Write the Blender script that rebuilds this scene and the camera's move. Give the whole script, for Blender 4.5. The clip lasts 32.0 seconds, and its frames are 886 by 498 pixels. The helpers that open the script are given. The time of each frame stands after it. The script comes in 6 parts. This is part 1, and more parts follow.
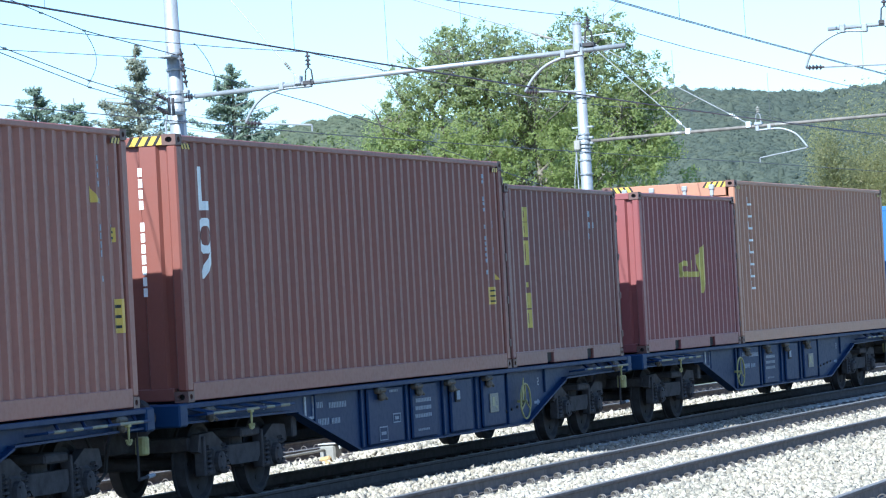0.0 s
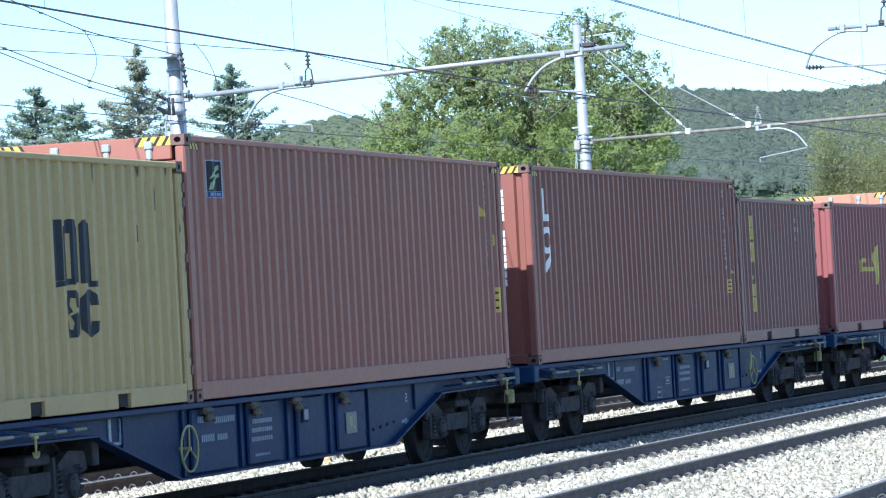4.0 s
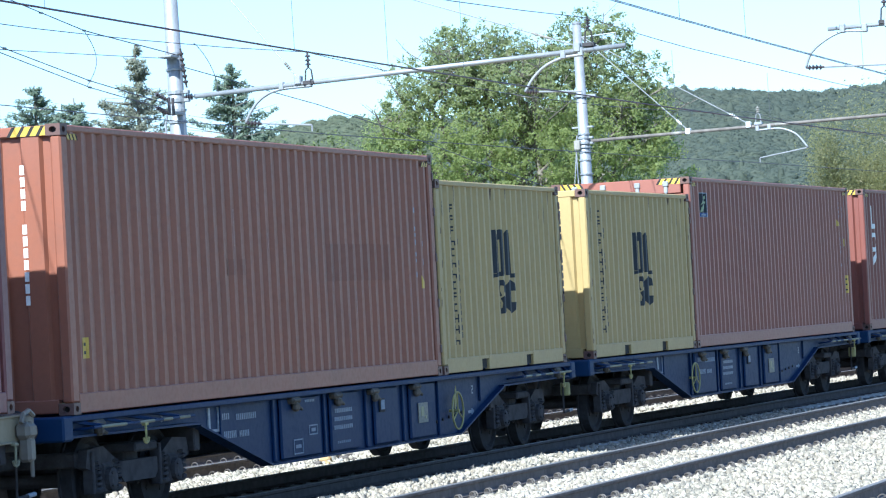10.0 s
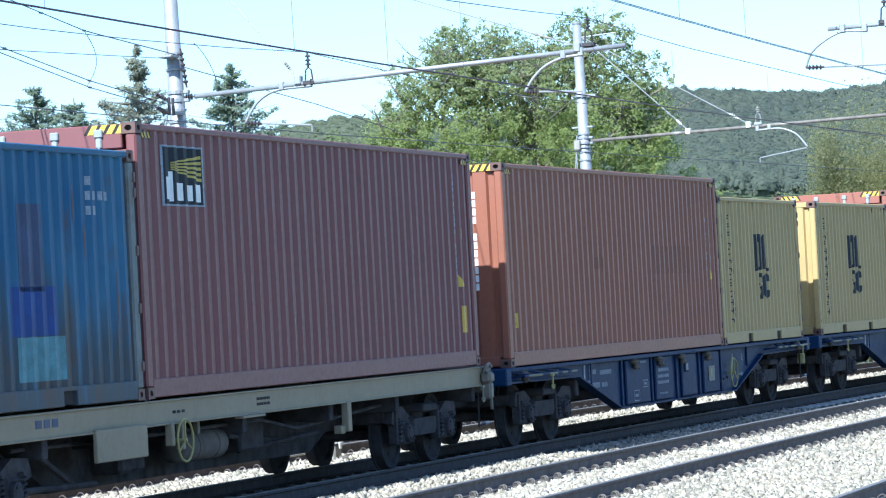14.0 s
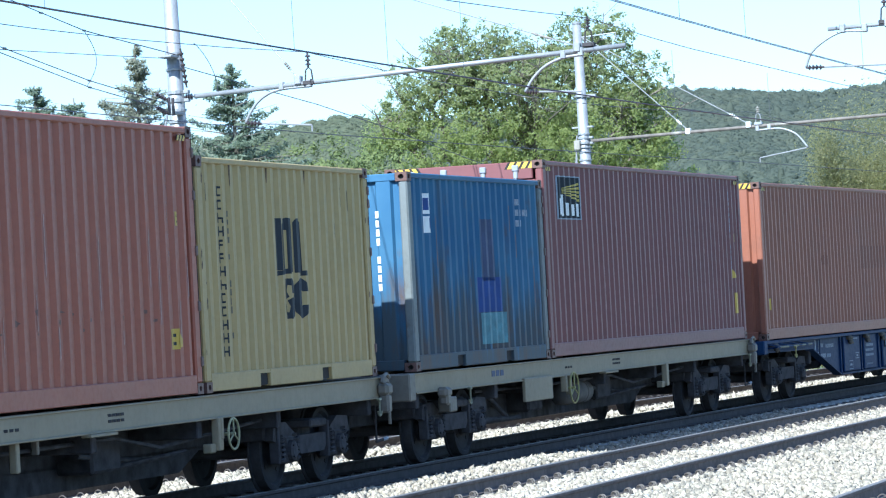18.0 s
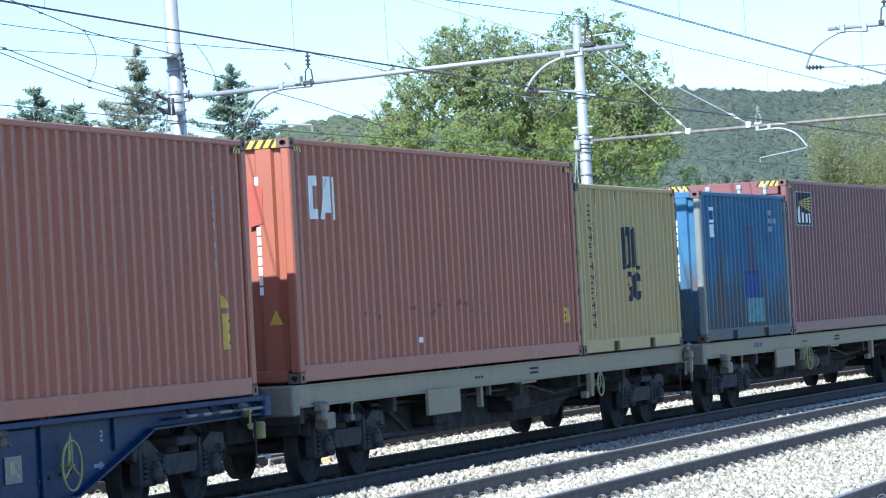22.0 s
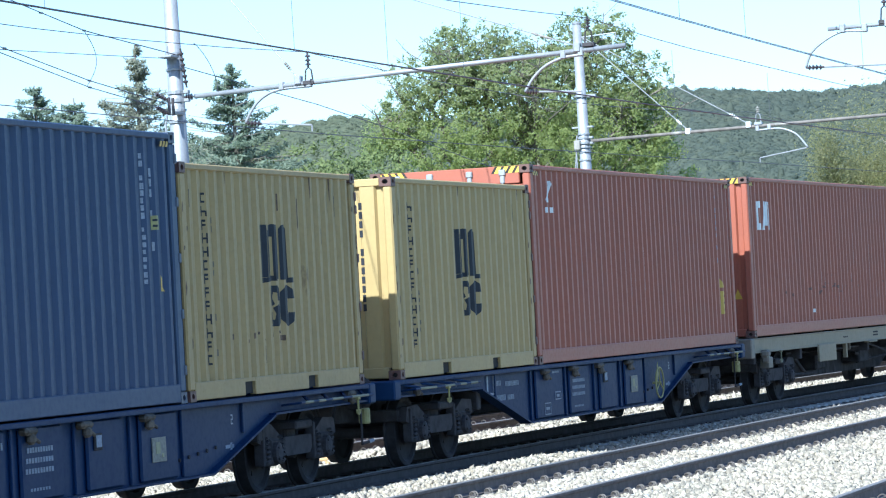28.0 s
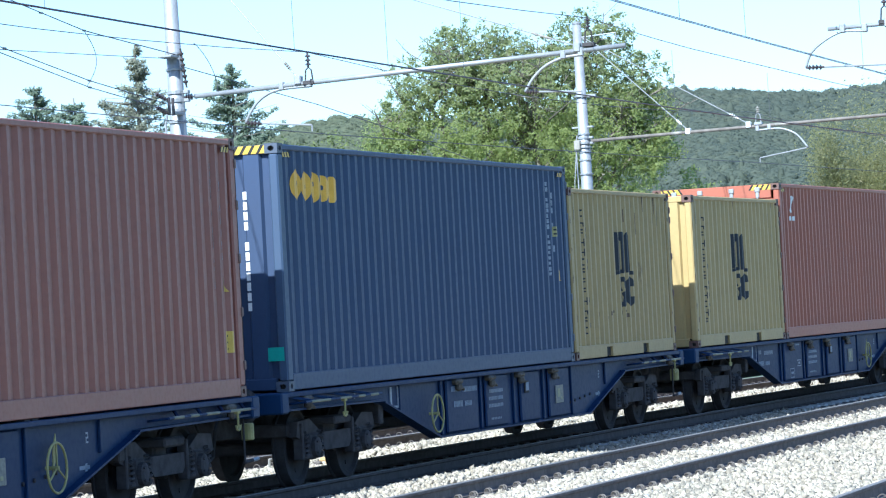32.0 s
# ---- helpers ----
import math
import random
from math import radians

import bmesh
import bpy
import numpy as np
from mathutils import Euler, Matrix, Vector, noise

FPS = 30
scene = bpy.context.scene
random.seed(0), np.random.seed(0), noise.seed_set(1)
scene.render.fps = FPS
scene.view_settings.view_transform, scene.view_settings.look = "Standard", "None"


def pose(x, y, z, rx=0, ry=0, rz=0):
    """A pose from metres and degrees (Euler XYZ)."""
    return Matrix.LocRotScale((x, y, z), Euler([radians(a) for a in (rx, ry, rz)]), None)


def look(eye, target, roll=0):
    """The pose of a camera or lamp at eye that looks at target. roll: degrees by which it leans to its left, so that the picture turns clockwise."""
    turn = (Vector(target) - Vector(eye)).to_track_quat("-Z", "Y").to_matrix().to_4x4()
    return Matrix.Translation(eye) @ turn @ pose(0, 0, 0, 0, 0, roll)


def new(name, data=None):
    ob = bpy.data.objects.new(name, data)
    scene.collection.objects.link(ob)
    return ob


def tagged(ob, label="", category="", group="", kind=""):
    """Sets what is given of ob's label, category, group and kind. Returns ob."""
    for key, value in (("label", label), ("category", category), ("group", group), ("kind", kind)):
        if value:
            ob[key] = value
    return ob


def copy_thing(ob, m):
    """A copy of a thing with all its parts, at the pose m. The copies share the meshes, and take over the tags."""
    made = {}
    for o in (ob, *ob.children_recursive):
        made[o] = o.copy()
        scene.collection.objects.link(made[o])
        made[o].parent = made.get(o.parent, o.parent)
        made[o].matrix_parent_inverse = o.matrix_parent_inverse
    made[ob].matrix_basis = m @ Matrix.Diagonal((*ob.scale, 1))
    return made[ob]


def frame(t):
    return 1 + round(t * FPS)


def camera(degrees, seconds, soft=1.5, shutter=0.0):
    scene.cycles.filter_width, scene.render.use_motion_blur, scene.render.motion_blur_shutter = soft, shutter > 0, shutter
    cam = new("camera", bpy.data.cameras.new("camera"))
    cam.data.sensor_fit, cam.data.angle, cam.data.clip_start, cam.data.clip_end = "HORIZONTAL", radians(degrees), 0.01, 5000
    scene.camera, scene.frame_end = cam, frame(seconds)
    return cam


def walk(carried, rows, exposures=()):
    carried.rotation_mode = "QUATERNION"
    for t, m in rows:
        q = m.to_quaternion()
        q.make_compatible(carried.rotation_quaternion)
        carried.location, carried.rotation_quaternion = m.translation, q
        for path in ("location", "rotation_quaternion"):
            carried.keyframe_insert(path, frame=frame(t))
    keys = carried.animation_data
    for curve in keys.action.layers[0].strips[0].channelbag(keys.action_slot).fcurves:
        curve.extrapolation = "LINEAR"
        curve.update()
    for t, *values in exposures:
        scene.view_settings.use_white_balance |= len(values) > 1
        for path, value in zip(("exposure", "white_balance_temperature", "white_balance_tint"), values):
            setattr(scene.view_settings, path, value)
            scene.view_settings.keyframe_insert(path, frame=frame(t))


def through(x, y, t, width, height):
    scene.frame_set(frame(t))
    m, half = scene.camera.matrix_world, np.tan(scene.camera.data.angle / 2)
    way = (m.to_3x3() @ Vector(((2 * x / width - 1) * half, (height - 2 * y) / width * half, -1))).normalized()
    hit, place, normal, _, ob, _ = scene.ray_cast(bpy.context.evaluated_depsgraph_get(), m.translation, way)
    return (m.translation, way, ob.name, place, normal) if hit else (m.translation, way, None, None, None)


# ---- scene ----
cam = camera(14.19, 32.0, soft=1.15)
EYE = Vector((-35.798, -14.956, 1.688))
AIM = EYE + Vector((0.95689, 0.28945, 0.02397)) * 50
walk(cam, [(0, look(EYE, AIM, -3.761)), (32, look(EYE, AIM, -3.761))], [(0, 1.35, 5000, 5), (32, 1.35, 5000, 5)])

# ---- light ----
SUN_FROM = Vector((-1.0, 0.19, 1.0)).normalized()
world = bpy.data.worlds.new("sky")
scene.world = world
world.use_nodes = True
_n = world.node_tree.nodes
_sky = _n.new("ShaderNodeTexSky")
_sky.sky_type = "NISHITA"
_sky.sun_disc = False
_sky.sun_elevation = math.asin(SUN_FROM.z)
_sky.sun_rotation = math.atan2(SUN_FROM.x, SUN_FROM.y)
_sky.air_density, _sky.dust_density, _sky.ozone_density = 1.0, 0.7, 3.0
world.node_tree.links.new(_sky.outputs[0], _n["Background"].inputs[0])
_n["Background"].inputs[1].default_value = 0.094
_sun = bpy.data.lights.new("sun", "SUN")
_sun.energy, _sun.angle, _sun.color = 5.0, radians(0.53), (1.0, 0.91, 0.75)
new("sun", _sun).matrix_world = look(SUN_FROM * 100, (0, 0, 0))

# ---- track geometry: the line is a curve to the camera's side ----
K, CANT, GRADE = -0.0014275, radians(0.803), 0.0018668


def on_line(u, y, z):
    """A point u along the train's track, y to its far side, z above its rails."""
    a = K * u
    return Vector((math.sin(a) / K - math.sin(a) * y, (1 - math.cos(a)) / K + math.cos(a) * y, z + GRADE * u))


def across(u):
    """The pose of the upright plane across the line at u: local x runs along the track."""
    return Matrix.Translation(on_line(u, 0, 0)) @ Matrix.Rotation(K * u, 4, "Z")


def train_pose(u):
    return across(u) @ Matrix.Rotation(-math.atan(GRADE), 4, "Y") @ Matrix.Rotation(CANT, 4, "X")


def travelled(t):
    return 3.1856291 * t + 0.0779143289 * t ** 2 - 4.102972959e-3 * t ** 3 + 1.0308388e-4 * t ** 4 - 9.89878e-7 * t ** 5


# ---- mesh building ----
class Shell:
    """Collects vertices and faces of one mesh."""

    def __init__(self):
        self.v, self.f, self.m = [], [], []

    def add(self, verts, faces, m=0):
        o = len(self.v)
        self.v += [tuple(p) for p in verts]
        self.f += [tuple(i + o for i in f) for f in faces]
        self.m += [m] * len(faces)
        return self

    def box(self, x0, x1, y0, y1, z0, z1, m=0):
        v = [(x, y, z) for x in (x0, x1) for y in (y0, y1) for z in (z0, z1)]
        return self.add(v, [(0, 1, 3, 2), (4, 6, 7, 5), (0, 4, 5, 1), (2, 3, 7, 6), (0, 2, 6, 4), (1, 5, 7, 3)], m)

    def cbox(self, x0, x1, y0, y1, z0, z1, b=0.01, m=0):
        """A box with chamfered edges."""
        lo, hi = (x0, y0, z0), (x1, y1, z1)
        b = min(b, *(0.45 * (h - l) for l, h in zip(lo, hi)))
        v, ix = [], {}
        for s in [(i, j, k) for i in (0, 1) for j in (0, 1) for k in (0, 1)]:
            for ax in range(3):
                p = [0, 0, 0]
                for d in range(3):
                    e = 0 if d == ax else b
                    p[d] = hi[d] - e if s[d] else lo[d] + e
                ix[s, ax] = len(v)
                v.append(p)
        f = []
        for ax in range(3):
            o1, o2 = (ax + 1) % 3, (ax + 2) % 3
            for side in (0, 1):
                ring = []
                for a, c in ((0, 0), (1, 0), (1, 1), (0, 1)):
                    s = [0, 0, 0]
                    s[ax], s[o1], s[o2] = side, a, c
                    ring.append(ix[tuple(s), ax])
                f.append(ring if side else ring[::-1])
            for a in (0, 1):
                for c in (0, 1):
                    s0, s1 = [0, 0, 0], [0, 0, 0]
                    s0[o1] = s1[o1] = a
                    s0[o2] = s1[o2] = c
                    s1[ax] = 1
                    q = [ix[tuple(s0), o1], ix[tuple(s1), o1], ix[tuple(s1), o2], ix[tuple(s0), o2]]
                    f.append(q if a != c else q[::-1])
        for s in [(i, j, k) for i in (0, 1) for j in (0, 1) for k in (0, 1)]:
            q = [ix[s, 0], ix[s, 1], ix[s, 2]]
            f.append(q if sum(s) % 2 else q[::-1])
        return self.add(v, f, m)

    def rod(self, p, q, r, r2=None, n=8, m=0, caps=True):
        p, q = Vector(p), Vector(q)
        r2 = r if r2 is None else r2
        d = (q - p).normalized()
        a = d.orthogonal().normalized()
        b = d.cross(a)
        v = []
        for c, rr in ((p, r), (q, r2)):
            v += [c + rr * (math.cos(2 * math.pi * i / n) * a + math.sin(2 * math.pi * i / n) * b) for i in range(n)]
        f = [(i, (i + 1) % n, n + (i + 1) % n, n + i) for i in range(n)]
        if caps:
            f += [tuple(range(n))[::-1], tuple(range(n, 2 * n))]
        return self.add(v, f, m)

    def path(self, pts, r, n=6, m=0):
        """A round tube along points."""
        pts = [Vector(p) for p in pts]
        v, a = [], None
        for i, p in enumerate(pts):
            d = (pts[min(i + 1, len(pts) - 1)] - pts[max(i - 1, 0)]).normalized()
            a = d.orthogonal().normalized() if a is None else (a - a.dot(d) * d).normalized()
            b = d.cross(a)
            v += [p + r * (math.cos(2 * math.pi * j / n) * a + math.sin(2 * math.pi * j / n) * b) for j in range(n)]
        f = [(i * n + j, i * n + (j + 1) % n, (i + 1) * n + (j + 1) % n, (i + 1) * n + j)
             for i in range(len(pts) - 1) for j in range(n)]
        f += [tuple(range(n))[::-1], tuple((len(pts) - 1) * n + j for j in range(n))]
        return self.add(v, f, m)

    def ring(self, c, axis, R, r, n=24, k=8, m=0):
        c, axis = Vector(c), Vector(axis).normalized()
        a = axis.orthogonal().normalized()
        b = axis.cross(a)
        v = []
        for i in range(n):
            t = 2 * math.pi * i / n
            d = math.cos(t) * a + math.sin(t) * b
            v += [c + d * (R + r * math.cos(2 * math.pi * j / k)) + axis * r * math.sin(2 * math.pi * j / k) for j in range(k)]
        f = [(i * k + j, ((i + 1) % n) * k + j, ((i + 1) % n) * k + (j + 1) % k, i * k + (j + 1) % k) for i in range(n) for j in range(k)]
        return self.add(v, f, m)

    def slab(self, poly, y0, y1, m=0):
        """A polygon in x and z, given thickness from y0 to y1."""
        n = len(poly)
        v = [(x, y0, z) for x, z in poly] + [(x, y1, z) for x, z in poly]
        f = [tuple(range(n)), tuple(range(2 * n - 1, n - 1, -1))]
        f += [(i, n + i, n + (i + 1) % n, (i + 1) % n) for i in range(n)]
        return self.add(v, f, m)

    def lathe(self, p, axis, prof, n=20, m=0):
        """prof: (distance along the axis, radius)."""
        p, d = Vector(p), Vector(axis).normalized()
        a = d.orthogonal().normalized()
        b = d.cross(a)
        v = [p + d * h + r * (math.cos(2 * math.pi * i / n) * a + math.sin(2 * math.pi * i / n) * b) for h, r in prof for i in range(n)]
        f = [(j * n + i, j * n + (i + 1) % n, (j + 1) * n + (i + 1) % n, (j + 1) * n + i) for j in range(len(prof) - 1) for i in range(n)]
        f += [tuple(range(n))[::-1], tuple((len(prof) - 1) * n + i for i in range(n))]
        return self.add(v, f, m)

    def mesh(self, name, *mats, smooth=False):
        me = bpy.data.meshes.new(name)
        me.from_pydata(self.v, [], self.f)
        for mt in mats:
            me.materials.append(mt)
        if len(mats) > 1:
            me.polygons.foreach_set("material_index", self.m)
        if smooth:
            me.polygons.foreach_set("use_smooth", [True] * len(me.polygons))
        me.validate()
        me.update()
        return me


def part(name, shell, material, parent, label="", smooth=False, at=None):
    mats = material if isinstance(material, (list, tuple)) else (material,)
    me = shell.mesh(name, *mats, smooth=smooth) if isinstance(shell, Shell) else shell
    ob = new(name, me)
    ob.parent = parent
    if at is not None:
        ob.matrix_basis = at
    if label:
        tagged(ob, label)
    return ob


def thing(name, label, category, group="", m=None, kind=""):
    ob = new(name)
    ob.empty_display_size = 0.2
    if m is not None:
        ob.matrix_basis = m
    return tagged(ob, label, category, group, kind)


def fast_mesh(name, verts, quads, mat, tris=False):
    """A large mesh from arrays."""
    k = 3 if tris else 4
    me = bpy.data.meshes.new(name)
    me.vertices.add(len(verts))
    me.vertices.foreach_set("co", np.asarray(verts, dtype=np.float32).ravel())
    me.loops.add(len(quads) * k)
    me.loops.foreach_set("vertex_index", np.asarray(quads, dtype=np.int32).ravel())
    me.polygons.add(len(quads))
    me.polygons.foreach_set("loop_start", np.arange(0, len(quads) * k, k, dtype=np.int32))
    me.update(calc_edges=True)
    me.materials.append(mat)
    return me


# ---- materials ----
def material(name, rough=0.6, metal=0.0, spec=0.5):
    mt = bpy.data.materials.new(name)
    mt.use_nodes = True
    nt = mt.node_tree
    bs = nt.nodes["Principled BSDF"]
    bs.inputs["Roughness"].default_value = rough
    bs.inputs["Metallic"].default_value = metal
    bs.inputs["Specular IOR Level"].default_value = spec
    return mt, nt, bs


def rgba(c):
    return (c[0], c[1], c[2], 1.0)


def noise_tex(nt, scale, detail=4.0, stretch=(1, 1, 1), rough=0.55, shift=(0, 0, 0)):
    tc, mp, nz = nt.nodes.new("ShaderNodeTexCoord"), nt.nodes.new("ShaderNodeMapping"), nt.nodes.new("ShaderNodeTexNoise")
    mp.inputs["Scale"].default_value = stretch
    mp.inputs["Location"].default_value = shift
    nz.inputs["Scale"].default_value, nz.inputs["Detail"].default_value, nz.inputs["Roughness"].default_value = scale, detail, rough
    nt.links.new(tc.outputs["Object"], mp.inputs[0])
    nt.links.new(mp.outputs[0], nz.inputs["Vector"])
    return nz.outputs["Fac"]


def ramp(nt, fac, lo, hi, a=0.0, b=1.0):
    r = nt.nodes.new("ShaderNodeMapRange")
    r.inputs[1].default_value, r.inputs[2].default_value = lo, hi
    r.inputs[3].default_value, r.inputs[4].default_value = a, b
    nt.links.new(fac, r.inputs[0])
    return r.outputs[0]


def blend(nt, fac, a, b):
    mx = nt.nodes.new("ShaderNodeMix")
    mx.data_type = "RGBA"
    for sock, val in ((mx.inputs[6], a), (mx.inputs[7], b)):
        if isinstance(val, tuple):
            sock.default_value = rgba(val)
        else:
            nt.links.new(val, sock)
    if isinstance(fac, float):
        mx.inputs[0].default_value = fac
    else:
        nt.links.new(fac, mx.inputs[0])
    return mx.outputs[2]


def bump(nt, bs, fac, strength, dist):
    bp = nt.nodes.new("ShaderNodeBump")
    bp.inputs["Strength"].default_value, bp.inputs["Distance"].default_value = strength, dist
    nt.links.new(fac, bp.inputs["Height"])
    nt.links.new(bp.outputs[0], bs.inputs["Normal"])


def paint(name, base, dirt=0.5, rust=0.0, rough=0.55, fade=0.25, shift=(0, 0, 0), metal=0.0, grain=0.25, spec=0.4, runs=0.4):
    """Weathered paint on steel: broad fading, streaks running down, fine grime, rust."""
    mt, nt, bs = material(name, rough, metal, spec)
    broad = ramp(nt, noise_tex(nt, 0.5, 3, shift=shift), 0.35, 0.65)
    streak = ramp(nt, noise_tex(nt, 1.5, 3, (2.0, 2.0, 0.10), shift=shift), 0.40, 0.78)
    fine = ramp(nt, noise_tex(nt, 14.0, 6, shift=shift), 0.45, 0.75)
    pale = tuple(min(1, c * 0.75 + 0.25 * (0.25 * sum(base)) + 0.02) for c in base)
    dark = tuple(c * 0.5 + 0.004 for c in base)
    col = blend(nt, broad, base, tuple((1 - fade) * a + fade * b for a, b in zip(base, pale)))
    sc = nt.nodes.new("ShaderNodeMath")
    sc.operation = "MULTIPLY"
    nt.links.new(streak, sc.inputs[0])
    sc.inputs[1].default_value = runs * dirt
    col = blend(nt, sc.outputs[0], col, dark)
    s2 = nt.nodes.new("ShaderNodeMath")
    s2.operation = "MULTIPLY"
    nt.links.new(fine, s2.inputs[0])
    s2.inputs[1].default_value = grain * dirt
    col = blend(nt, s2.outputs[0], col, tuple(0.6 * c + 0.4 * d for c, d in zip(dark, (0.07, 0.055, 0.045))))
    smear = ramp(nt, noise_tex(nt, 2.1, 9, (1, 1, 0.8), 0.62, tuple(3 + c for c in shift)), 0.52, 0.70, 0, 0.42 * dirt)
    col = blend(nt, smear, col, tuple(0.55 * c + 0.012 for c in base))
    if rust:
        rs = ramp(nt, noise_tex(nt, 1.3, 8, (1, 1, 0.55), 0.68, shift), 0.72 - 0.25 * rust, 0.82 - 0.22 * rust)
        col = blend(nt, rs, col, (0.075, 0.036, 0.02))
    nt.links.new(col, bs.inputs["Base Color"])
    nt.links.new(ramp(nt, fine, 0, 1, rough - 0.02, min(1, rough + 0.10)), bs.inputs["Roughness"])
    bump(nt, bs, noise_tex(nt, 3.5, 3), 0.12, 0.006)
    return mt


def plain(name, base, rough=0.6, metal=0.0, var=0.25, scale=6.0, b=0.2, bd=0.004, spec=0.5):
    mt, nt, bs = material(name, rough, metal, spec)
    n1 = ramp(nt, noise_tex(nt, scale, 6), 0.3, 0.7)
    n2 = ramp(nt, noise_tex(nt, scale * 9, 3), 0.3, 0.7)
    col = blend(nt, n1, tuple(c * (1 - var) for c in base), tuple(min(1, c * (1 + var)) for c in base))
    col = blend(nt, ramp(nt, n2, 0, 1, 0, 0.3), col, tuple(c * 0.6 for c in base))
    nt.links.new(col, bs.inputs["Base Color"])
    bump(nt, bs, n2, b, bd)
    return mt


def leafy(name, a, b, c, through=0.35, size=0.35):
    """Leaves: colour varies leaf by leaf and clump by clump, some light passes through."""
    mt, nt, bs = material(name, 0.7, spec=0.15)
    geo = nt.nodes.new("ShaderNodeNewGeometry")
    cl = ramp(nt, noise_tex(nt, size, 3), 0.35, 0.65)
    col = blend(nt, geo.outputs["Random Per Island"], a, b)
    col = blend(nt, ramp(nt, cl, 0, 1, 0, 0.7), col, c)
    nt.links.new(col, bs.inputs["Base Color"])
    tr = nt.nodes.new("ShaderNodeBsdfTranslucent")
    nt.links.new(col, tr.inputs[0])
    ms = nt.nodes.new("ShaderNodeMixShader")
    ms.inputs[0].default_value = through
    nt.links.new(bs.outputs[0], ms.inputs[1])
    nt.links.new(tr.outputs[0], ms.inputs[2])
    nt.links.new(ms.outputs[0], nt.nodes["Material Output"].inputs[0])
    return mt


M_UMBER = paint("umber_red_paint", (0.2343, 0.0821, 0.0545), 0.45, 0.0, shift=(2, 6, 1), rough=0.50, spec=0.55)
M_WINE = paint("wine_paint", (0.178, 0.054, 0.0372), 0.35, 0.0, rough=0.50, spec=0.55)
M_WINE2 = paint("wine_paint_dull", (0.1613, 0.057, 0.047), 0.5, 0.0, shift=(7, 3, 1), rough=0.50, spec=0.55)
M_ROSE = paint("rose_paint", (0.1947, 0.0499, 0.0478), 0.35, 0.0, shift=(4, 1, 1), rough=0.50, spec=0.55)
M_TAN = paint("brown_tan_paint", (0.3329, 0.154, 0.0882), 0.4, 0.0, shift=(2, 9, 4), rough=0.50, spec=0.55)
M_BROWN = paint("red_brown_paint", (0.2392, 0.0838, 0.0456), 0.6, 0.06, shift=(5, 5, 5), rough=0.50, spec=0.55)
M_RED = paint("brick_red_paint", (0.2889, 0.0809, 0.0419), 0.5, 0.03, shift=(1, 2, 8), rough=0.50, spec=0.55)
M_CREAM = paint("mustard_cream_paint", (0.385, 0.283, 0.115), 0.45, 0.05, rough=0.55, shift=(3, 3, 9), fade=0.1, spec=0.4)
M_CREAM2 = paint("mustard_cream_paint_scuffed", (0.345, 0.252, 0.102), 0.65, 0.22, rough=0.55, shift=(8, 1, 2), fade=0.1, spec=0.4)
M_NAVY = paint("navy_paint", (0.030, 0.052, 0.112), 0.3, 0.0, shift=(6, 4, 4))
M_PLUM = paint("plum_wine_paint", (0.1595, 0.0508, 0.0502), 0.4, 0.0, shift=(3, 8, 8), rough=0.50, spec=0.55)
M_LIGHTBLUE = paint("light_blue_paint", (0.03, 0.12, 0.34), 0.3, 0.0)
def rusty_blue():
    """Old blue paint: dark grey grime drips and brown rust blotches, denser towards the bottom."""
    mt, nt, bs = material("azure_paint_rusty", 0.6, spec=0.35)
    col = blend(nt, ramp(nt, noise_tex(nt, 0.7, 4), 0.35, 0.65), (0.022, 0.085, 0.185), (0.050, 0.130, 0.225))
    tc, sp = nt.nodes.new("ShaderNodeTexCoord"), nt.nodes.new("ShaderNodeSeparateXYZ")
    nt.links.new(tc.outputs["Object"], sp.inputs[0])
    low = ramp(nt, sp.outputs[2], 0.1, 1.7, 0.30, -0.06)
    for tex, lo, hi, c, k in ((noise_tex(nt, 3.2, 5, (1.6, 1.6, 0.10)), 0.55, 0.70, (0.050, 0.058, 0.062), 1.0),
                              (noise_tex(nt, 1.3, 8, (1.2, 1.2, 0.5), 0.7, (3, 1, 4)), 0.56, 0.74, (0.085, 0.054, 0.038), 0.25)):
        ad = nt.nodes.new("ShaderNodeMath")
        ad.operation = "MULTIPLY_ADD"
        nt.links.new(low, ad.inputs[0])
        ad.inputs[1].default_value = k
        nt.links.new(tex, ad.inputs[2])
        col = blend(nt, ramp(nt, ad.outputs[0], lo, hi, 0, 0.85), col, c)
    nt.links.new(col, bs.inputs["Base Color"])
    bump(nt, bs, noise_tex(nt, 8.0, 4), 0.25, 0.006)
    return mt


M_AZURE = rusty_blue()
M_WAGON = paint("wagon_blue_paint", (0.0059, 0.0227, 0.0756), 0.35, 0.0, shift=(2, 2, 2), grain=0.08, runs=0.2, spec=0.16)
M_WAGON2 = paint("wagon_headstock_blue", (0.008, 0.029, 0.086), 0.35, 0.0, shift=(2, 5, 2), grain=0.08, runs=0.2, spec=0.16)
M_GREY = paint("wagon_grey_paint", (0.2491, 0.21, 0.134), 0.6, 0.06, rough=0.6, shift=(5, 2, 7), grain=0.15, runs=0.35)
M_GREYD = paint("wagon_grey_grimy", (0.17, 0.152, 0.122), 0.8, 0.15, shift=(1, 2, 7), grain=0.4)
M_GRIME = plain("brake_dust_steel", (0.055, 0.0517, 0.0539), 0.9, 0.0, 0.5, 5.0, spec=0.15)
M_WHEEL = plain("wheel_steel", (0.0396, 0.0374, 0.0396), 0.85, 0.0, 0.4, 4.0, spec=0.15)
M_CASTING = paint("casting_steel", (0.115, 0.062, 0.050), 0.7, 0.35)
M_BLACK = plain("black_void", (0.022, 0.021, 0.021), 0.9)
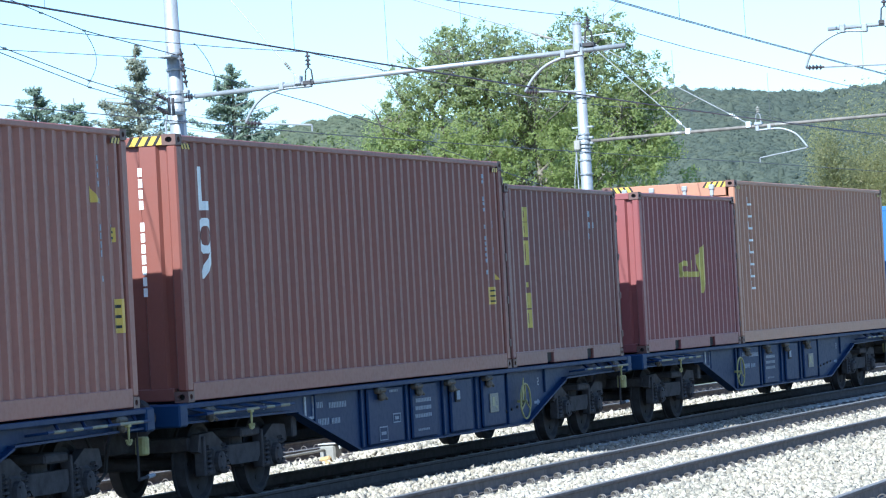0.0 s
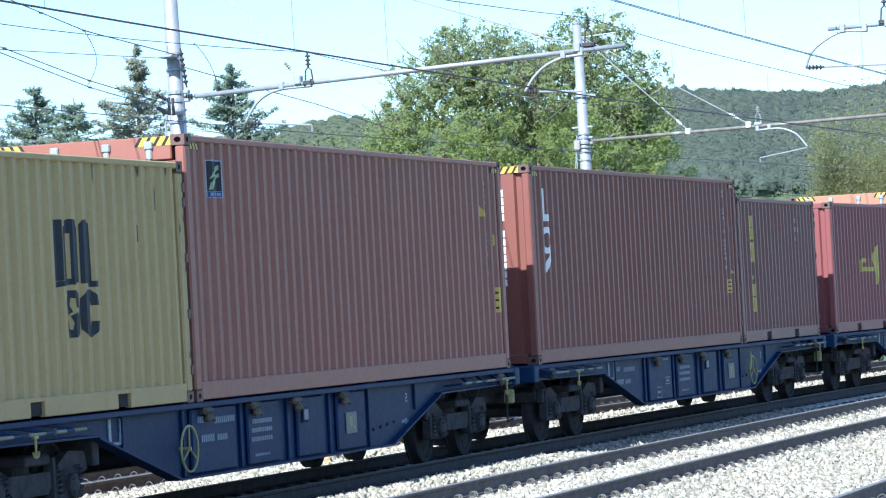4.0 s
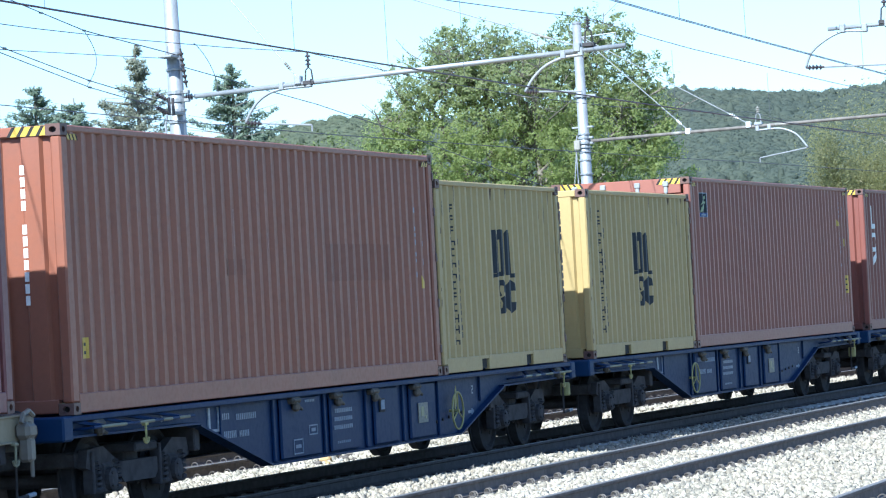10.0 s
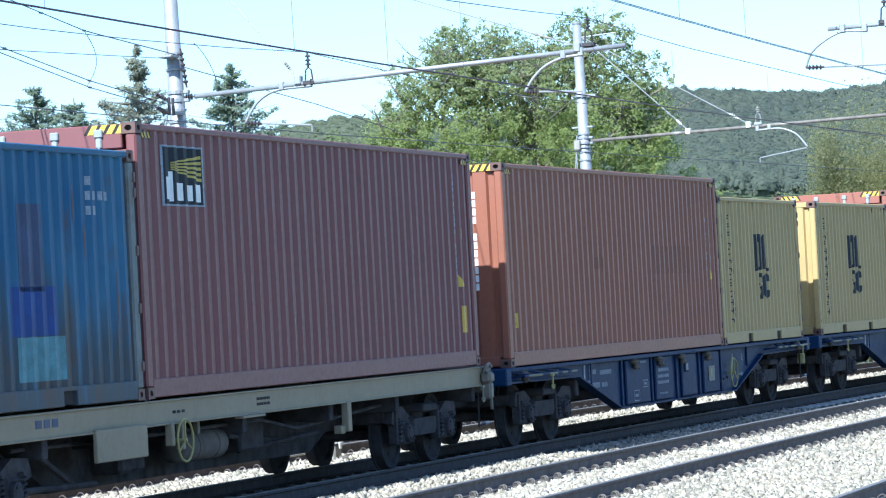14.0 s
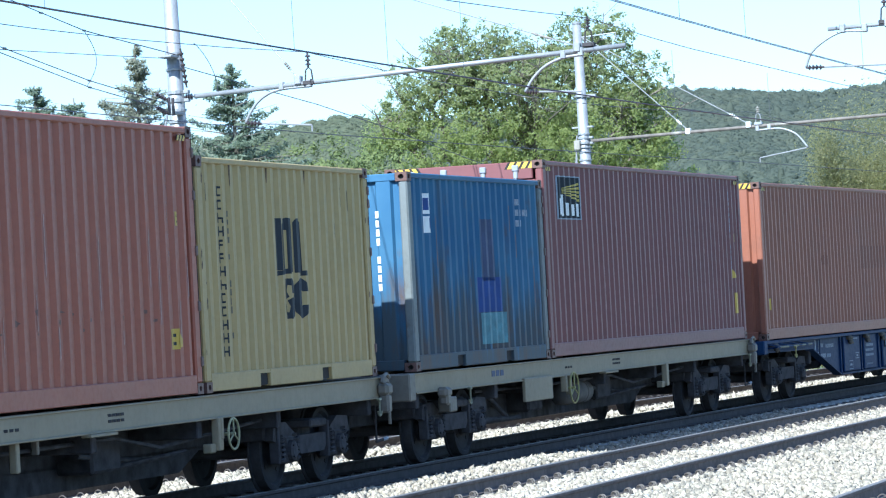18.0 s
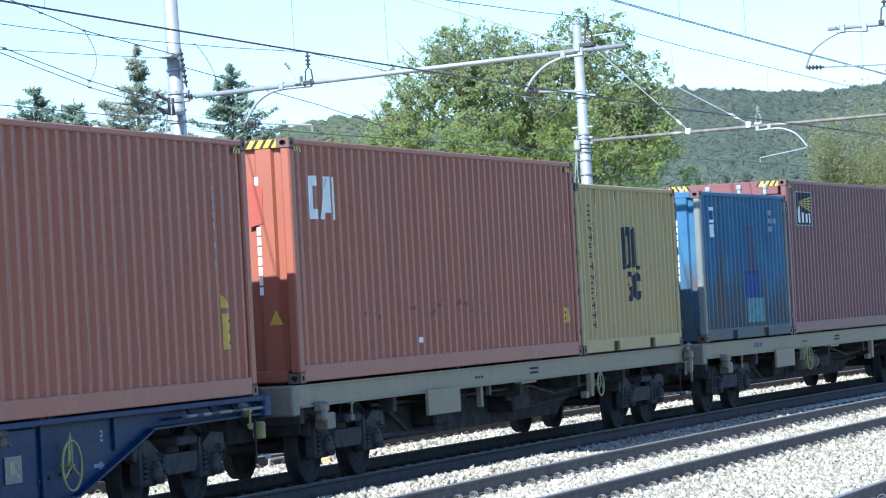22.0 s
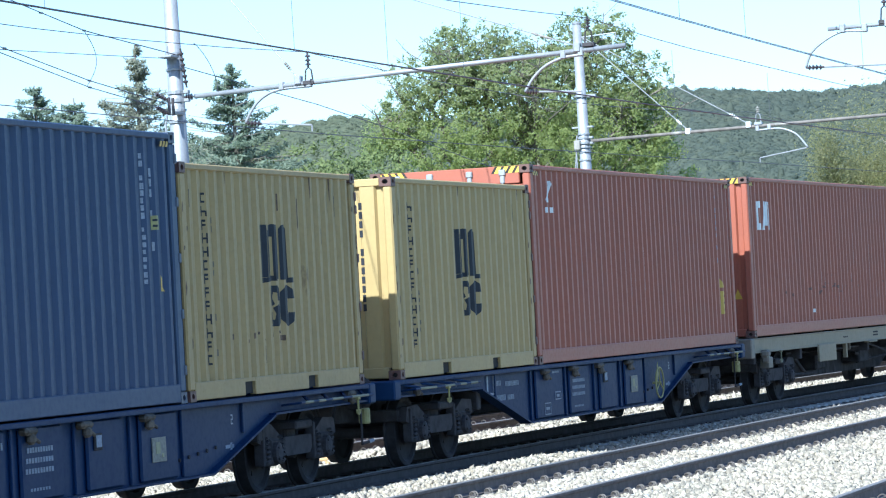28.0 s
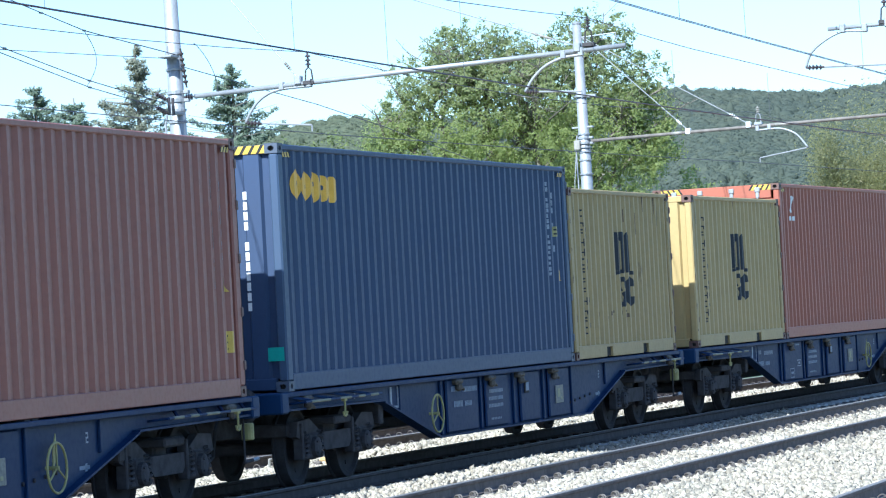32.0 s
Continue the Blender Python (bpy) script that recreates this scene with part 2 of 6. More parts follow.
M_YELLOW = plain("yellow_sign_paint", (0.52, 0.35, 0.045), 0.5, 0, 0.12)
M_YELLOW2 = plain("faded_yellow_paint", (0.30, 0.28, 0.105), 0.6, 0, 0.25)
M_WHITE = plain("white_paint", (0.78, 0.78, 0.76), 0.5, 0, 0.08)
M_PALE = plain("dull_white_stencil", (0.27, 0.30, 0.35), 0.6, 0, 0.3, 30.0)
M_PLATE = plain("dull_plate_paint", (0.19, 0.185, 0.155), 0.6, 0, 0.3, 30.0)
M_FAINT = plain("faint_wagon_stencil", (0.20, 0.235, 0.30), 0.6, 0, 0.3, 30.0)
M_INK = plain("dark_blue_black_paint", (0.017, 0.020, 0.028), 0.6, 0, 0.3, spec=0.35)
M_LIME = plain("dull_yellow_paint", (0.48, 0.38, 0.07), 0.5, 0, 0.15)
M_ORANGE = plain("amber_yellow_paint", (0.72, 0.40, 0.03), 0.5, 0, 0.15)
M_TEAL = plain("teal_sticker", (0.05, 0.36, 0.28), 0.5, 0, 0.1)
M_PATCHBLUE = plain("fresh_blue_patch", (0.015, 0.045, 0.20), 0.6, 0, 0.2, 3.0)
M_PATCHPALE = plain("pale_primer_patch", (0.10, 0.215, 0.25), 0.6, 0, 0.35, 5.0)
M_PATCHDARK = plain("dark_primer_patch", (0.045, 0.06, 0.13), 0.6, 0, 0.25, 3.0)
M_ZINC = plain("galvanised_steel", (0.29, 0.30, 0.315), 0.5, 0.3, 0.15, 3.0)
M_ZINC2 = plain("weathered_tube_steel", (0.27, 0.255, 0.225), 0.6, 0.25, 0.25, 4.0)
M_TUBE = plain("brown_painted_tube", (0.165, 0.146, 0.130), 0.7, 0.0, 0.3, 5.0, spec=0.3)
M_WIRE = plain("copper_wire", (0.075, 0.075, 0.10), 0.6, 0.2, 0.1)
M_INSUL = plain("dark_porcelain", (0.055, 0.045, 0.048), 0.25, 0, 0.2)
M_RAIL = plain("rusty_rail_side", (0.125, 0.106, 0.098), 0.8, 0.0, 0.3, 8.0, spec=0.2)
# Darker copy of the rail colour: the train's shade painted onto its track.
M_RAILDARK = plain("shade_dark_rail_side", (0.075, 0.064, 0.060), 0.85, 0.0, 0.3, 8.0, spec=0.2)
M_HEAD = plain("bright_rail_head", (0.20, 0.185, 0.172), 0.6, 0.3, 0.2, 6.0)
M_CONCRETE = plain("sleeper_concrete", (0.40, 0.385, 0.36), 0.9, 0, 0.2, 12.0)
M_CLIP = plain("clip_steel", (0.095, 0.083, 0.074), 0.75, 0.1, 0.3, 20.0)
M_BARK = plain("bark", (0.20, 0.175, 0.145), 0.95, 0, 0.4, 5.0, 0.6, 0.03)
M_TWIG = plain("dry_twigs", (0.36, 0.30, 0.22), 0.9, 0, 0.3, 3.0)
M_LEAF = leafy("spring_leaves", (0.275, 0.335, 0.125), (0.475, 0.515, 0.225), (0.345, 0.395, 0.150), 0.78)
M_LEAF2 = leafy("yellow_green_leaves", (0.12, 0.16, 0.06), (0.21, 0.235, 0.095), (0.115, 0.15, 0.058))
M_LEAF3 = leafy("pale_young_leaves", (0.265, 0.31, 0.15), (0.45, 0.48, 0.25), (0.33, 0.375, 0.185), 0.75)
M_OLIVE = leafy("sparse_olive_leaves", (0.33, 0.33, 0.17), (0.42, 0.41, 0.225), (0.33, 0.34, 0.165), 0.8)
M_NEEDLE = leafy("spruce_needles", (0.17, 0.22, 0.17), (0.33, 0.375, 0.27), (0.22, 0.275, 0.20), 0.6)
M_NEEDLE2 = leafy("brownish_needles", (0.26, 0.265, 0.20), (0.42, 0.40, 0.30), (0.25, 0.28, 0.215), 0.6)
# Bluish, paled tints put the distance haze into the crown colours.
M_WOOD = leafy("haze_tinted_wood", (0.118, 0.145, 0.124), (0.138, 0.164, 0.134), (0.185, 0.208, 0.152), 0.62, 0.06)
M_WOOD2 = leafy("haze_paled_wood", (0.160, 0.190, 0.132), (0.182, 0.210, 0.144), (0.205, 0.225, 0.145), 0.62, 0.09)


def ballast_material():
    mt, nt, bs = material("limestone_ballast", 0.9)
    geo = nt.nodes.new("ShaderNodeNewGeometry")
    col = blend(nt, geo.outputs["Random Per Island"], (0.15, 0.136, 0.108), (0.43, 0.385, 0.300))
    col = blend(nt, ramp(nt, noise_tex(nt, 0.8, 5), 0.4, 0.7, 0, 0.4), col, (0.36, 0.29, 0.215))
    nt.links.new(col, bs.inputs["Base Color"])
    bump(nt, bs, noise_tex(nt, 60.0, 4), 0.4, 0.004)
    return mt


def bed_material(name, lo, hi, gap):
    mt, nt, bs = material(name, 0.95)
    tc = nt.nodes.new("ShaderNodeTexCoord")
    vo = nt.nodes.new("ShaderNodeTexVoronoi")
    vo.inputs["Scale"].default_value = 19.0
    nt.links.new(tc.outputs["Object"], vo.inputs["Vector"])
    sep = nt.nodes.new("ShaderNodeSeparateColor")
    nt.links.new(vo.outputs["Color"], sep.inputs[0])
    col = blend(nt, sep.outputs[0], lo, hi)
    col = blend(nt, ramp(nt, vo.outputs["Distance"], 0.35, 0.7, 0, 0.8), col, gap)
    nt.links.new(col, bs.inputs["Base Color"])
    bp = nt.nodes.new("ShaderNodeBump")
    bp.invert = True
    bp.inputs["Strength"].default_value, bp.inputs["Distance"].default_value = 0.9, 0.03
    nt.links.new(vo.outputs["Distance"], bp.inputs["Height"])
    nt.links.new(bp.outputs[0], bs.inputs["Normal"])
    return mt


def ground_material():
    mt, nt, bs = material("meadow_and_wood_floor", 0.95)
    n1 = ramp(nt, noise_tex(nt, 0.02, 6), 0.35, 0.65)
    n2 = ramp(nt, noise_tex(nt, 0.6, 8), 0.3, 0.7)
    col = blend(nt, n1, (0.055, 0.085, 0.04), (0.11, 0.14, 0.06))
    col = blend(nt, ramp(nt, n2, 0, 1, 0, 0.5), col, (0.04, 0.06, 0.03))
    nt.links.new(col, bs.inputs["Base Color"])
    return mt


M_BALLAST, M_GROUND = ballast_material(), ground_material()
M_BED = bed_material("fine_ballast", (0.165, 0.150, 0.120), (0.35, 0.314, 0.248), (0.13, 0.12, 0.11))
# Ballast colour with the shade under the train darkened in.
M_BEDSHADE = bed_material("shade_dark_ballast", (0.05, 0.046, 0.046), (0.11, 0.10, 0.093), (0.03, 0.029, 0.03))

# ---- ground, hills ----
def hill(r, az):
    """Height of the land at r metres from the camera, az radians off its view."""
    if r < 60:
        return -0.95
    side = 1.0 if abs(az) < 0.2 else max(0.12, 1.0 - (abs(az) - 0.2) * 3.0)
    t = max(0.0, min(1.0, (r - 190) / 1310))
    wob = 5.0 * noise.noise(Vector((az * 14, r * 0.0012, 3.0))) + 2.0 * noise.noise(Vector((az * 45, r * 0.004, 8.0)))
    h = 88.5 * t ** 1.5 * side + wob * min(1, max(0, (r - 250) / 500))
    h += 7.2 * math.exp(-((az + 0.068) / 0.030) ** 2) * t
    h += 3.2 * math.exp(-((az - 0.024) / 0.018) ** 2) * t
    if r > 1500:
        h -= (r - 1500) * 0.03
    return -0.95 + h


VIEW = math.atan2(0.28945, 0.95689)


def ground_at(r, az):
    return Vector((EYE.x + r * math.cos(VIEW + az), EYE.y + r * math.sin(VIEW + az), hill(r, az)))


def build_ground():
    radii = [0.5, 10, 30, 60, 100, 150, 190, 230, 270, 320, 370, 430, 500, 570, 650, 730, 820, 910, 1000, 1100, 1200, 1300, 1400, 1500, 1600, 2000, 2700, 3800]
    az = [math.radians(a) for a in range(-180, -20, 8)] + [math.radians(a * 0.5) for a in range(-40, 41)] + [math.radians(a) for a in range(28, 180, 8)]
    s = Shell()
    s.v = [tuple(ground_at(r, a)) for r in radii for a in az]
    n = len(az)
    s.f = [(i * n + j, i * n + (j + 1) % n, (i + 1) * n + (j + 1) % n, (i + 1) * n + j)[::-1] for i in range(len(radii) - 1) for j in range(n)]
    s.f.append(tuple(range(n)))
    s.m = [0] * len(s.f)
    tagged(new("ground", s.mesh("ground", M_GROUND, smooth=True)), "grassy ground rising to low wooded hills", "ground", kind="structure")


build_ground()

# ---- ballast bed ----
BED = [(11.5, -1.1), (8.6, -0.34), (6.4, -0.215), (2.9, -0.215), (2.3, -0.27), (1.6, -0.215), (-1.3, -0.235), (-2.1, -0.265), (-2.9, -0.235), (-3.3, -0.215),
       (-4.9, -0.325), (-6.0, -0.40), (-7.4, -0.42), (-8.2, -0.415), (-9.7, -0.465), (-10.3, -0.5), (-11.6, -1.1)]


def bed_z(y):
    return float(np.interp(-y, [-b[0] for b in BED], [b[1] for b in BED]))


def heap(u, y):
    """The ballast is heaped between the tracks on the near stretch and beyond the train."""
    return 0.12 * np.exp(-((y - 2.5) / 0.5) ** 2) * np.clip((u - 16.2) / 1.5, 0, 1) + 0.17 * np.exp(-((y + 2.05) / 0.48) ** 2) * np.clip((15 - u) / 4, 0, 1)


def build_bed():
    us = [-60 + 1.5 * i for i in range(170)]
    ys = []
    for (a, _), (b, _) in zip(BED, BED[1:]):
        ys += [a + (b - a) * i / 4 for i in range(4)]
    ys.append(BED[-1][0])
    s = Shell()
    for u in us:
        for y in ys:
            s.v.append(tuple(on_line(u, y, bed_z(y) + float(heap(u, y)) + 0.02 * noise.noise(Vector((u * 0.9, y * 1.6, 0))))))
    n = len(ys)
    s.f = [(i * n + j, (i + 1) * n + j, (i + 1) * n + j + 1, i * n + j + 1)[::-1] for i in range(len(us) - 1) for j in range(n - 1)]
    # The strip under the train takes the bed colour with painted shade.
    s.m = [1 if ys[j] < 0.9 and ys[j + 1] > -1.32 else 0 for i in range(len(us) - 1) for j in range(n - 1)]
    tagged(new("ballast_bed", s.mesh("ballast_bed", M_BED, M_BEDSHADE, smooth=True)), "pale crushed limestone ballast under four tracks", "ballast", kind="structure")


build_bed()


def build_stones():
    """Loose ballast stones, each a dented eight-sided lump."""
    rng = np.random.default_rng(4)
    areas = [(-4, 16, -3.2, -1.6, 235, 1.0), (16, 32, -3.2, -1.6, 180, 1.1), (32, 60, -3.2, -1.6, 85, 1.3), (-2, 30, -1.6, -0.85, 120, 1.05),
             (-6, 16, -4.72, -3.36, 215, 1.0), (16, 40, -4.72, -3.36, 130, 1.15), (-10, 4, -8.1, -4.86, 215, 1.0), (4, 22, -8.1, -4.86, 150, 1.1),
             (0, 30, 0.8, 3.7, 150, 1.15), (30, 62, 0.8, 3.7, 90, 1.3), (4, 40, 4.0, 5.3, 70, 1.2), (6, 50, 5.4, 8.4, 60, 1.3)]
    uu, yy, sc = [], [], []
    for a, b, c, d, dens, k in areas:
        n = int((b - a) * (d - c) * dens)
        uu.append(rng.uniform(a, b, n)), yy.append(rng.uniform(c, d, n)), sc.append(rng.uniform(0.024, 0.052, n) * k)
    u, y, sc = np.concatenate(uu), np.concatenate(yy), np.concatenate(sc)
    n = len(u)
    z = np.interp(-y, [-b[0] for b in BED], [b[1] for b in BED]) + heap(u, y) + rng.uniform(0.0, 0.026, n)
    a = K * u
    base = np.stack([np.sin(a) / K - np.sin(a) * y, (1 - np.cos(a)) / K + np.cos(a) * y, z + GRADE * u], 1)
    octa = np.array([(1, 0, 0), (0, 1, 0), (-1, 0, 0), (0, -1, 0), (0, 0, 1), (0, 0, -1)], float)
    v = octa[None] + rng.normal(0, 0.22, (n, 6, 3))
    q = rng.normal(size=(n, 4))
    q /= np.linalg.norm(q, axis=1, keepdims=True)
    w, x, yq, zq = q.T
    R = np.stack([1 - 2 * (yq * yq + zq * zq), 2 * (x * yq - zq * w), 2 * (x * zq + yq * w), 2 * (x * yq + zq * w), 1 - 2 * (x * x + zq * zq), 2 * (yq * zq - x * w),
                  2 * (x * zq - yq * w), 2 * (yq * zq + x * w), 1 - 2 * (x * x + yq * yq)], 1).reshape(n, 3, 3)
    v = np.einsum("nij,nkj->nki", R, v * rng.uniform(0.7, 1.3, (n, 1, 3)))
    v = v * sc[:, None, None] + base[:, None]
    tri = np.array([(0, 1, 4), (1, 2, 4), (2, 3, 4), (3, 0, 4), (1, 0, 5), (2, 1, 5), (3, 2, 5), (0, 3, 5)])
    f = (tri[None] + 6 * np.arange(n)[:, None, None]).reshape(-1, 3)
    tagged(new("ballast_stones", fast_mesh("ballast_stones", v.reshape(-1, 3), f, M_BALLAST, True)), "loose pale grey crushed limestone ballast stones", "ballast", kind="stuff")


build_stones()

# ---- tracks ----
RAIL = [(-0.075, -0.172), (0.075, -0.172), (0.075, -0.160), (0.012, -0.138), (0.010, -0.05), (0.036, -0.036), (0.036, -0.008), (0.028, 0.0),
        (-0.028, 0.0), (-0.036, -0.008), (-0.036, -0.036), (-0.010, -0.05), (-0.012, -0.138), (-0.075, -0.160)]


def rail_mesh(y, z, side):
    s, us = Shell(), [-60 + 2 * i for i in range(126)]
    n = len(RAIL)
    s.v = [tuple(on_line(u, y + a, z + b)) for u in us for a, b in RAIL]
    for i in range(len(us) - 1):
        for j in range(n):
            s.f.append((i * n + j, i * n + (j + 1) % n, (i + 1) * n + (j + 1) % n, (i + 1) * n + j)[::-1])
            s.m.append(1 if j in (6, 7, 8) else 0)
    return s.mesh("rail", side, M_HEAD)


SLEEPER = Shell().cbox(-0.12, 0.12, -1.15, 1.15, -0.36, -0.178, 0.02).mesh("sleeper", M_CONCRETE)


def clip_shell(s, M):
    w = Shell()
    for x in (-0.045, 0.045):
        w.path([(x + 0.02 * math.cos(t), 0.06 + 0.04 * math.cos(t), 0.004 + 0.045 * math.sin(t)) for t in [math.pi * i / 8 for i in range(9)]], 0.011, 5)
    w.cbox(-0.07, 0.07, 0.0, 0.12, -0.02, 0.006, 0.008)
    s.add([M @ Vector(p) for p in w.v], w.f)


def small_clip(s, M):
    w = Shell()
    w.path([(0, 0.07 + 0.055 * math.cos(t), 0.004 + 0.058 * math.sin(t)) for t in [math.pi * i / 6 for i in range(7)]], 0.010, 4)
    w.box(-0.07, 0.07, 0.0, 0.12, -0.02, 0.006)
    s.add([M @ Vector(p) for p in w.v], w.f)


PAD = Shell().box(-0.07, 0.07, 0.0, 0.12, -0.02, 0.008)
CLIP = Shell()
clip_shell(CLIP, Matrix())
CLIP = CLIP.mesh("rail_clip", M_CLIP)


def build_track(name, label, y0, y1, z0, z1, near, side=M_RAIL):
    tr = thing(name, label, "railway track", kind="structure")
    for y, z in ((y0, z0), (y1, z1)):
        part("rail", rail_mesh(y, z, side), None, tr)
    mid, zm, lean = (y0 + y1) / 2, (z0 + z1) / 2, math.atan2(z0 - z1, y0 - y1)
    rest = Shell()
    for i in range(110):
        u = -9 + 0.6 * i
        M = across(u) @ Matrix.Translation((0, mid, zm)) @ Matrix.Rotation(lean, 4, "X")
        part("sleeper", SLEEPER, None, tr, at=M)
        for y in (0.752, -0.752):
            for sy in (1, -1):
                C = M @ Matrix.Translation((0, y + sy * 0.06, -0.162)) @ Matrix.Rotation(0 if sy > 0 else math.pi, 4, "Z")
                if near and 8 <= i < 83:
                    part("rail_clip", CLIP, None, tr, at=C)
                elif side is M_RAIL:
                    small_clip(rest, C)
                else:
                    rest.add([C @ Vector(p) for p in PAD.v], PAD.f)
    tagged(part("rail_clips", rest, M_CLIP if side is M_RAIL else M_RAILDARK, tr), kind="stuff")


build_track("track_2", "rusty rails on concrete sleepers in pale ballast", -3.28, -4.784, 0.0, -0.11, True)
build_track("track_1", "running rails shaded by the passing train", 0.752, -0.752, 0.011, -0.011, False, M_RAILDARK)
build_track("track_0", "rusty rails of the track beyond the train", 5.4, 3.896, 0.02, -0.02, False)
build_track("track_3", "bright topped rails in pale ballast", -8.15, -9.654, -0.21, -0.26, False)

# ---- overhead line ----
def insulator(s, p, q, n=4, r=0.055, m=0):
    """A stack of sheds between two points."""
    p, q = Vector(p), Vector(q)
    s.rod(p, q, 0.018, n=6, m=m)
    d = (q - p) / (n + 1)
    for i in range(n):
        c = p + d * (i + 1)
        s.lathe(c - d * 0.3, d, [(0, 0.02), (d.length * 0.12, r), (d.length * 0.35, r * 0.9), (d.length * 0.6, 0.02)], 10, m=m)


def smooth_line(pts, k=5):
    """A smooth line through points."""
    pts = [Vector(p) for p in pts]
    out = []
    for i in range(len(pts) - 1):
        a, b, c, d = pts[max(i - 1, 0)], pts[i], pts[i + 1], pts[min(i + 2, len(pts) - 1)]
        for j in range(k):
            t = j / k
            out.append(0.5 * (2 * b + (c - a) * t + (2 * a - 5 * b + 4 * c - d) * t * t + (3 * b - a - 3 * c + d) * t ** 3))
    return out + [pts[-1]]


def flange_band(s, y, z, r, h=0.05):
    s.lathe((0, y, z), (0, 0, 1), [(0, r), (0.004, r + 0.02), (h, r + 0.02), (h + 0.004, r)], 14)


def overhead_mast(u, y, top, label, tube, stays, inserts, arms, foot=-1.0):
    """A tapered steel mast with its tubular cantilever, stays, insulators and registration arms, in the plane across the line."""
    ob = thing("overhead_line_mast", label, "catenary mast", "catenary masts", across(u))
    rad = lambda z: 0.205 - 0.0105 * z
    part("mast", Shell().rod((0, y, foot), (0, y, top), rad(0), rad(top), 18), M_ZINC, ob, smooth=True)
    part("cap", Shell().lathe((0, y, top), (0, 0, 1), [(-0.02, rad(top) + 0.012), (0.02, rad(top) + 0.012), (0.05, 0.03)], 16), M_ZINC, ob)
    (ya, za), (yb, zb) = tube
    sg = 1 if y > ya else -1
    part("cantilever_tube", Shell().rod((0, ya, za), (0, yb, zb), 0.042 if y > 0 else 0.032, n=12), M_TUBE if u > 30 else M_ZINC, ob, "long tubular steel cantilever", smooth=True)
    s = Shell()
    insulator(s, (0, ya + sg * 0.02, za), (0, y - sg * rad(za), za), 3, 0.06)
    part("insulator", s, M_INSUL, ob)
    for z in (za - 0.08, za + 0.06):
        s = Shell()
        flange_band(s, y, z, rad(z), 0.06)
        s.cbox(-0.05, 0.05, y - sg * (rad(z) + 0.10), y - sg * rad(z), z, z + 0.06, 0.01) if sg > 0 else None
        part("clamp", s, M_ZINC, ob)
    for (y1, z1) in stays:
        p, q = Vector((0, y - sg * 0.1, top - 0.35)), Vector((0, y1, z1))
        part("stay", Shell().rod(p, q, 0.011 if u < 30 else 0.013, n=6), M_ZINC, ob)
        s = Shell()
        a, b = p.lerp(q, 0.89), p.lerp(q, 0.94)
        insulator(s, a, b, 3, 0.03 if u < 30 else 0.045)
        part("stay_insulator", s, M_ZINC2 if u < 30 else M_WHITE, ob)
        part("stay_clamp", Shell().cbox(-0.07, 0.07, y1 - 0.06, y1 + 0.06, z1 - 0.10, z1 + 0.05, 0.015), M_WHITE if u > 30 else M_ZINC, ob)
    for (y1, zlo, zhi) in inserts:
        s = Shell()
        s.path([(0, y1 - 0.07, zlo), (0, y1 - 0.05, zlo + 0.2), (0, y1, zlo + 0.25), (0, y1 + 0.05, zlo + 0.2), (0, y1 + 0.07, zlo)], 0.014, 6)
        s.cbox(-0.06, 0.06, y1 - 0.10, y1 + 0.10, zlo - 0.05, zlo + 0.02, 0.01)
        part("yoke", s, M_GRIME if u < 30 else M_ZINC, ob)
        s = Shell()
        insulator(s, (0, y1, zlo + 0.23), (0, y1, zhi), 3, 0.05)
        part("insulator", s, M_INSUL if u < 30 else M_ZINC2, ob)
    for curve, rod_end, ins in arms:
        part("registration_arm", Shell().path(smooth_line([(0, a, b) for a, b in curve]), 0.026 if y > 0 else 0.019, 8), M_ZINC, ob, "curved galvanised registration arm", smooth=True)
        a, b = Vector((0, *curve[-1])), Vector((0, *rod_end))
        if ins:
            s = Shell()
            insulator(s, a, a.lerp(b, min(0.25, 0.3 / (b - a).length)), 4, 0.045)
            part("arm_insulator", s, M_INSUL, ob)
        s = Shell().rod(a, b, 0.016, n=6)
        s.path([b, b + Vector((0, 0, -0.05)), b + Vector((0, 0, -0.11))], 0.014, 6)
        part("steady_arm", s, M_ZINC, ob)
        for f in (0, 1):
            c = curve[f]
            part("arm_clamp", Shell().cbox(-0.05, 0.05, c[0] - 0.045, c[0] + 0.045, c[1] - 0.02, c[1] + 0.12, 0.012), M_ZINC, ob)
    return ob


mast_a = overhead_mast(21, 7.19, 9.2, "galvanised steel mast with long cantilever over two tracks", ((6.85, 5.99), (-0.82, 6.19)),
                       [(4.94, 6.13), (0.0, 6.25)], [(4.75, 6.06, 6.57), (-0.2, 6.27, 6.72)],
                       [([(4.75, 5.99), (5.25, 5.98), (5.55, 5.90), (5.78, 5.72), (5.95, 5.46)], (4.75, 5.33), True),
                        ([(-0.05, 6.10), (0.25, 6.08), (0.55, 5.98), (0.78, 5.80), (0.95, 5.57)], (-0.02, 5.50), True)])
mast_b = overhead_mast(50, 9.11, 9.16, "galvanised steel mast with stayed cantilever", ((8.92, 6.19), (-0.9, 6.22)),
                       [(6.38, 6.25), (4.82, 6.28)], [(4.57, 6.28, 6.70), (-0.2, 6.28, 6.70)],
                       [([(4.60, 6.10), (4.3, 6.11), (3.97, 6.09), (3.62, 5.92), (3.36, 5.58)], (4.59, 5.42), False)])
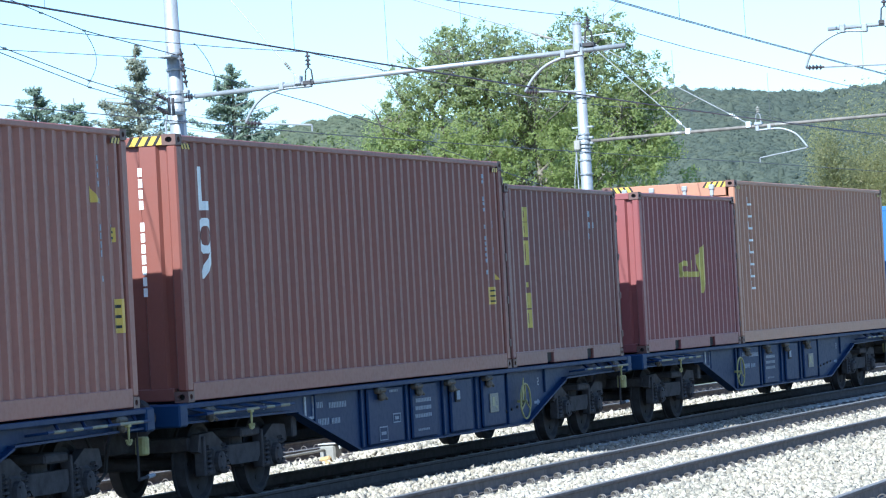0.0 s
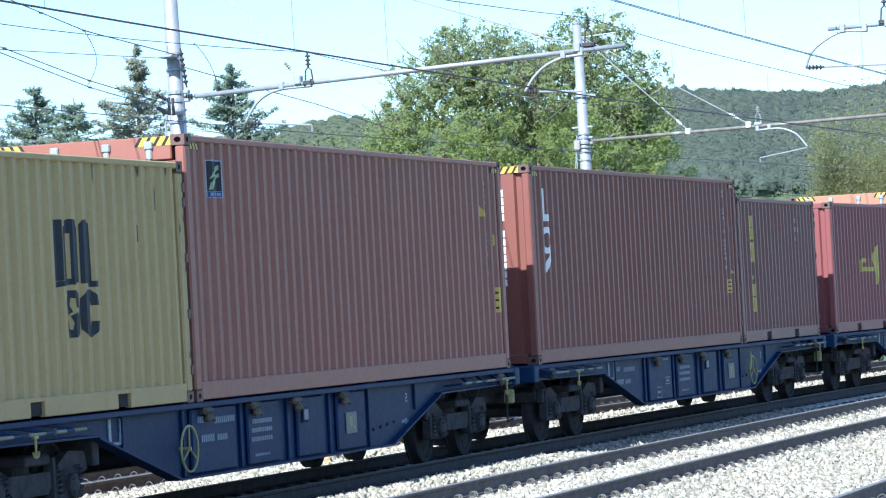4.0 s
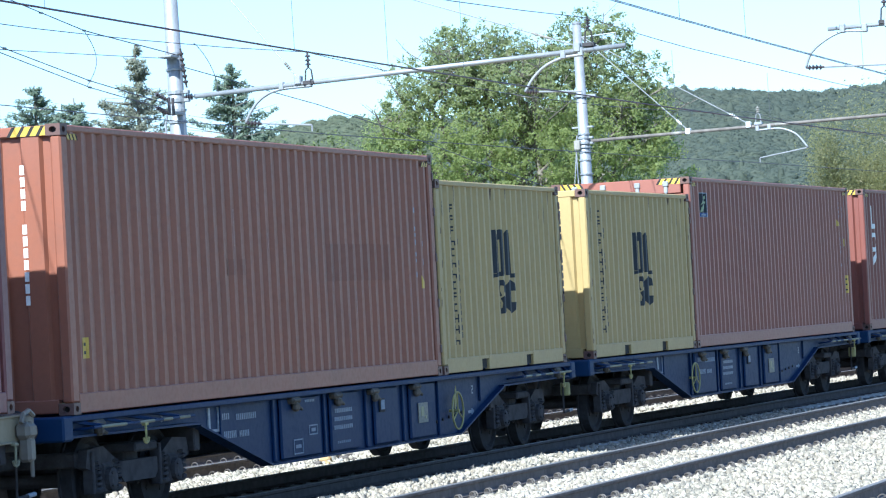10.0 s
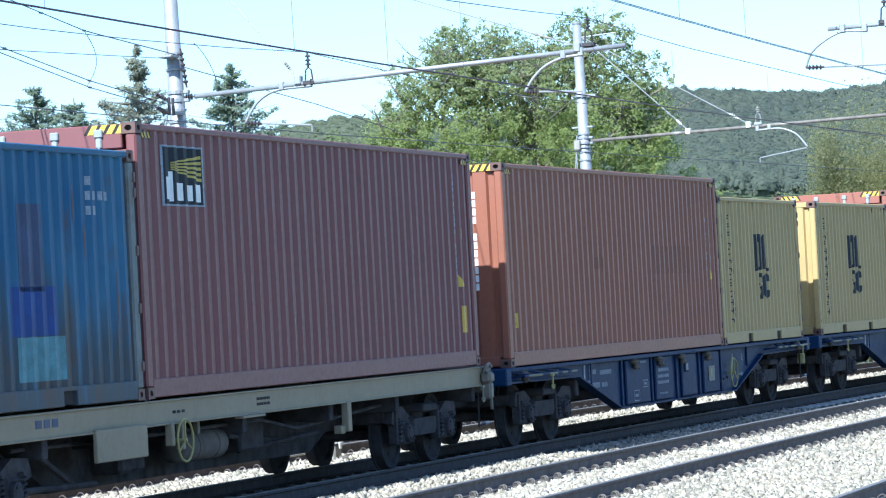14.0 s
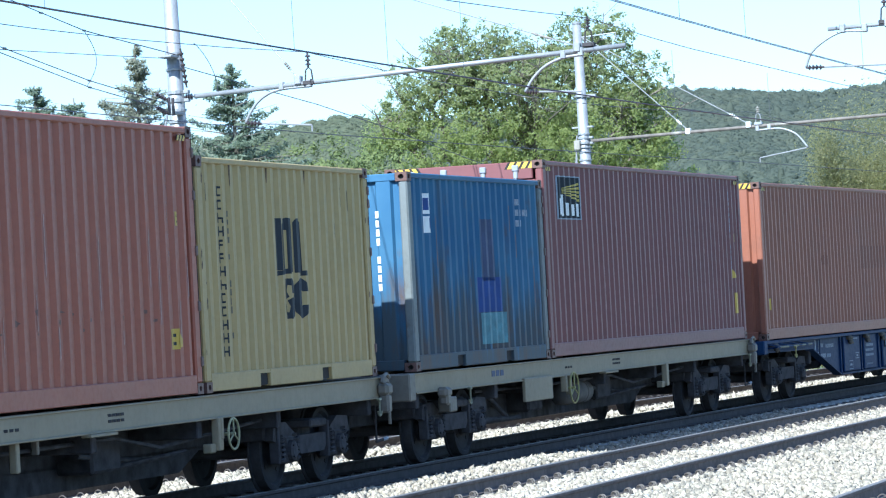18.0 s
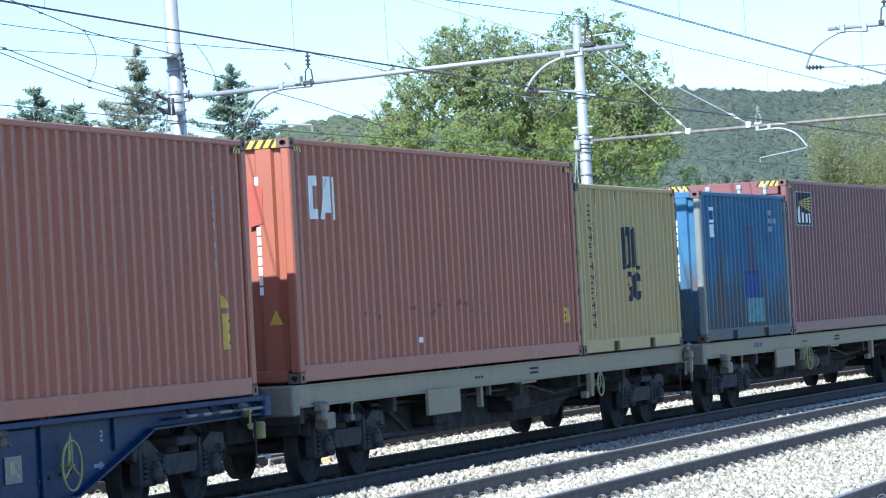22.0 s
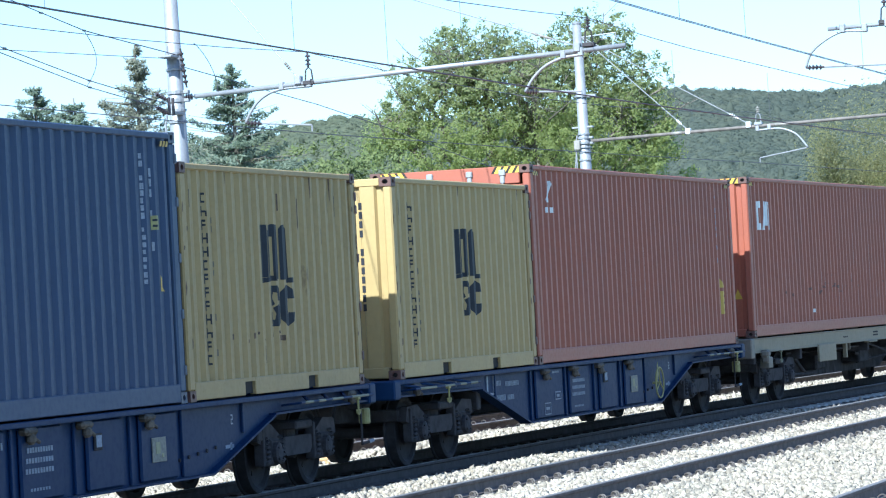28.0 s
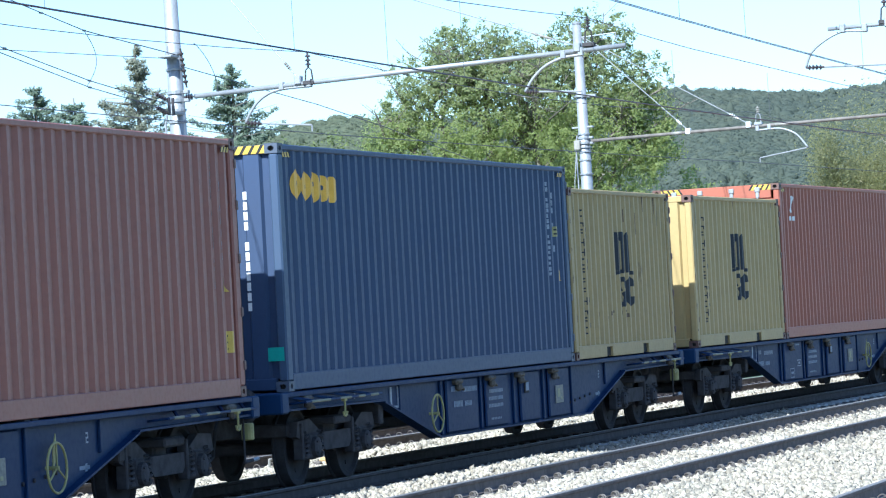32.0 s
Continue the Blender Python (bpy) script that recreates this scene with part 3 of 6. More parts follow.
mast_c = overhead_mast(21, -7.3, 9.0, "steel mast with cantilever over the open track", ((-7.0, 6.16), (-4.21, 6.15)),
                       [(-5.2, 6.2)], [(-5.15, 6.2, 6.75)],
                       [([(-4.81, 6.07), (-4.45, 6.09), (-4.16, 5.98), (-3.92, 5.80), (-3.81, 5.56)], (-7.05, 5.42), True)])


def mast_fittings():
    """Brackets, a conduit and small gear on the two far masts."""
    for ob, y, zs in ((mast_a, 7.19, (6.72, 6.45, 5.75, 5.55)), (mast_b, 9.11, (8.55, 8.35, 6.35, 5.9, 5.7))):
        for z in zs:
            s = Shell()
            flange_band(s, y, z, 0.205 - 0.0105 * z, 0.045)
            part("band", s, M_ZINC, ob)
        s = Shell().path([(-0.05, y + 0.21, 4.2), (-0.05, y + 0.21, zs[2] - 0.2), (-0.05, y + 0.16, zs[2])], 0.02, 6)
        part("conduit", s, M_ZINC, ob)
    s = Shell().cbox(-0.45, -0.12, 7.05, 7.30, 6.66, 6.70, 0.01)
    s.rod((-0.3, 7.18, 6.70), (-0.3, 7.18, 6.86), 0.02)
    part("bracket", s, M_ZINC, mast_a)
    s = Shell()
    insulator(s, (-0.1, 7.02, 6.82), (-0.02, 6.98, 6.15), 6, 0.045)
    part("strain_insulator", s, M_INSUL, mast_a)
    s = Shell()
    for z in (5.95, 5.72):
        insulator(s, (-1.35, 7.0, z + 0.04), (-0.75, 7.05, z - 0.04), 4, 0.04)
    s.rod((-0.62, 7.0, 5.65), (-0.62, 7.0, 5.95), 0.028)
    s.rod((-0.80, 7.0, 5.65), (-0.80, 7.0, 5.95), 0.028)
    part("line_terminal", s, M_INSUL, mast_a)
    part("bracket", Shell().cbox(-0.5, 0.0, 7.05, 7.15, 5.68, 5.74, 0.01), M_ZINC, mast_a)
    part("bracket", Shell().cbox(-0.06, 0.06, 8.85, 9.4, 6.52, 6.57, 0.01), M_ZINC, mast_b)
    for z in (6.02, 6.12, 5.35, 7.3):
        part("band", Shell().lathe((0, 9.11, z), (0, 0, 1), [(0, 0.15), (0.004, 0.175), (0.04, 0.175), (0.044, 0.15)], 14), M_ZINC, mast_b)
    part("terminal_box", Shell().cbox(-0.22, -0.10, 9.16, 9.32, 5.98, 6.22, 0.015), M_ZINC2, mast_b, "small weathered terminal box")
    part("stay_cable", Shell().path([(-0.16, 9.28, 5.98), (-0.2, 9.36, 5.2), (-0.2, 9.42, 4.2)], 0.011, 5), M_ZINC, mast_b)
    for a, b in ((6.55, 6.80), (3.75, 4.15), (1.15, 1.25)):
        za, zb = (6.19 + (8.92 - c) * 0.03 / 9.82 for c in (a, b))
        part("sleeve", Shell().rod((0, a, za), (0, b, zb), 0.045, n=12), M_ZINC2, mast_b, "bare galvanised sleeve", smooth=True)
    part("spacer", Shell().cbox(-0.05, 0.05, 8.72, 8.94, 7.28, 7.36, 0.01), M_ZINC, mast_b)
    part("bracket", Shell().rod((0, 8.1, 8.84), (0, 9.0, 8.80), 0.016).rod((0, 8.1, 8.84), (0, 8.1, 8.70), 0.014), M_ZINC, mast_b)


mast_fittings()


def wire(pts, label, r=0.009, pair=0.0, steps=6):
    """A wire through points (u, y, z) beside the line, smoothly bent."""
    line = []
    for (a, b) in zip(pts, pts[1:]):
        line += [tuple(p + (q - p) * i / steps for p, q in zip(a, b)) for i in range(steps)]
    line.append(pts[-1])
    s = Shell()
    for d in ((-pair, pair) if pair else (0,)):
        s.path([on_line(u, y + d, z) for u, y, z in line], r, 5)
    return tagged(new("overhead_wire", s.mesh("overhead_wire", M_WIRE)), label, "overhead wire", "overhead wires")


def sagging(y, zs, sag, u0=-37, span=29, n=6):
    out = []
    for k in range(n):
        for i in range(8):
            t = i / 8
            out.append((u0 + (k + t) * span, y, zs - 4 * sag * t * (1 - t)))
    return out


wire([(-37, 0, 5.50), (-8, 0.05, 5.48), (21, -0.02, 5.44), (50, 0.0, 5.45), (110, 0, 5.45)], "double copper contact wire over the train", 0.007, 0.021)
wire(sagging(-0.2, 6.72, 0.30, -37, n=2) + [(21, -0.2, 6.70), (23.1, -0.2, 6.64), (25.3, -0.2, 6.585), (27.6, -0.2, 6.54), (32, -0.2, 6.49), (37, -0.2, 6.42), (42.4, -0.2, 6.35), (46, -0.2, 6.40), (50, -0.2, 6.55), (64, -0.2, 6.3), (79, -0.2, 6.6)], "sagging messenger wire over the train", 0.007, steps=1)
wire([(-20, 4.8, 5.18), (21, 4.8, 5.20), (50, 4.6, 5.30), (110, 4.8, 5.25)], "copper contact wire over the far track", 0.007)
wire(sagging(4.78, 6.57, 0.27, -8), "sagging messenger wire over the far track", 0.0065, steps=1)
wire([(-37, -4, 5.82), (8, -4.0, 5.81), (21, -3.98, 5.74), (26.5, -4, 5.69), (60, -4.1, 5.7)], "double copper contact wire over the open track", 0.0065, 0.023)
wire([(-37, -4, 7.3), (21, -4.2, 7.1), (60, -4.1, 7.2)], "messenger wire over the open track", 0.010)
wire([(4, 6.95, 7.95), (14.1, 6.95, 7.19), (16.8, 6.95, 6.88), (20.5, 6.95, 6.69)], "dark feeder wire meeting the mast", 0.009)
wire([(20.7, 6.95, 6.50), (27.05, 6.95, 6.10), (30.64, 6.95, 5.79), (50, 8.9, 4.6)], "dark stranded wire falling behind the train", 0.008)
wire([(0, 7, 6.2), (13.7, 7, 6.41), (20.4, 7, 6.62)], "thin wire to the mast bracket", 0.006)
wire([(0, 7, 7.9), (13.7, 7, 6.46), (17.0, 7, 6.09), (20.1, 7, 5.84)], "dark feeder wire anchored at the mast", 0.008)
wire([(0, 7, 7.8), (13.7, 7, 6.37), (17.0, 7, 5.98), (20.1, 7, 5.74)], "dark feeder wire anchored at the mast", 0.008)
wire([(16.8 + 0.42 * math.sin(math.pi * i / 10), 6.95, 6.88 - 0.088 * i) for i in range(11)], "curved jumper cable between feeders", 0.006)
wire([(16.1 + 0.9 * math.sin(math.pi * i / 20), 4.8, 6.45 - 0.73 * (i / 10) ** 1.25) for i in range(11)], "curved jumper cable below the messenger wire", 0.006)
for u, y, a, b in ((-0.5, 0, 5.46, 6.6), (7.5, 0, 5.46, 6.4), (11.3, 0, 5.45, 6.45), (14.8, 0, 5.44, 6.6), (27, 0, 5.44, 6.5), (34, 0, 5.44, 6.4),
                   (12.1, -4, 5.80, 7.2), (16.1, -4, 5.77, 7.15), (24.6, -4, 5.72, 7.12)):
    ob = wire([(u, y, a), (u, y, b)], "thin vertical dropper wire", 0.0035, steps=1)
    ob.name = "dropper_wire"


for u, y, z in ((13.9, 7.0, 6.44), (17.0, 7.0, 6.09), (18.6, 7.0, 5.96), (17.0, 7.0, 5.98), (15.2, 6.95, 7.06), (16.8, 6.95, 6.88), (18.9, 6.95, 6.76)):
    ob = tagged(new("wire_clamp", Shell().cbox(-0.06, 0.06, -0.012, 0.012, -0.016, 0.016, 0.006).mesh("wire_clamp", M_INSUL)), "small dark bolted clamp on the feeder wire", "wire clamp", "wire clamps")
    ob.matrix_basis = across(u) @ Matrix.Translation((0, y, z))


# ---- trees and hills ----
RIGHT = Vector((0.28945, -0.95689, 0))


def leaf_tris(centres, normals, size, rng, aspect=0.75):
    """Small leaves as arrays, a pointed triangle a leaf."""
    n = len(centres)
    nr = normals / (np.linalg.norm(normals, axis=1, keepdims=True) + 1e-9)
    a = np.cross(nr, rng.normal(size=(n, 3)))
    a /= np.linalg.norm(a, axis=1, keepdims=True) + 1e-9
    b = np.cross(nr, a)
    s = size[:, None]
    v = np.stack([centres - a * s - b * s * aspect, centres - a * s + b * s * aspect, centres + a * s * 1.2], 1)
    return v.reshape(-1, 3), np.arange(3 * n).reshape(n, 3)


def branch_tree(s, base, top, r, rng, depth=2, spread=0.5, kids=6):
    """A trunk with limbs; returns the tips."""
    tips = []
    p, q = Vector(base), Vector(top)
    mid = p.lerp(q, 0.5) + Vector(rng.normal(0, 0.05, 3).tolist()) * (q - p).length
    s.rod(p, mid, r, r * 0.78, 7)
    s.rod(mid, q, r * 0.78, r * 0.5, 7)
    if depth == 0:
        return [q]
    for i in range(kids):
        t = 0.35 + 0.65 * (i + 0.5) / kids
        o = p.lerp(mid, t * 2) if t < 0.5 else mid.lerp(q, t * 2 - 1)
        a = rng.uniform(0, 2 * math.pi)
        d = Vector((math.cos(a), math.sin(a), rng.uniform(0.2, 0.9))).normalized()
        L = (q - p).length * spread * rng.uniform(0.7, 1.2)
        tips += branch_tree(s, o, o + d * L, r * 0.42, rng, depth - 1, spread, max(3, kids - 2))
    return tips


def broadleaf(label, at, lobes, mat, seed, leaf=0.060, per=24, dens=15.0, trunk_r=0.35, trunk_h=6.0, top_mat=None):
    """lobes: (right, away, height, half-width, half-height) of the crown's domes, in metres from the foot. With top_mat the crown thins out upwards and shows its boughs."""
    rng = np.random.default_rng(seed)
    at = Vector(at)
    ob = thing("tree", label, "tree", "", Matrix.Translation(at))
    fwd = Vector((0.95689, 0.28945, 0))
    s = Shell()
    branch_tree(s, (0, 0, -0.5), (0.1, 0.1, trunk_h), trunk_r, rng, 2, 0.42, 7)
    for (a, w, z, ra, rz) in lobes:
        c = RIGHT * a + fwd * w + Vector((0, 0, z))
        branch_tree(s, (0, 0, trunk_h * 0.5), c, trunk_r * 0.4, rng, 2, 0.19, 8)
        if top_mat and z > 9.5:                           # boughs that show through the thin top
            for i in range(9):
                e = c + Vector((rng.normal(0, 0.55) * ra, rng.normal(0, 0.55) * ra, rng.uniform(-0.2, 0.85) * rz))
                branch_tree(s, c - Vector((0, 0, 0.8 * rz)), e, 0.030, rng, 2, 0.30, 6)
    part("trunk", s, M_BARK, ob)
    cs, ns = [], []
    for (a, w, z, ra, rz) in lobes:
        c = np.array(RIGHT * a + fwd * w + Vector((0, 0, z)))
        k = int(dens * 10.5 * ra * rz * (1.0 if z < 9.2 else 1.5))
        d = rng.normal(size=(k, 3))
        d /= np.linalg.norm(d, axis=1, keepdims=True)
        rr = rng.uniform(0.12, 1.12, k) ** 0.6
        bump_r = np.array([1 + 0.16 * noise.noise(Vector(x) * 2.6 + Vector((a, z, seed))) for x in d.tolist()])
        cc = c + d * (rr * bump_r)[:, None] * np.array([ra, ra, rz])
        for q, dd in zip(cc, d):
            thin = min(1.0, max(0.0, (q[2] - 9.6) / 1.4)) if top_mat else 0.0
            at_q = Vector(q.tolist())
            coarse, fine = noise.noise(at_q * 0.85) + 0.55 * noise.noise(at_q * 2.3), noise.noise(at_q * 2.6) + 0.6 * noise.noise(at_q * 5.5)
            if coarse < -0.15 - 0.14 * thin or (thin and fine < -0.20 + 0.02 * thin):
                continue                                  # gaps between the boughs
            m = int(per * rng.uniform(0.5, 1.4) * (1 - 0.2 * thin))
            R = rng.uniform(0.12, 0.36) * (1 - 0.35 * thin)
            off = rng.normal(0, 0.5, (m, 3)) * R * np.array([1.1, 1.1, 0.8])
            tilt = np.array([-0.35, 0.05, 0.5]) + dd * 0.4 + rng.normal(0, 0.35, 3)
            cs.append(q + off)
            ns.append(tilt + rng.normal(0, 0.55, (m, 3)))
    cs, ns = np.concatenate(cs), np.concatenate(ns)
    v, _ = leaf_tris(cs, ns, rng.uniform(0.6, 1.25, len(cs)) * leaf, rng)
    high = cs[:, 2] > 10.3 + rng.normal(0, 0.5, len(cs)) if top_mat else np.zeros(len(cs), bool)
    for name, m, pick in (("crown", mat, ~high), ("crown_top", top_mat, high)):
        if pick.any():
            vv = v.reshape(-1, 3, 3)[pick].reshape(-1, 3)
            part(name, fast_mesh(name, vv, np.arange(len(vv)).reshape(-1, 3), m, True), None, ob)
    return ob


def conifer(label, at, height, rad, mat, seed, lean=0.0, dens=1.0):
    """A spruce: a straight trunk and whorls of drooping branches set with needles."""
    rng = np.random.default_rng(seed)
    ob = thing("tree", label, "tree", "conifers", Matrix.Translation(Vector(at)))
    top = Vector((lean * RIGHT.x, lean * RIGHT.y, height))
    s = Shell().rod((0, 0, -0.5), top, 0.24, 0.02, 8)
    cs, ns = [], []
    levels = np.arange(0.2 * height, height - 0.1, 0.27)
    for b in range(len(levels) * 7):
        h = levels[b // 7] + rng.normal(0, 0.07)
        t = (height - h) / height
        L = (1.25 * rad * t * (0.95 + 0.16 * math.sin(h * 4.3 + seed)) + 0.05) * rng.uniform(0.5, 1.25)
        a = rng.uniform(0, 2 * math.pi)
        o = np.array(top) * (h / height)
        d = np.array([math.cos(a), math.sin(a), 0])
        side = np.array([-d[1], d[0], 0])
        rise = rng.uniform(-0.05, 0.22) * L + 0.06
        tip = o + d * L + np.array([0, 0, rise])
        s.rod(o, tip, 0.018, 0.005, 4, caps=False)
        m = int((18 + 105 * min(L, 2.5)) * dens * (1.0 if t < 0.55 else 0.6))
        q = rng.uniform(0.05, 1.0, m)[:, None] ** 0.8
        wide = (0.03 + 0.26 * L * np.sin(np.clip(q * 1.1, 0, 1) * 2.9) ** 1.2) * rng.normal(0, 0.5, (m, 1))
        p = o + d * L * q + side * wide + np.array([0, 0, 1.0]) * (rise * q ** 2 - 0.14 * L * np.sin(q * 2.6)) + rng.normal(0, 0.03, (m, 3))
        cs.append(p)
        ns.append(np.array([-0.3, 0.05, 0.85]) + d * 0.25 + rng.normal(0, 0.5, (m, 3)))
    cs, ns = np.concatenate(cs), np.concatenate(ns)
    v, f = leaf_tris(cs, ns, rng.uniform(0.05, 0.09, len(cs)), rng, 0.32)
    part("trunk", s, M_BARK, ob)
    part("crown", fast_mesh("crown", v, f, mat, True), None, ob)
    return ob


def bare_tree(label, at, height, seed, leaves=0, mat=None, leaf=0.1, spread=0.5):
    rng = np.random.default_rng(seed)
    ob = thing("tree", label, "tree", "", Matrix.Translation(Vector(at)))
    s, tips = Shell(), []
    for i in range(5):
        a = rng.uniform(0, 6.28)
        tips += branch_tree(s, (0.3 * math.cos(a), 0.3 * math.sin(a), -0.4), (1.2 * math.cos(a), 1.2 * math.sin(a), height * rng.uniform(0.7, 1)), 0.034, rng, 3, spread, 6)
    part("bare_crown", s, M_TWIG, ob)
    if leaves:
        t = np.array([tuple(p) for p in tips])
        cs = t[rng.integers(0, len(t), leaves)] + rng.normal(0, 1, (leaves, 3)) * np.array([0.22, 0.22, 0.55])
        v, f = leaf_tris(cs, rng.normal(size=(leaves, 3)) + np.array([-0.5, 0, 0.6]), rng.uniform(0.5, 1.2, leaves) * leaf, rng)
        part("crown", fast_mesh("crown", v, f, mat, True), None, ob)
    return ob


broadleaf("large spring-green broadleaf tree in full young leaf", (84.7, 18.2, -0.95),
          [(-1.4, 0.2, 12.0, 1.9, 1.65), (2.4, 0.6, 12.3, 1.6, 1.6), (0.6, 0.3, 11.7, 1.5, 1.3), (-2.2, 0.3, 12.0, 1.5, 1.4), (-3.4, 0.3, 11.0, 1.6, 1.5), (-4.5, 0, 9.7, 1.2, 1.3), (0.1, 0, 10.6, 3.0, 2.1), (3.8, 0, 10.5, 1.6, 1.8),
           (4.2, 0.3, 9.0, 1.2, 1.6), (-2.6, -0.5, 8.6, 2.8, 2.0), (2.0, -0.5, 8.6, 2.9, 2.1), (0, 0, 5.6, 5.3, 2.4)], M_LEAF, 11, dens=13.0, leaf=0.056, top_mat=M_LEAF3)
conifer("tall slender spruce with thin brownish top", (61.85, 23.65, -0.95), 11.75, 4.9, M_NEEDLE2, 3)
conifer("dense dark green spruce tree", (58.1, 19.4, -0.95), 10.6, 6.6, M_NEEDLE, 4, 0.1, 1.25)
conifer("dense broad blue-green spruce", (65.3, 28.4, -0.95), 11.1, 9.2, M_NEEDLE, 5, 0, 1.25)
conifer("spruce with leaning top", (64.0, 26.2, -0.95), 10.5, 9.5, M_NEEDLE, 6, -0.35, 1.3)
conifer("dark green spruce behind the line", (66.7, 30.6, -0.95), 10.6, 5.5, M_NEEDLE, 7, 0, 1.2)
conifer("dark green spruce behind the line", (62.5, 21.6, -0.95), 8.6, 5.0, M_NEEDLE, 8, 0, 1.2)
conifer("dark green spruce behind the line", (63.0, 25.4, -0.95), 9.2, 5.0, M_NEEDLE2, 9, 0, 1.2)
bare_tree("leafless pale grey-brown shrub", (52.5, 20.3, -0.95), 6.7, 21, 14000, M_NEEDLE2, 0.035, 0.4)
bare_tree("leafless brown shrub with few buds", (53.5, 21.8, -0.95), 6.5, 22, 14000, M_NEEDLE2, 0.035, 0.4)
broadleaf("low yellow-green leafy bush", (78.5, 24.2, -0.95), [(-1.5, 0, 8.0, 2.2, 1.6), (1.2, 0, 7.6, 2.0, 1.8), (0, 0, 5.2, 3.2, 2.2)], M_LEAF2, 31, 0.06, 26, 7.0, 0.15, 5.0)
broadleaf("low yellow-green leafy bush", (77.0, 22.2, -0.95), [(0, 0, 7.7, 2.0, 1.7), (0.5, 0, 5.2, 2.4, 2.2)], M_LEAF2, 32, 0.06, 26, 7.0, 0.15, 5.0)
bare_tree("thin willow in first olive leaf", (72.5, 3.9, -0.95), 6.0, 41, 120000, M_OLIVE, 0.040, 0.36)
bare_tree("thin willow in first olive leaf", (73.2, 2.4, -0.95), 6.8, 42, 120000, M_OLIVE, 0.040, 0.36)
bare_tree("thin willow in first olive leaf", (72.2, 5.6, -0.95), 4.8, 43, 80000, M_OLIVE, 0.040, 0.36)
bare_tree("low bush in first olive leaf", (90.0, 9.2, -0.95), 4.9, 44, 40000, M_LEAF2, 0.045, 0.5)
broadleaf("green bush under the tall tree", (88.0, 14.0, -0.95), [(0, 0, 6.0, 2.4, 2.0), (-2, 0, 5.0, 2.4, 2.0)], M_LEAF, 33, 0.06, 26, 7.0, 0.15, 4.0)


def far_woods(label, mat, seed, n, az0, az1, r0, pines, lift):
    """A wooded slope: rounded lumpy crowns set with leafy tufts, and some dark pointed tops."""
    rng = np.random.default_rng(seed)
    k, m = 8, 60
    r = np.sqrt(rng.uniform(r0 ** 2, 1525 ** 2, n))
    az = rng.uniform(az0, az1, n)
    base = np.array([tuple(ground_at(a, b)) for a, b in zip(r, az)])
    w = rng.uniform(1.5, 4.2, n) * r / 1350
    h = w * rng.uniform(0.55, 0.95, n)
    pine = rng.uniform(0, 1, n) < pines
    w, h = np.where(pine, w * 0.5, w), np.where(pine, h * rng.uniform(1.1, 2.0, n), h)
    mid = base + np.stack([0 * h, 0 * h, lift + rng.uniform(0.0, 1.8, n) + np.where(pine, rng.uniform(0.0, 1.4, n), 0)], 1)
    half = np.stack([w, w, h], 1)
    ang = 2 * math.pi * (np.arange(k)[None] + rng.uniform(0, 1, (n, 1))) / k
    rings = [np.stack([np.cos(ang + j * 0.4) * c, np.sin(ang + j * 0.4) * c, z + 0 * ang], 2) * rng.uniform(0.80, 1.04, (n, k, 1))
             for j, (c, z) in enumerate(((0.92, -0.5), (0.97, 0.18), (0.66, 0.70)))]
    tip = np.tile(np.array([0, 0, 0.95]), (n, 1, 1))
    core = mid[:, None] + np.concatenate(rings + [tip], 1) * half[:, None]
    tri = [(j * k + i, j * k + (i + 1) % k, (j + 1) * k + i) for j in (0, 1) for i in range(k)]
    tri += [(j * k + (i + 1) % k, (j + 1) * k + (i + 1) % k, (j + 1) * k + i) for j in (0, 1) for i in range(k)]
    tri = np.array(tri + [(2 * k + i, 2 * k + (i + 1) % k, 3 * k) for i in range(k)])
    f = (tri[None] + (3 * k + 1) * np.arange(n)[:, None, None]).reshape(-1, 3)
    d = rng.normal(size=(n, m, 3))
    d[..., 2] = np.abs(d[..., 2]) * 1.1 - 0.25
    d /= np.linalg.norm(d, axis=2, keepdims=True)
    cs = mid[:, None] + d * half[:, None] * rng.uniform(0.96, 1.08, (n, m, 1))
    ns = d * 1.0 + np.array([-0.3, 0.0, 0.4]) + rng.normal(0, 0.18, d.shape)
    size = rng.uniform(0.18, 0.42, (n, m)) * (w[:, None] / 2.6) ** 0.7
    v2, f2 = leaf_tris(cs.reshape(-1, 3), ns.reshape(-1, 3), size.reshape(-1), rng)
    v = core.reshape(-1, 3)
    me = fast_mesh("far_woods", np.concatenate([v, v2]), np.concatenate([f, f2 + len(v)]), mat, True)
    me.polygons.foreach_set("use_smooth", [True] * len(me.polygons))
    tagged(new("far_woods", me), label, "wood", kind="stuff")


far_woods("dark green mixed wood covering the hill, tinted with haze", M_WOOD, 8, 10500, -0.15, 0.0, 700, 0.02, 1.2)
far_woods("pale green open wood on the far slope, tinted with haze", M_WOOD2, 9, 3600, 0.0, 0.15, 760, 0.01, -0.4)


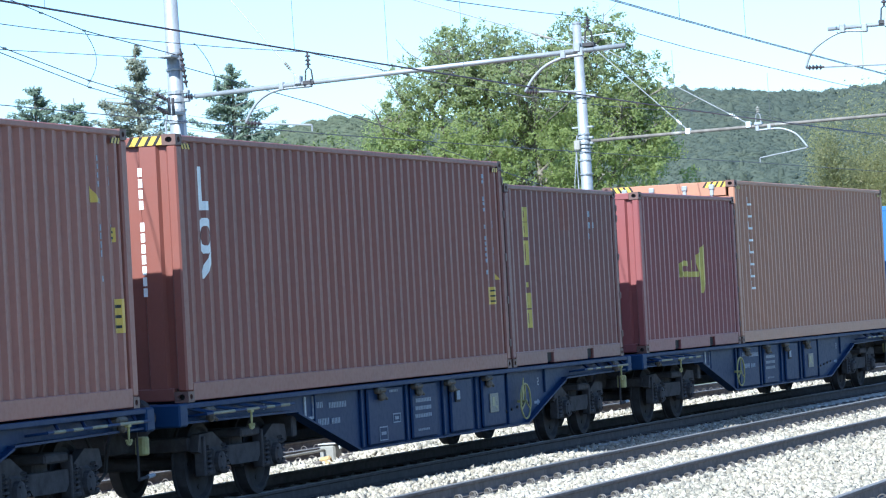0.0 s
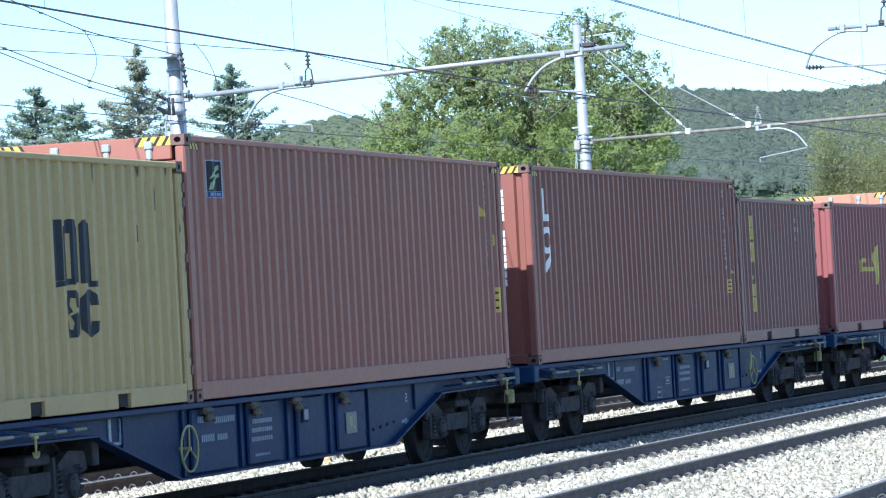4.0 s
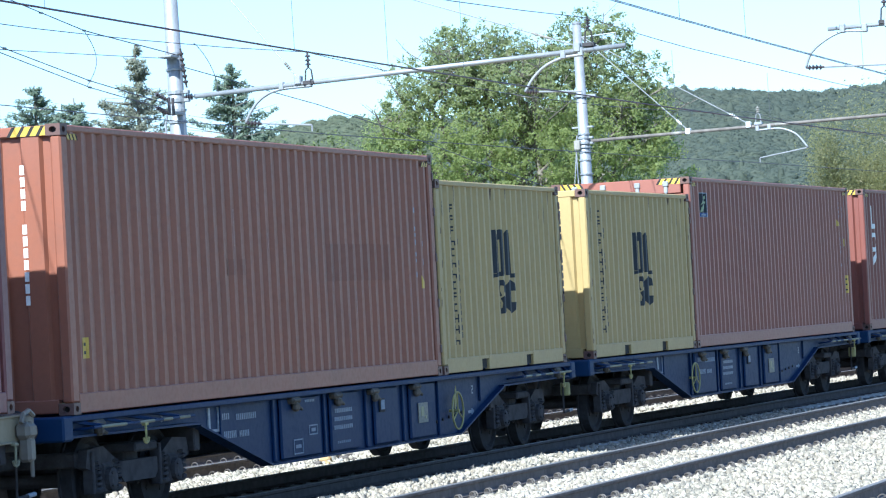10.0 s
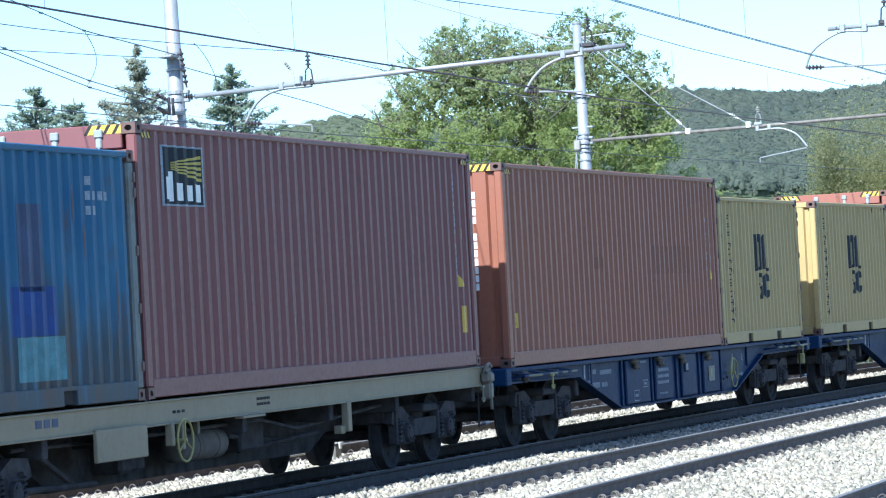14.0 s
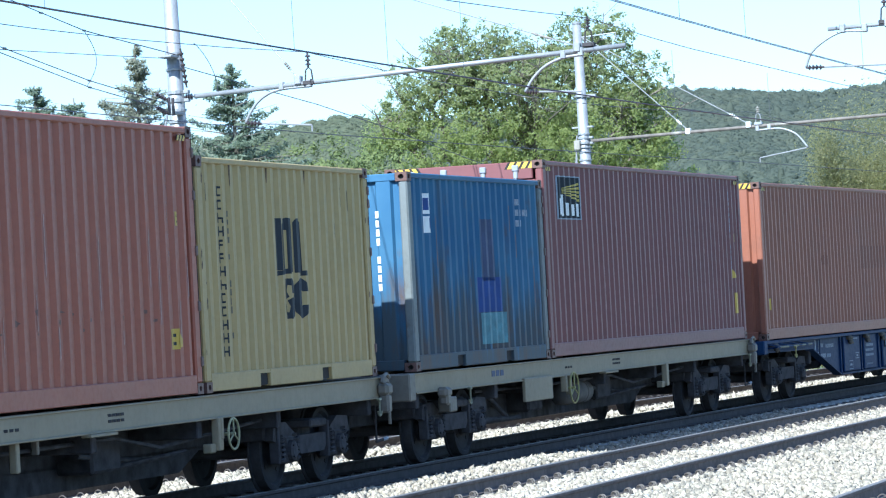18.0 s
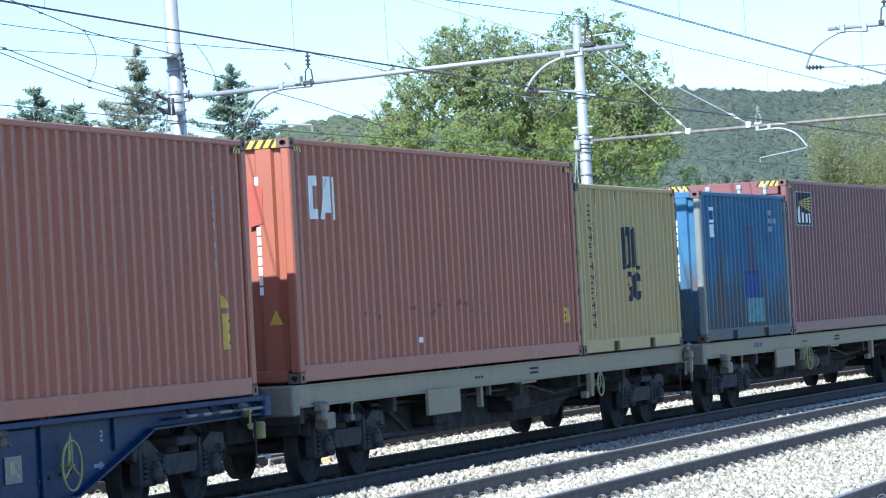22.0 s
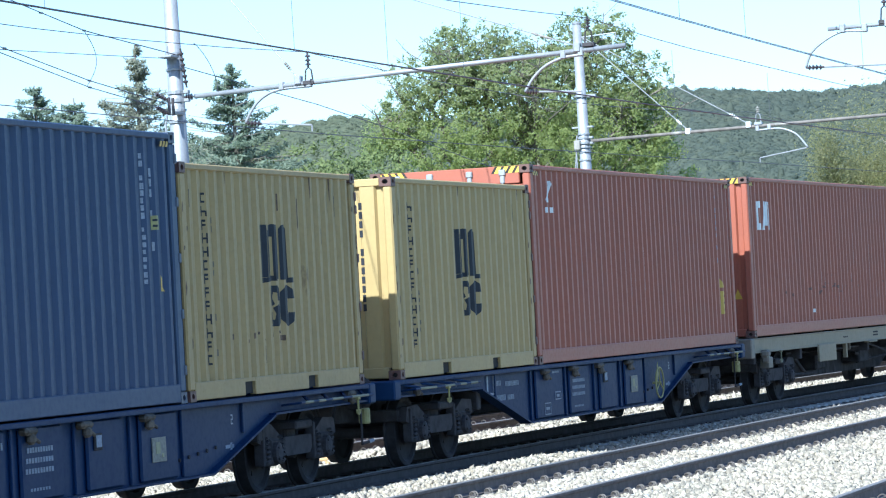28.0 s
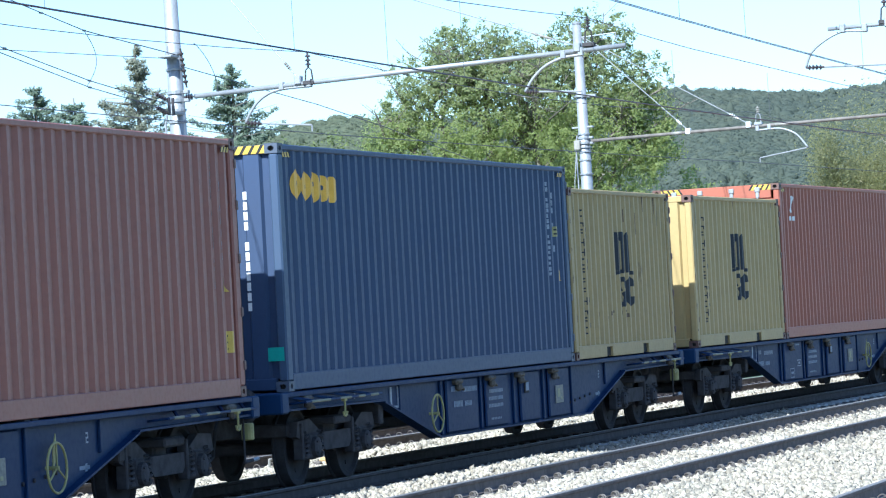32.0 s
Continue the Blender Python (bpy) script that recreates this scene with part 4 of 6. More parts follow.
def weed(u, y, z, n, tall, seed):
    """A tuft of thin dry blades in the ballast."""
    rng = random.Random(seed)
    s = Shell()
    for i in range(n):
        a, L, o = rng.uniform(0, 6.283), tall * rng.uniform(0.5, 1), rng.uniform(0.1, 0.7)
        p = Vector((rng.gauss(0, 0.03), rng.gauss(0, 0.03), -0.02))
        q = p + Vector((math.cos(a) * o, math.sin(a) * o, 1)) * L * 0.5
        r = q + Vector((math.cos(a) * o * 1.8, math.sin(a) * o * 1.8, 0.7)) * L * 0.5
        w = Vector((math.sin(a), -math.cos(a), 0)) * 0.004
        s.add([p - w, p + w, q + w, r, q - w], [(0, 1, 2, 4), (4, 2, 3)])
    ob = tagged(new("weed", s.mesh("weed", M_STRAW)), "small tuft of dry grass in the ballast", "weed", "weeds")
    ob.matrix_basis = Matrix.Translation(on_line(u, y, z))


M_STRAW = plain("dry_grass", (0.42, 0.40, 0.22), 0.8, 0, 0.3, 8.0)
weed(19.5, -4.15, -0.30, 22, 0.22, 1)
weed(10.9, -4.2, -0.30, 16, 0.14, 2)
weed(25.5, -2.5, -0.20, 14, 0.16, 3)

def rubble():
    """A pale point-rod box with its pull rod, an ochre block and dark lumps lying before the far track."""
    ob = thing("junction_box", "small pale grey trackside box standing in the ballast", "junction box", "", across(16.6) @ Matrix.Translation((0, 3.15, -0.14)))
    part("box", Shell().cbox(-0.16, 0.16, -0.13, 0.13, -0.09, 0.205, 0.03), M_ZINC2, ob)
    part("lid", Shell().cbox(-0.175, 0.175, -0.145, 0.145, 0.208, 0.228, 0.008), M_CONCRETE, ob)
    part("latch", Shell().cbox(-0.03, 0.07, -0.17, -0.145, 0.13, 0.235, 0.008), M_WHITE, ob)
    part("pull_rod", Shell().rod((-0.16, 0.05, 0.13), (-2.4, 0.10, 0.10), 0.022, n=7).rod((-2.4, 0.10, -0.09), (-2.4, 0.10, 0.10), 0.022, n=7), M_ZINC2, ob)
    rng = random.Random(12)
    for i in range(11):
        r = rng.uniform(0.05, 0.10)
        s = Shell().cbox(-r, r, -r * 0.8, r * 0.8, -0.03, r * 1.2, r * 0.35)
        s.v = [(x + rng.gauss(0, r * 0.12), y + rng.gauss(0, r * 0.12), z + rng.gauss(0, r * 0.10)) for x, y, z in s.v]
        lump = tagged(new("stone_block", s.mesh("stone_block", M_OCHRE if i in (4, 5) else M_RUSTY_LUMP if i % 3 else M_CONCRETE)), "broken stone block lying in the ballast", "stone", "stone blocks")
        yy = rng.uniform(2.75, 3.05)
        lump.matrix_basis = across(14.5 + 0.27 * i + rng.uniform(-0.12, 0.12)) @ Matrix.Translation((0, yy, bed_z(yy) + float(heap(15, yy)))) @ Matrix.Rotation(rng.uniform(0, 6), 4, "Z")


M_OCHRE = plain("ochre_sandstone", (0.40, 0.27, 0.12), 0.9, 0, 0.25, 9.0)
M_RUSTY_LUMP = plain("dark_stone", (0.10, 0.085, 0.075), 0.9, 0, 0.4, 9.0)
rubble()

# ---- containers ----
WIDE, L40, L20, HIGH, STD = 2.438, 12.192, 6.058, 2.896, 2.591
PITCH = 0.278


def corrugation(x0, x1, y_out, depth, pitch=PITCH, flat=0.075, slope=0.064):
    """The zigzag line (x, y) of a corrugated sheet between x0 and x1; y_out is the outer face, depth goes inward (signed)."""
    n = max(1, round((x1 - x0) / pitch))
    p = (x1 - x0) / n
    k = p / pitch
    out = [(x0, y_out + depth)]
    for i in range(n):
        a = x0 + i * p + (p - (flat + 2 * slope) * k) / 2
        out += [(a, y_out + depth), (a + slope * k, y_out), (a + (slope + flat) * k, y_out), (a + (2 * slope + flat) * k, y_out + depth)]
    out.append((x1, y_out + depth))
    return out


def sheet(prof, z0, z1, axis="x"):
    s = Shell()
    for a, b in prof:
        s.v += [(a, b, z0), (a, b, z1)] if axis == "x" else [(b, a, z0), (b, a, z1)]
    s.f = [(2 * i, 2 * i + 2, 2 * i + 3, 2 * i + 1) for i in range(len(prof) - 1)]
    s.m = [0] * len(s.f)
    return s


def decal(prof, polys, lift=-0.004, step=0.03):
    """Painted shapes lying on a corrugated side: polygons in (x, z), filled even-odd, wrapped over the ribs."""
    s = Shell()
    px = [p[0] for p in prof]
    py = [p[1] for p in prof]
    for poly in polys:
        lo, hi = min(p[0] for p in poly), max(p[0] for p in poly)
        cuts = sorted({lo, hi, *[x for x in px if lo < x < hi], *[p[0] for p in poly]})
        xs = []
        for a, b in zip(cuts, cuts[1:]):
            if b - a < 1e-5:
                continue
            k = max(1, math.ceil((b - a) / step))
            xs += [(a + (b - a) * i / k, a + (b - a) * (i + 1) / k) for i in range(k)]
        for a, b in xs:
            spans = []
            for x in (a + 1e-5, b - 1e-5):
                zs = []
                for (x0, z0), (x1, z1) in zip(poly, poly[1:] + poly[:1]):
                    if (x0 <= x) != (x1 <= x):
                        zs.append(z0 + (z1 - z0) * (x - x0) / (x1 - x0))
                spans.append(sorted(zs))
            if len(spans[0]) != len(spans[1]):
                zs = []
                for (x0, z0), (x1, z1) in zip(poly, poly[1:] + poly[:1]):
                    if (x0 <= (a + b) / 2) != (x1 <= (a + b) / 2):
                        zs.append(z0 + (z1 - z0) * ((a + b) / 2 - x0) / (x1 - x0))
                spans = [sorted(zs)] * 2
            ya, yb = float(np.interp(a, px, py)) + lift, float(np.interp(b, px, py)) + lift
            for j in range(0, len(spans[0]) - 1, 2):
                s.add([(a, ya, spans[0][j]), (b, yb, spans[1][j]), (b, yb, spans[1][j + 1]), (a, ya, spans[0][j + 1])], [(0, 1, 2, 3)])
    seen, to, keep = {}, [], []
    for p in s.v:
        key = tuple(round(c, 4) for c in p)
        if key not in seen:
            seen[key] = len(keep)
            keep.append(p)
        to.append(seen[key])
    s.v = keep
    s.f = [g for g in (tuple(dict.fromkeys(to[i] for i in f)) for f in s.f) if len(g) > 2]
    s.m = [0] * len(s.f)
    return s


def rect(x0, x1, z0, z1):
    return [(x0, z0), (x1, z0), (x1, z1), (x0, z1)]


def oval(cx, cz, rx, rz, n=20):
    return [(cx + rx * math.cos(2 * math.pi * i / n), cz + rz * math.sin(2 * math.pi * i / n)) for i in range(n)]


def rounded(cx, cz, rx, rz, n=20):
    """An oval with squarer shoulders."""
    c = [(math.cos(2 * math.pi * i / n), math.sin(2 * math.pi * i / n)) for i in range(n)]
    return [(cx + rx * math.copysign(abs(a) ** 0.55, a), cz + rz * math.copysign(abs(b) ** 0.55, b)) for a, b in c]


def arc_band(cx, cz, rx, rz, w, a0, a1, n=14):
    """A thick arc, as one polygon."""
    t = [radians(a0 + (a1 - a0) * i / n) for i in range(n + 1)]
    return [(cx + rx * math.cos(a), cz + rz * math.sin(a)) for a in t] + [(cx + (rx - w) * math.cos(a), cz + (rz - w) * math.sin(a)) for a in t[::-1]]


def casting(sx, sy, top, L, H):
    """A corner fitting with oval holes in its end and side faces."""
    s = Shell()
    x1, y1 = sx * L / 2, sy * WIDE / 2
    x0, y0 = x1 - sx * 0.178, y1 - sy * 0.162
    z0, z1 = (H - 0.118, H) if top else (0, 0.118)
    zc, n = (z0 + z1) / 2, 12
    # end face with hole
    def face(p, q, make, deep):
        c = (p + q) / 2
        ring, inner = [], []
        for i in range(n):
            t = 2 * math.pi * i / n
            ring.append((max(min(c + math.cos(t) * 9, max(p, q)), min(p, q)), max(min(zc + math.sin(t) * 9 * 0.7, z1), z0)))
            inner.append((c + math.cos(t) * 0.040, zc + math.sin(t) * 0.032))
        v = [make(a, b, 0) for a, b in ring] + [make(a, b, 0) for a, b in inner] + [make(a, b, deep) for a, b in inner]
        fs = [(i, (i + 1) % n, n + (i + 1) % n, n + i) for i in range(n)]
        fs += [(n + i, n + (i + 1) % n, 2 * n + (i + 1) % n, 2 * n + i) for i in range(n)]
        s.add(v, fs)
        s.add([make(a, b, deep) for a, b in inner], [tuple(range(n))], 1)
    face(y0, y1, lambda a, b, d: (x1 - sx * d, a, b), 0.05)
    face(x0, x1, lambda a, b, d: (a, y1 - sy * d, b), 0.05)
    v = [(x, y, z) for x in (x0, x1) for y in (y0, y1) for z in (z0, z1)]
    s.add(v, [(0, 1, 3, 2), (0, 4, 5, 1), (0, 2, 6, 4), (1, 5, 7, 3)])
    return s


def hazard(parent, poly_fn, n, name="hazard_strip"):
    s = Shell()
    for i in range(n):
        a, b = i / n, (i + 0.62) / n
        for m, p, q in ((0, a, b), (1, b, (i + 1) / n)):
            s.add(poly_fn(p, q), [(0, 1, 2, 3)], m)
    part(name, s, (M_YELLOW, M_BLACK), parent, "yellow and black hazard stripes")


SIDES = {}


def container(label, L, H, mat, door_end=False, hazards=True, pockets=False, roof_mat=None, post_mat=None, casting_mat=None):
    """An ISO box: corrugated walls, rails, posts, corner castings, roof, and at its rear a front wall or doors. Stands on z = 0."""
    ob = thing("shipping_container", label, "shipping container", "containers on the train")
    h, w = L / 2, WIDE / 2
    post_mat, casting_mat = post_mat or mat, casting_mat or M_CASTING
    zb, zt = 0.205, H - 0.075
    prof = corrugation(-h + 0.17, h - 0.17, -w + 0.012, 0.038, flat=0.072, slope=0.068)
    part("side_panel", sheet(prof, zb, zt), mat, ob)
    part("side_panel", sheet([(x, -y) for x, y in prof][::-1], zb, zt), mat, ob)
    for sy in (-1, 1):
        a, b = sorted((sy * w, sy * (w - 0.06)))
        part("top_rail", Shell().cbox(-h + 0.17, h - 0.17, a, b, zt - 0.005, H - 0.012, 0.012), mat, ob)
        a, b = sorted((sy * (w - 0.004), sy * (w - 0.08)))
        if pockets:
            cuts = [-h + 0.17, -1.10 - 0.17, -1.10 + 0.17, 1.10 - 0.17, 1.10 + 0.17, h - 0.17]
            for i in (0, 2, 4):
                part("bottom_rail", Shell().cbox(cuts[i], cuts[i + 1], a, b, 0.013, zb + 0.004, 0.008), mat, ob)
            for i in (1, 3):
                part("pocket_lip", Shell().box(cuts[i] - 0.004, cuts[i + 1] + 0.004, a + 0.004, b - 0.004, 0.165, zb + 0.003), mat, ob)
            for x in (-1.10, 1.10):
                part("fork_pocket", Shell().box(x - 0.17, x + 0.17, sy * (w - 0.3), sy * (w - 0.045), 0.03, 0.165), M_BLACK, ob)
        else:
            part("bottom_rail", Shell().cbox(-h + 0.17, h - 0.17, a, b, 0.013, zb + 0.004, 0.008), mat, ob)
        for sx in (-1, 1):
            xa, xb = sorted((sx * (h - 0.002), sx * (h - 0.175)))
            ya, yb = sorted((sy * (w - 0.002), sy * (w - 0.12)))
            part("corner_post", Shell().cbox(xa, xb, ya, yb, 0.118, H - 0.118, 0.02), post_mat, ob)
            for top in (False, True):
                part("corner_casting", casting(sx, sy, top, L, H), (casting_mat, M_BLACK), ob)
    for sx in (-1, 1):
        xa, xb = sorted((sx * (h - 0.012), sx * (h - 0.10)))
        part("end_header", Shell().cbox(xa, xb, -w + 0.162, w - 0.162, H - (0.27 if sx < 0 and door_end else 0.115), H - 0.012, 0.012), mat, ob)
        part("end_sill", Shell().cbox(xa, xb, -w + 0.162, w - 0.162, 0.02, 0.16, 0.012), mat, ob)
        if sx < 0 and door_end:
            for y0, y1 in ((-w + 0.125, -0.01), (0.01, w - 0.125)):
                d = part("door", Shell().cbox(-h + 0.03, -h + 0.075, y0, y1, 0.165, H - 0.28, 0.008), mat, ob)
                for f in (0.27, 0.73):
                    y = y0 + (y1 - y0) * f
                    part("lock_rod", Shell().rod((-h + 0.005, y, 0.1), (-h + 0.005, y, H - 0.06), 0.017, n=8), M_ZINC, d, "galvanised lock rod")
                    part("cam_keeper", Shell().cbox(-h - 0.02, -h + 0.03, y - 0.05, y + 0.05, H - 0.15, H - 0.06, 0.012).cbox(-h - 0.012, -h + 0.03, y - 0.035, y + 0.035, H - 0.26, H - 0.15, 0.012), M_ZINC, d, "galvanised cam keeper")
                for z in (0.45, 1.1, 1.75, 2.35):
                    yy = y0 if y0 < -0.5 else y1
                    part("hinge", Shell().cbox(-h + 0.012, -h + 0.045, yy - 0.06, yy + 0.06, z - 0.05, z + 0.05, 0.01), mat, d)
        else:
            pr = corrugation(-w + 0.12, w - 0.12, sx * (h - 0.02), -sx * 0.045, 0.44, 0.19, 0.028)
            part("front_wall" if sx < 0 else "end_wall", sheet(pr if sx > 0 else pr[::-1], 0.155, H - 0.11, "y"), mat, ob)
            if sx < 0:
                SIDES[ob.name, "end"] = pr
    if not door_end:
        part("door_seam", Shell().box(h - 0.022, h - 0.012, -w - 0.0015, -w + 0.05, 0.13, H - 0.13), M_BLACK, ob, "dark gap beside the front door")
        for z in (0.35, 0.95, 1.55, 2.15, H - 0.28):
            part("hinge", Shell().cbox(h - 0.05, h + 0.018, -w - 0.012, -w + 0.05, z - 0.055, z + 0.055, 0.01), casting_mat, ob)
        part("door_edge", Shell().cbox(h - 0.008, h + 0.03, -w + 0.012, -w + 0.08, 0.16, H - 0.15, 0.006), mat, ob)
    rp = corrugation(-h + 0.1, h - 0.1, H - 0.006, -0.018, 0.21, 0.06, 0.04)
    s = Shell()
    for x, z in rp:
        s.v += [(x, -w + 0.06, z), (x, w - 0.06, z)]
    s.f = [(2 * i, 2 * i + 2, 2 * i + 3, 2 * i + 1) for i in range(len(rp) - 1)]
    s.m = [0] * len(s.f)
    part("roof", s, roof_mat or mat, ob)
    part("floor", Shell().box(-h + 0.09, h - 0.09, -w + 0.09, w - 0.09, 0.13, 0.16), M_GRIME, ob)
    if hazards:
        for sy in (-1, 1):
            y0 = sy * (w - 0.165)
            z0, z1, x = H - 0.112, H - 0.016, -h + 0.009
            hazard(ob, lambda p, q: [(x, y0 - sy * (0.42 * p), z0), (x, y0 - sy * (0.42 * q), z0), (x, y0 - sy * (0.42 * q - 0.06), z1), (x, y0 - sy * (0.42 * p - 0.06), z1)], 4)
            if sy < 0:
                for sx in (-1, 1):
                    xx = sx * (h - 0.20)
                    hazard(ob, lambda p, q: [(xx - sx * 0.26 * p, -w + 0.008, H - 0.16), (xx - sx * 0.26 * q, -w + 0.008, H - 0.16),
                                             (xx - sx * (0.26 * q - 0.04), -w + 0.008, H - 0.10), (xx - sx * (0.26 * p - 0.04), -w + 0.008, H - 0.10)], 3)
    SIDES[ob.name] = prof
    return ob


def mark(ob, name, polys, mat, label="", lift=-0.004):
    """Painted shapes on the near side, x from the container's middle, z from its base."""
    return part(name, decal(SIDES[ob.name], polys, lift), mat, ob, label)


def marks(ob, name, polys, mat, label="", lift=-0.004):
    """Painted shapes, each a part of its own."""
    for p in polys:
        mark(ob, name, [p], mat, label, lift)


def end_marks(ob, name, y0, z_top, n, mat, h=0.09, w=0.045, gap=0.118, skip=(4,)):
    """A column of short bars on the rear wall, where a code stands."""
    pr = SIDES[ob.name, "end"]
    ys, xs = zip(*sorted((a, b) for a, b in pr))
    for i in range(n):
        if i in skip:
            continue
        z = z_top - i * gap
        x = min(float(np.interp(y0 - w / 2, ys, xs)), float(np.interp(y0 + w / 2, ys, xs))) - 0.004
        part(name, Shell().add([(x, y0 + w / 2, z - h), (x, y0 - w / 2, z - h), (x, y0 - w / 2, z), (x, y0 + w / 2, z)], [(0, 1, 2, 3)]), mat, ob)


def code_bars(ob, x, z, mat, rows=((0.5, 4), (0.72, 6)), step=0.16):
    """Rows of short bars near the rear corner of a side, where the code and the weights stand."""
    polys = []
    for j, (length, n) in enumerate(rows):
        for i in range(n):
            polys.append(rect(x + i * length / n, x + (i + 0.62) * length / n, z - j * step - 0.09, z - j * step))
    tagged(mark(ob, "code_stencil", polys, mat), kind="stuff")


def upright_bars(ob, x, z0, z1, mat, w=0.06, n=14, seed=0):
    rnd = random.Random(seed)
    polys, z = [], z1
    d = (z1 - z0) / n
    for i in range(n):
        if rnd.random() < 0.62:
            polys.append(rect(x, x + w * rnd.uniform(0.6, 1), z - d * rnd.uniform(0.55, 0.85), z))
        z -= d
    tagged(mark(ob, "stencil", polys, mat), kind="stuff")


def warning(ob, x, z, tri=True, box=True, dx=0.0, bz=-0.55, bw=0.30, bh=0.36):
    """Yellow triangle and yellow plate near a side's end."""
    if tri:
        mark(ob, "warning_triangle", [[(x - 0.02, z), (x + 0.17, z), (x - 0.02, z + 0.17)]], M_YELLOW, "yellow warning triangle")
    if box:
        mark(ob, "yellow_plate", [rect(x + dx, x + dx + bw, z + bz, z + bz + bh)], M_YELLOW, "yellow notice plate")
        marks(ob, "notice_bar", [rect(x + dx + 0.10, x + dx + bw - 0.10, z + bz + bh * f, z + bz + bh * (f + 0.09)) for f in (0.14, 0.44, 0.74)], M_INK, "", -0.006)


def plate(ob, x0, x1, z0, z1, mat):
    """A small yellow notice plate with two dark lines."""
    mark(ob, "yellow_plate", [rect(x0, x1, z0, z1)], mat, "yellow notice plate")
    w, h = x1 - x0, z1 - z0
    marks(ob, "notice_bar", [rect(x0 + 0.2 * w, x1 - 0.2 * w, z0 + f * h, z0 + (f + 0.16) * h) for f in (0.2, 0.6)], M_INK, "", -0.006)


def cream_box(label, mat, seed, scuffed=False):
    ob = container(label, L20, STD, mat, hazards=False, pockets=True, casting_mat=M_CASTING)
    c = 0.03
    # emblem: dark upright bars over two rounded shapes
    P = [rect(c - 0.47, c - 0.32, 1.33, 1.935), [(c - 0.28, 1.86), (c - 0.22, 1.92), (c - 0.10, 1.945), (c + 0.05, 1.93), (c + 0.12, 1.86), (c - 0.03, 1.80), (c - 0.22, 1.80)],
         rect(c - 0.30, c - 0.20, 1.33, 1.87), [(c - 0.10, 1.80), (c + 0.12, 1.86), (c + 0.12, 1.31), (c - 0.10, 1.31)],
         [(c + 0.155, 1.30), (c + 0.155, 1.89), (c + 0.20, 1.935), (c + 0.34, 1.945), (c + 0.42, 1.90), (c + 0.43, 1.30)],
         [(c - 0.50, 1.26), (c - 0.20, 1.29), (c - 0.20, 1.335), (c - 0.50, 1.32)], rect(c + 0.36, c + 0.53, 1.265, 1.325), rect(c - 0.20, c - 0.03, 1.29, 1.35)]
    P += [[(c + 0.04, 1.06), (c + 0.04, 1.17), (c - 0.04, 1.235), (c - 0.18, 1.235), (c - 0.28, 1.17), (c - 0.28, 1.06), (c - 0.20, 0.98), (c - 0.10, 1.02), (c - 0.14, 1.09), (c - 0.12, 1.16), (c - 0.06, 1.15), (c - 0.05, 1.06)],
          [(c - 0.28, 0.93), (c - 0.28, 0.82), (c - 0.20, 0.765), (c - 0.05, 0.765), (c + 0.05, 0.83), (c + 0.05, 0.94), (c - 0.03, 1.02), (c - 0.13, 0.98), (c - 0.09, 0.91), (c - 0.11, 0.84), (c - 0.17, 0.85), (c - 0.18, 0.93)],
          [(c + 0.53, 1.08), (c + 0.50, 1.18), (c + 0.40, 1.24), (c + 0.24, 1.235), (c + 0.13, 1.15), (c + 0.10, 1.0), (c + 0.13, 0.85), (c + 0.24, 0.765), (c + 0.40, 0.76), (c + 0.50, 0.82), (c + 0.53, 0.92),
           (c + 0.40, 0.92), (c + 0.36, 0.85), (c + 0.31, 0.88), (c + 0.30, 1.0), (c + 0.31, 1.12), (c + 0.36, 1.15), (c + 0.40, 1.08)]]
    marks(ob, "emblem_shape", P, M_INK)
    # a column of thirteen bars
    x = -2.31
    rnd = random.Random(seed)
    for i in range(13):
        zz = 2.27 - i * 0.148
        k = rnd.randrange(4)
        bars = [rect(x, x + 0.026, zz - 0.112, zz)]
        bars += [rect(x + 0.026, x + 0.070, zz - 0.025, zz)] if k in (0, 1) else []
        bars += [rect(x + 0.026, x + 0.070, zz - 0.070, zz - 0.048)] if k in (0, 2, 3) else []
        bars += [rect(x + 0.026, x + 0.070, zz - 0.112, zz - 0.090)] if k == 1 else []
        bars += [rect(x + 0.070, x + 0.090, zz - 0.112, zz - (0.0 if k == 3 else 0.05))] if k in (2, 3) else []
        mark(ob, "column_bar", bars, M_INK)
    upright_bars(ob, -2.02, 0.45, 2.0, M_INKFAINT, 0.03, 16, seed)
    marks(ob, "small_bar", [rect(1.72, 1.78, 1.72, 1.90), rect(1.72, 1.76, 1.55, 1.66)], M_INK)
    marks(ob, "scratch", [rect(-2.78 + 0.02, -2.75, 2.10, 2.30), rect(2.2, 2.22, 2.05, 2.30), rect(1.95, 1.97, 2.1, 2.35)], M_INK)
    rust_chips(ob, seed + 20, L20, STD, 13)
    end_marks(ob, "code_bar", -0.78, 2.28, 12, M_INK)
    if scuffed:
        marks(ob, "scuff", [rect(-1.5 + 0.21 * i, -1.46 + 0.21 * i + 0.02 * math.sin(i * 3.1), 0.64 + 0.05 * math.sin(i * 2.1), 0.685 + 0.05 * math.sin(i * 2.1 + 0.4)) for i in range(9)]
             + [rect(-0.45, -0.40, 0.35, 0.55), rect(0.0, 0.22, 0.60, 0.66), rect(0.18, 0.2, 2.1, 2.3), rect(0.8, 0.83, 1.9, 2.25)], M_CHIP)
    return ob


def crests(ob):
    """Middles of the outer ribs of the near side."""
    p = SIDES[ob.name]
    lo = min(y for x, y in p)
    xs = [x for x, y in p if abs(y - lo) < 1e-6]
    return [(a + b) / 2 for a, b in zip(xs[::2], xs[1::2])]


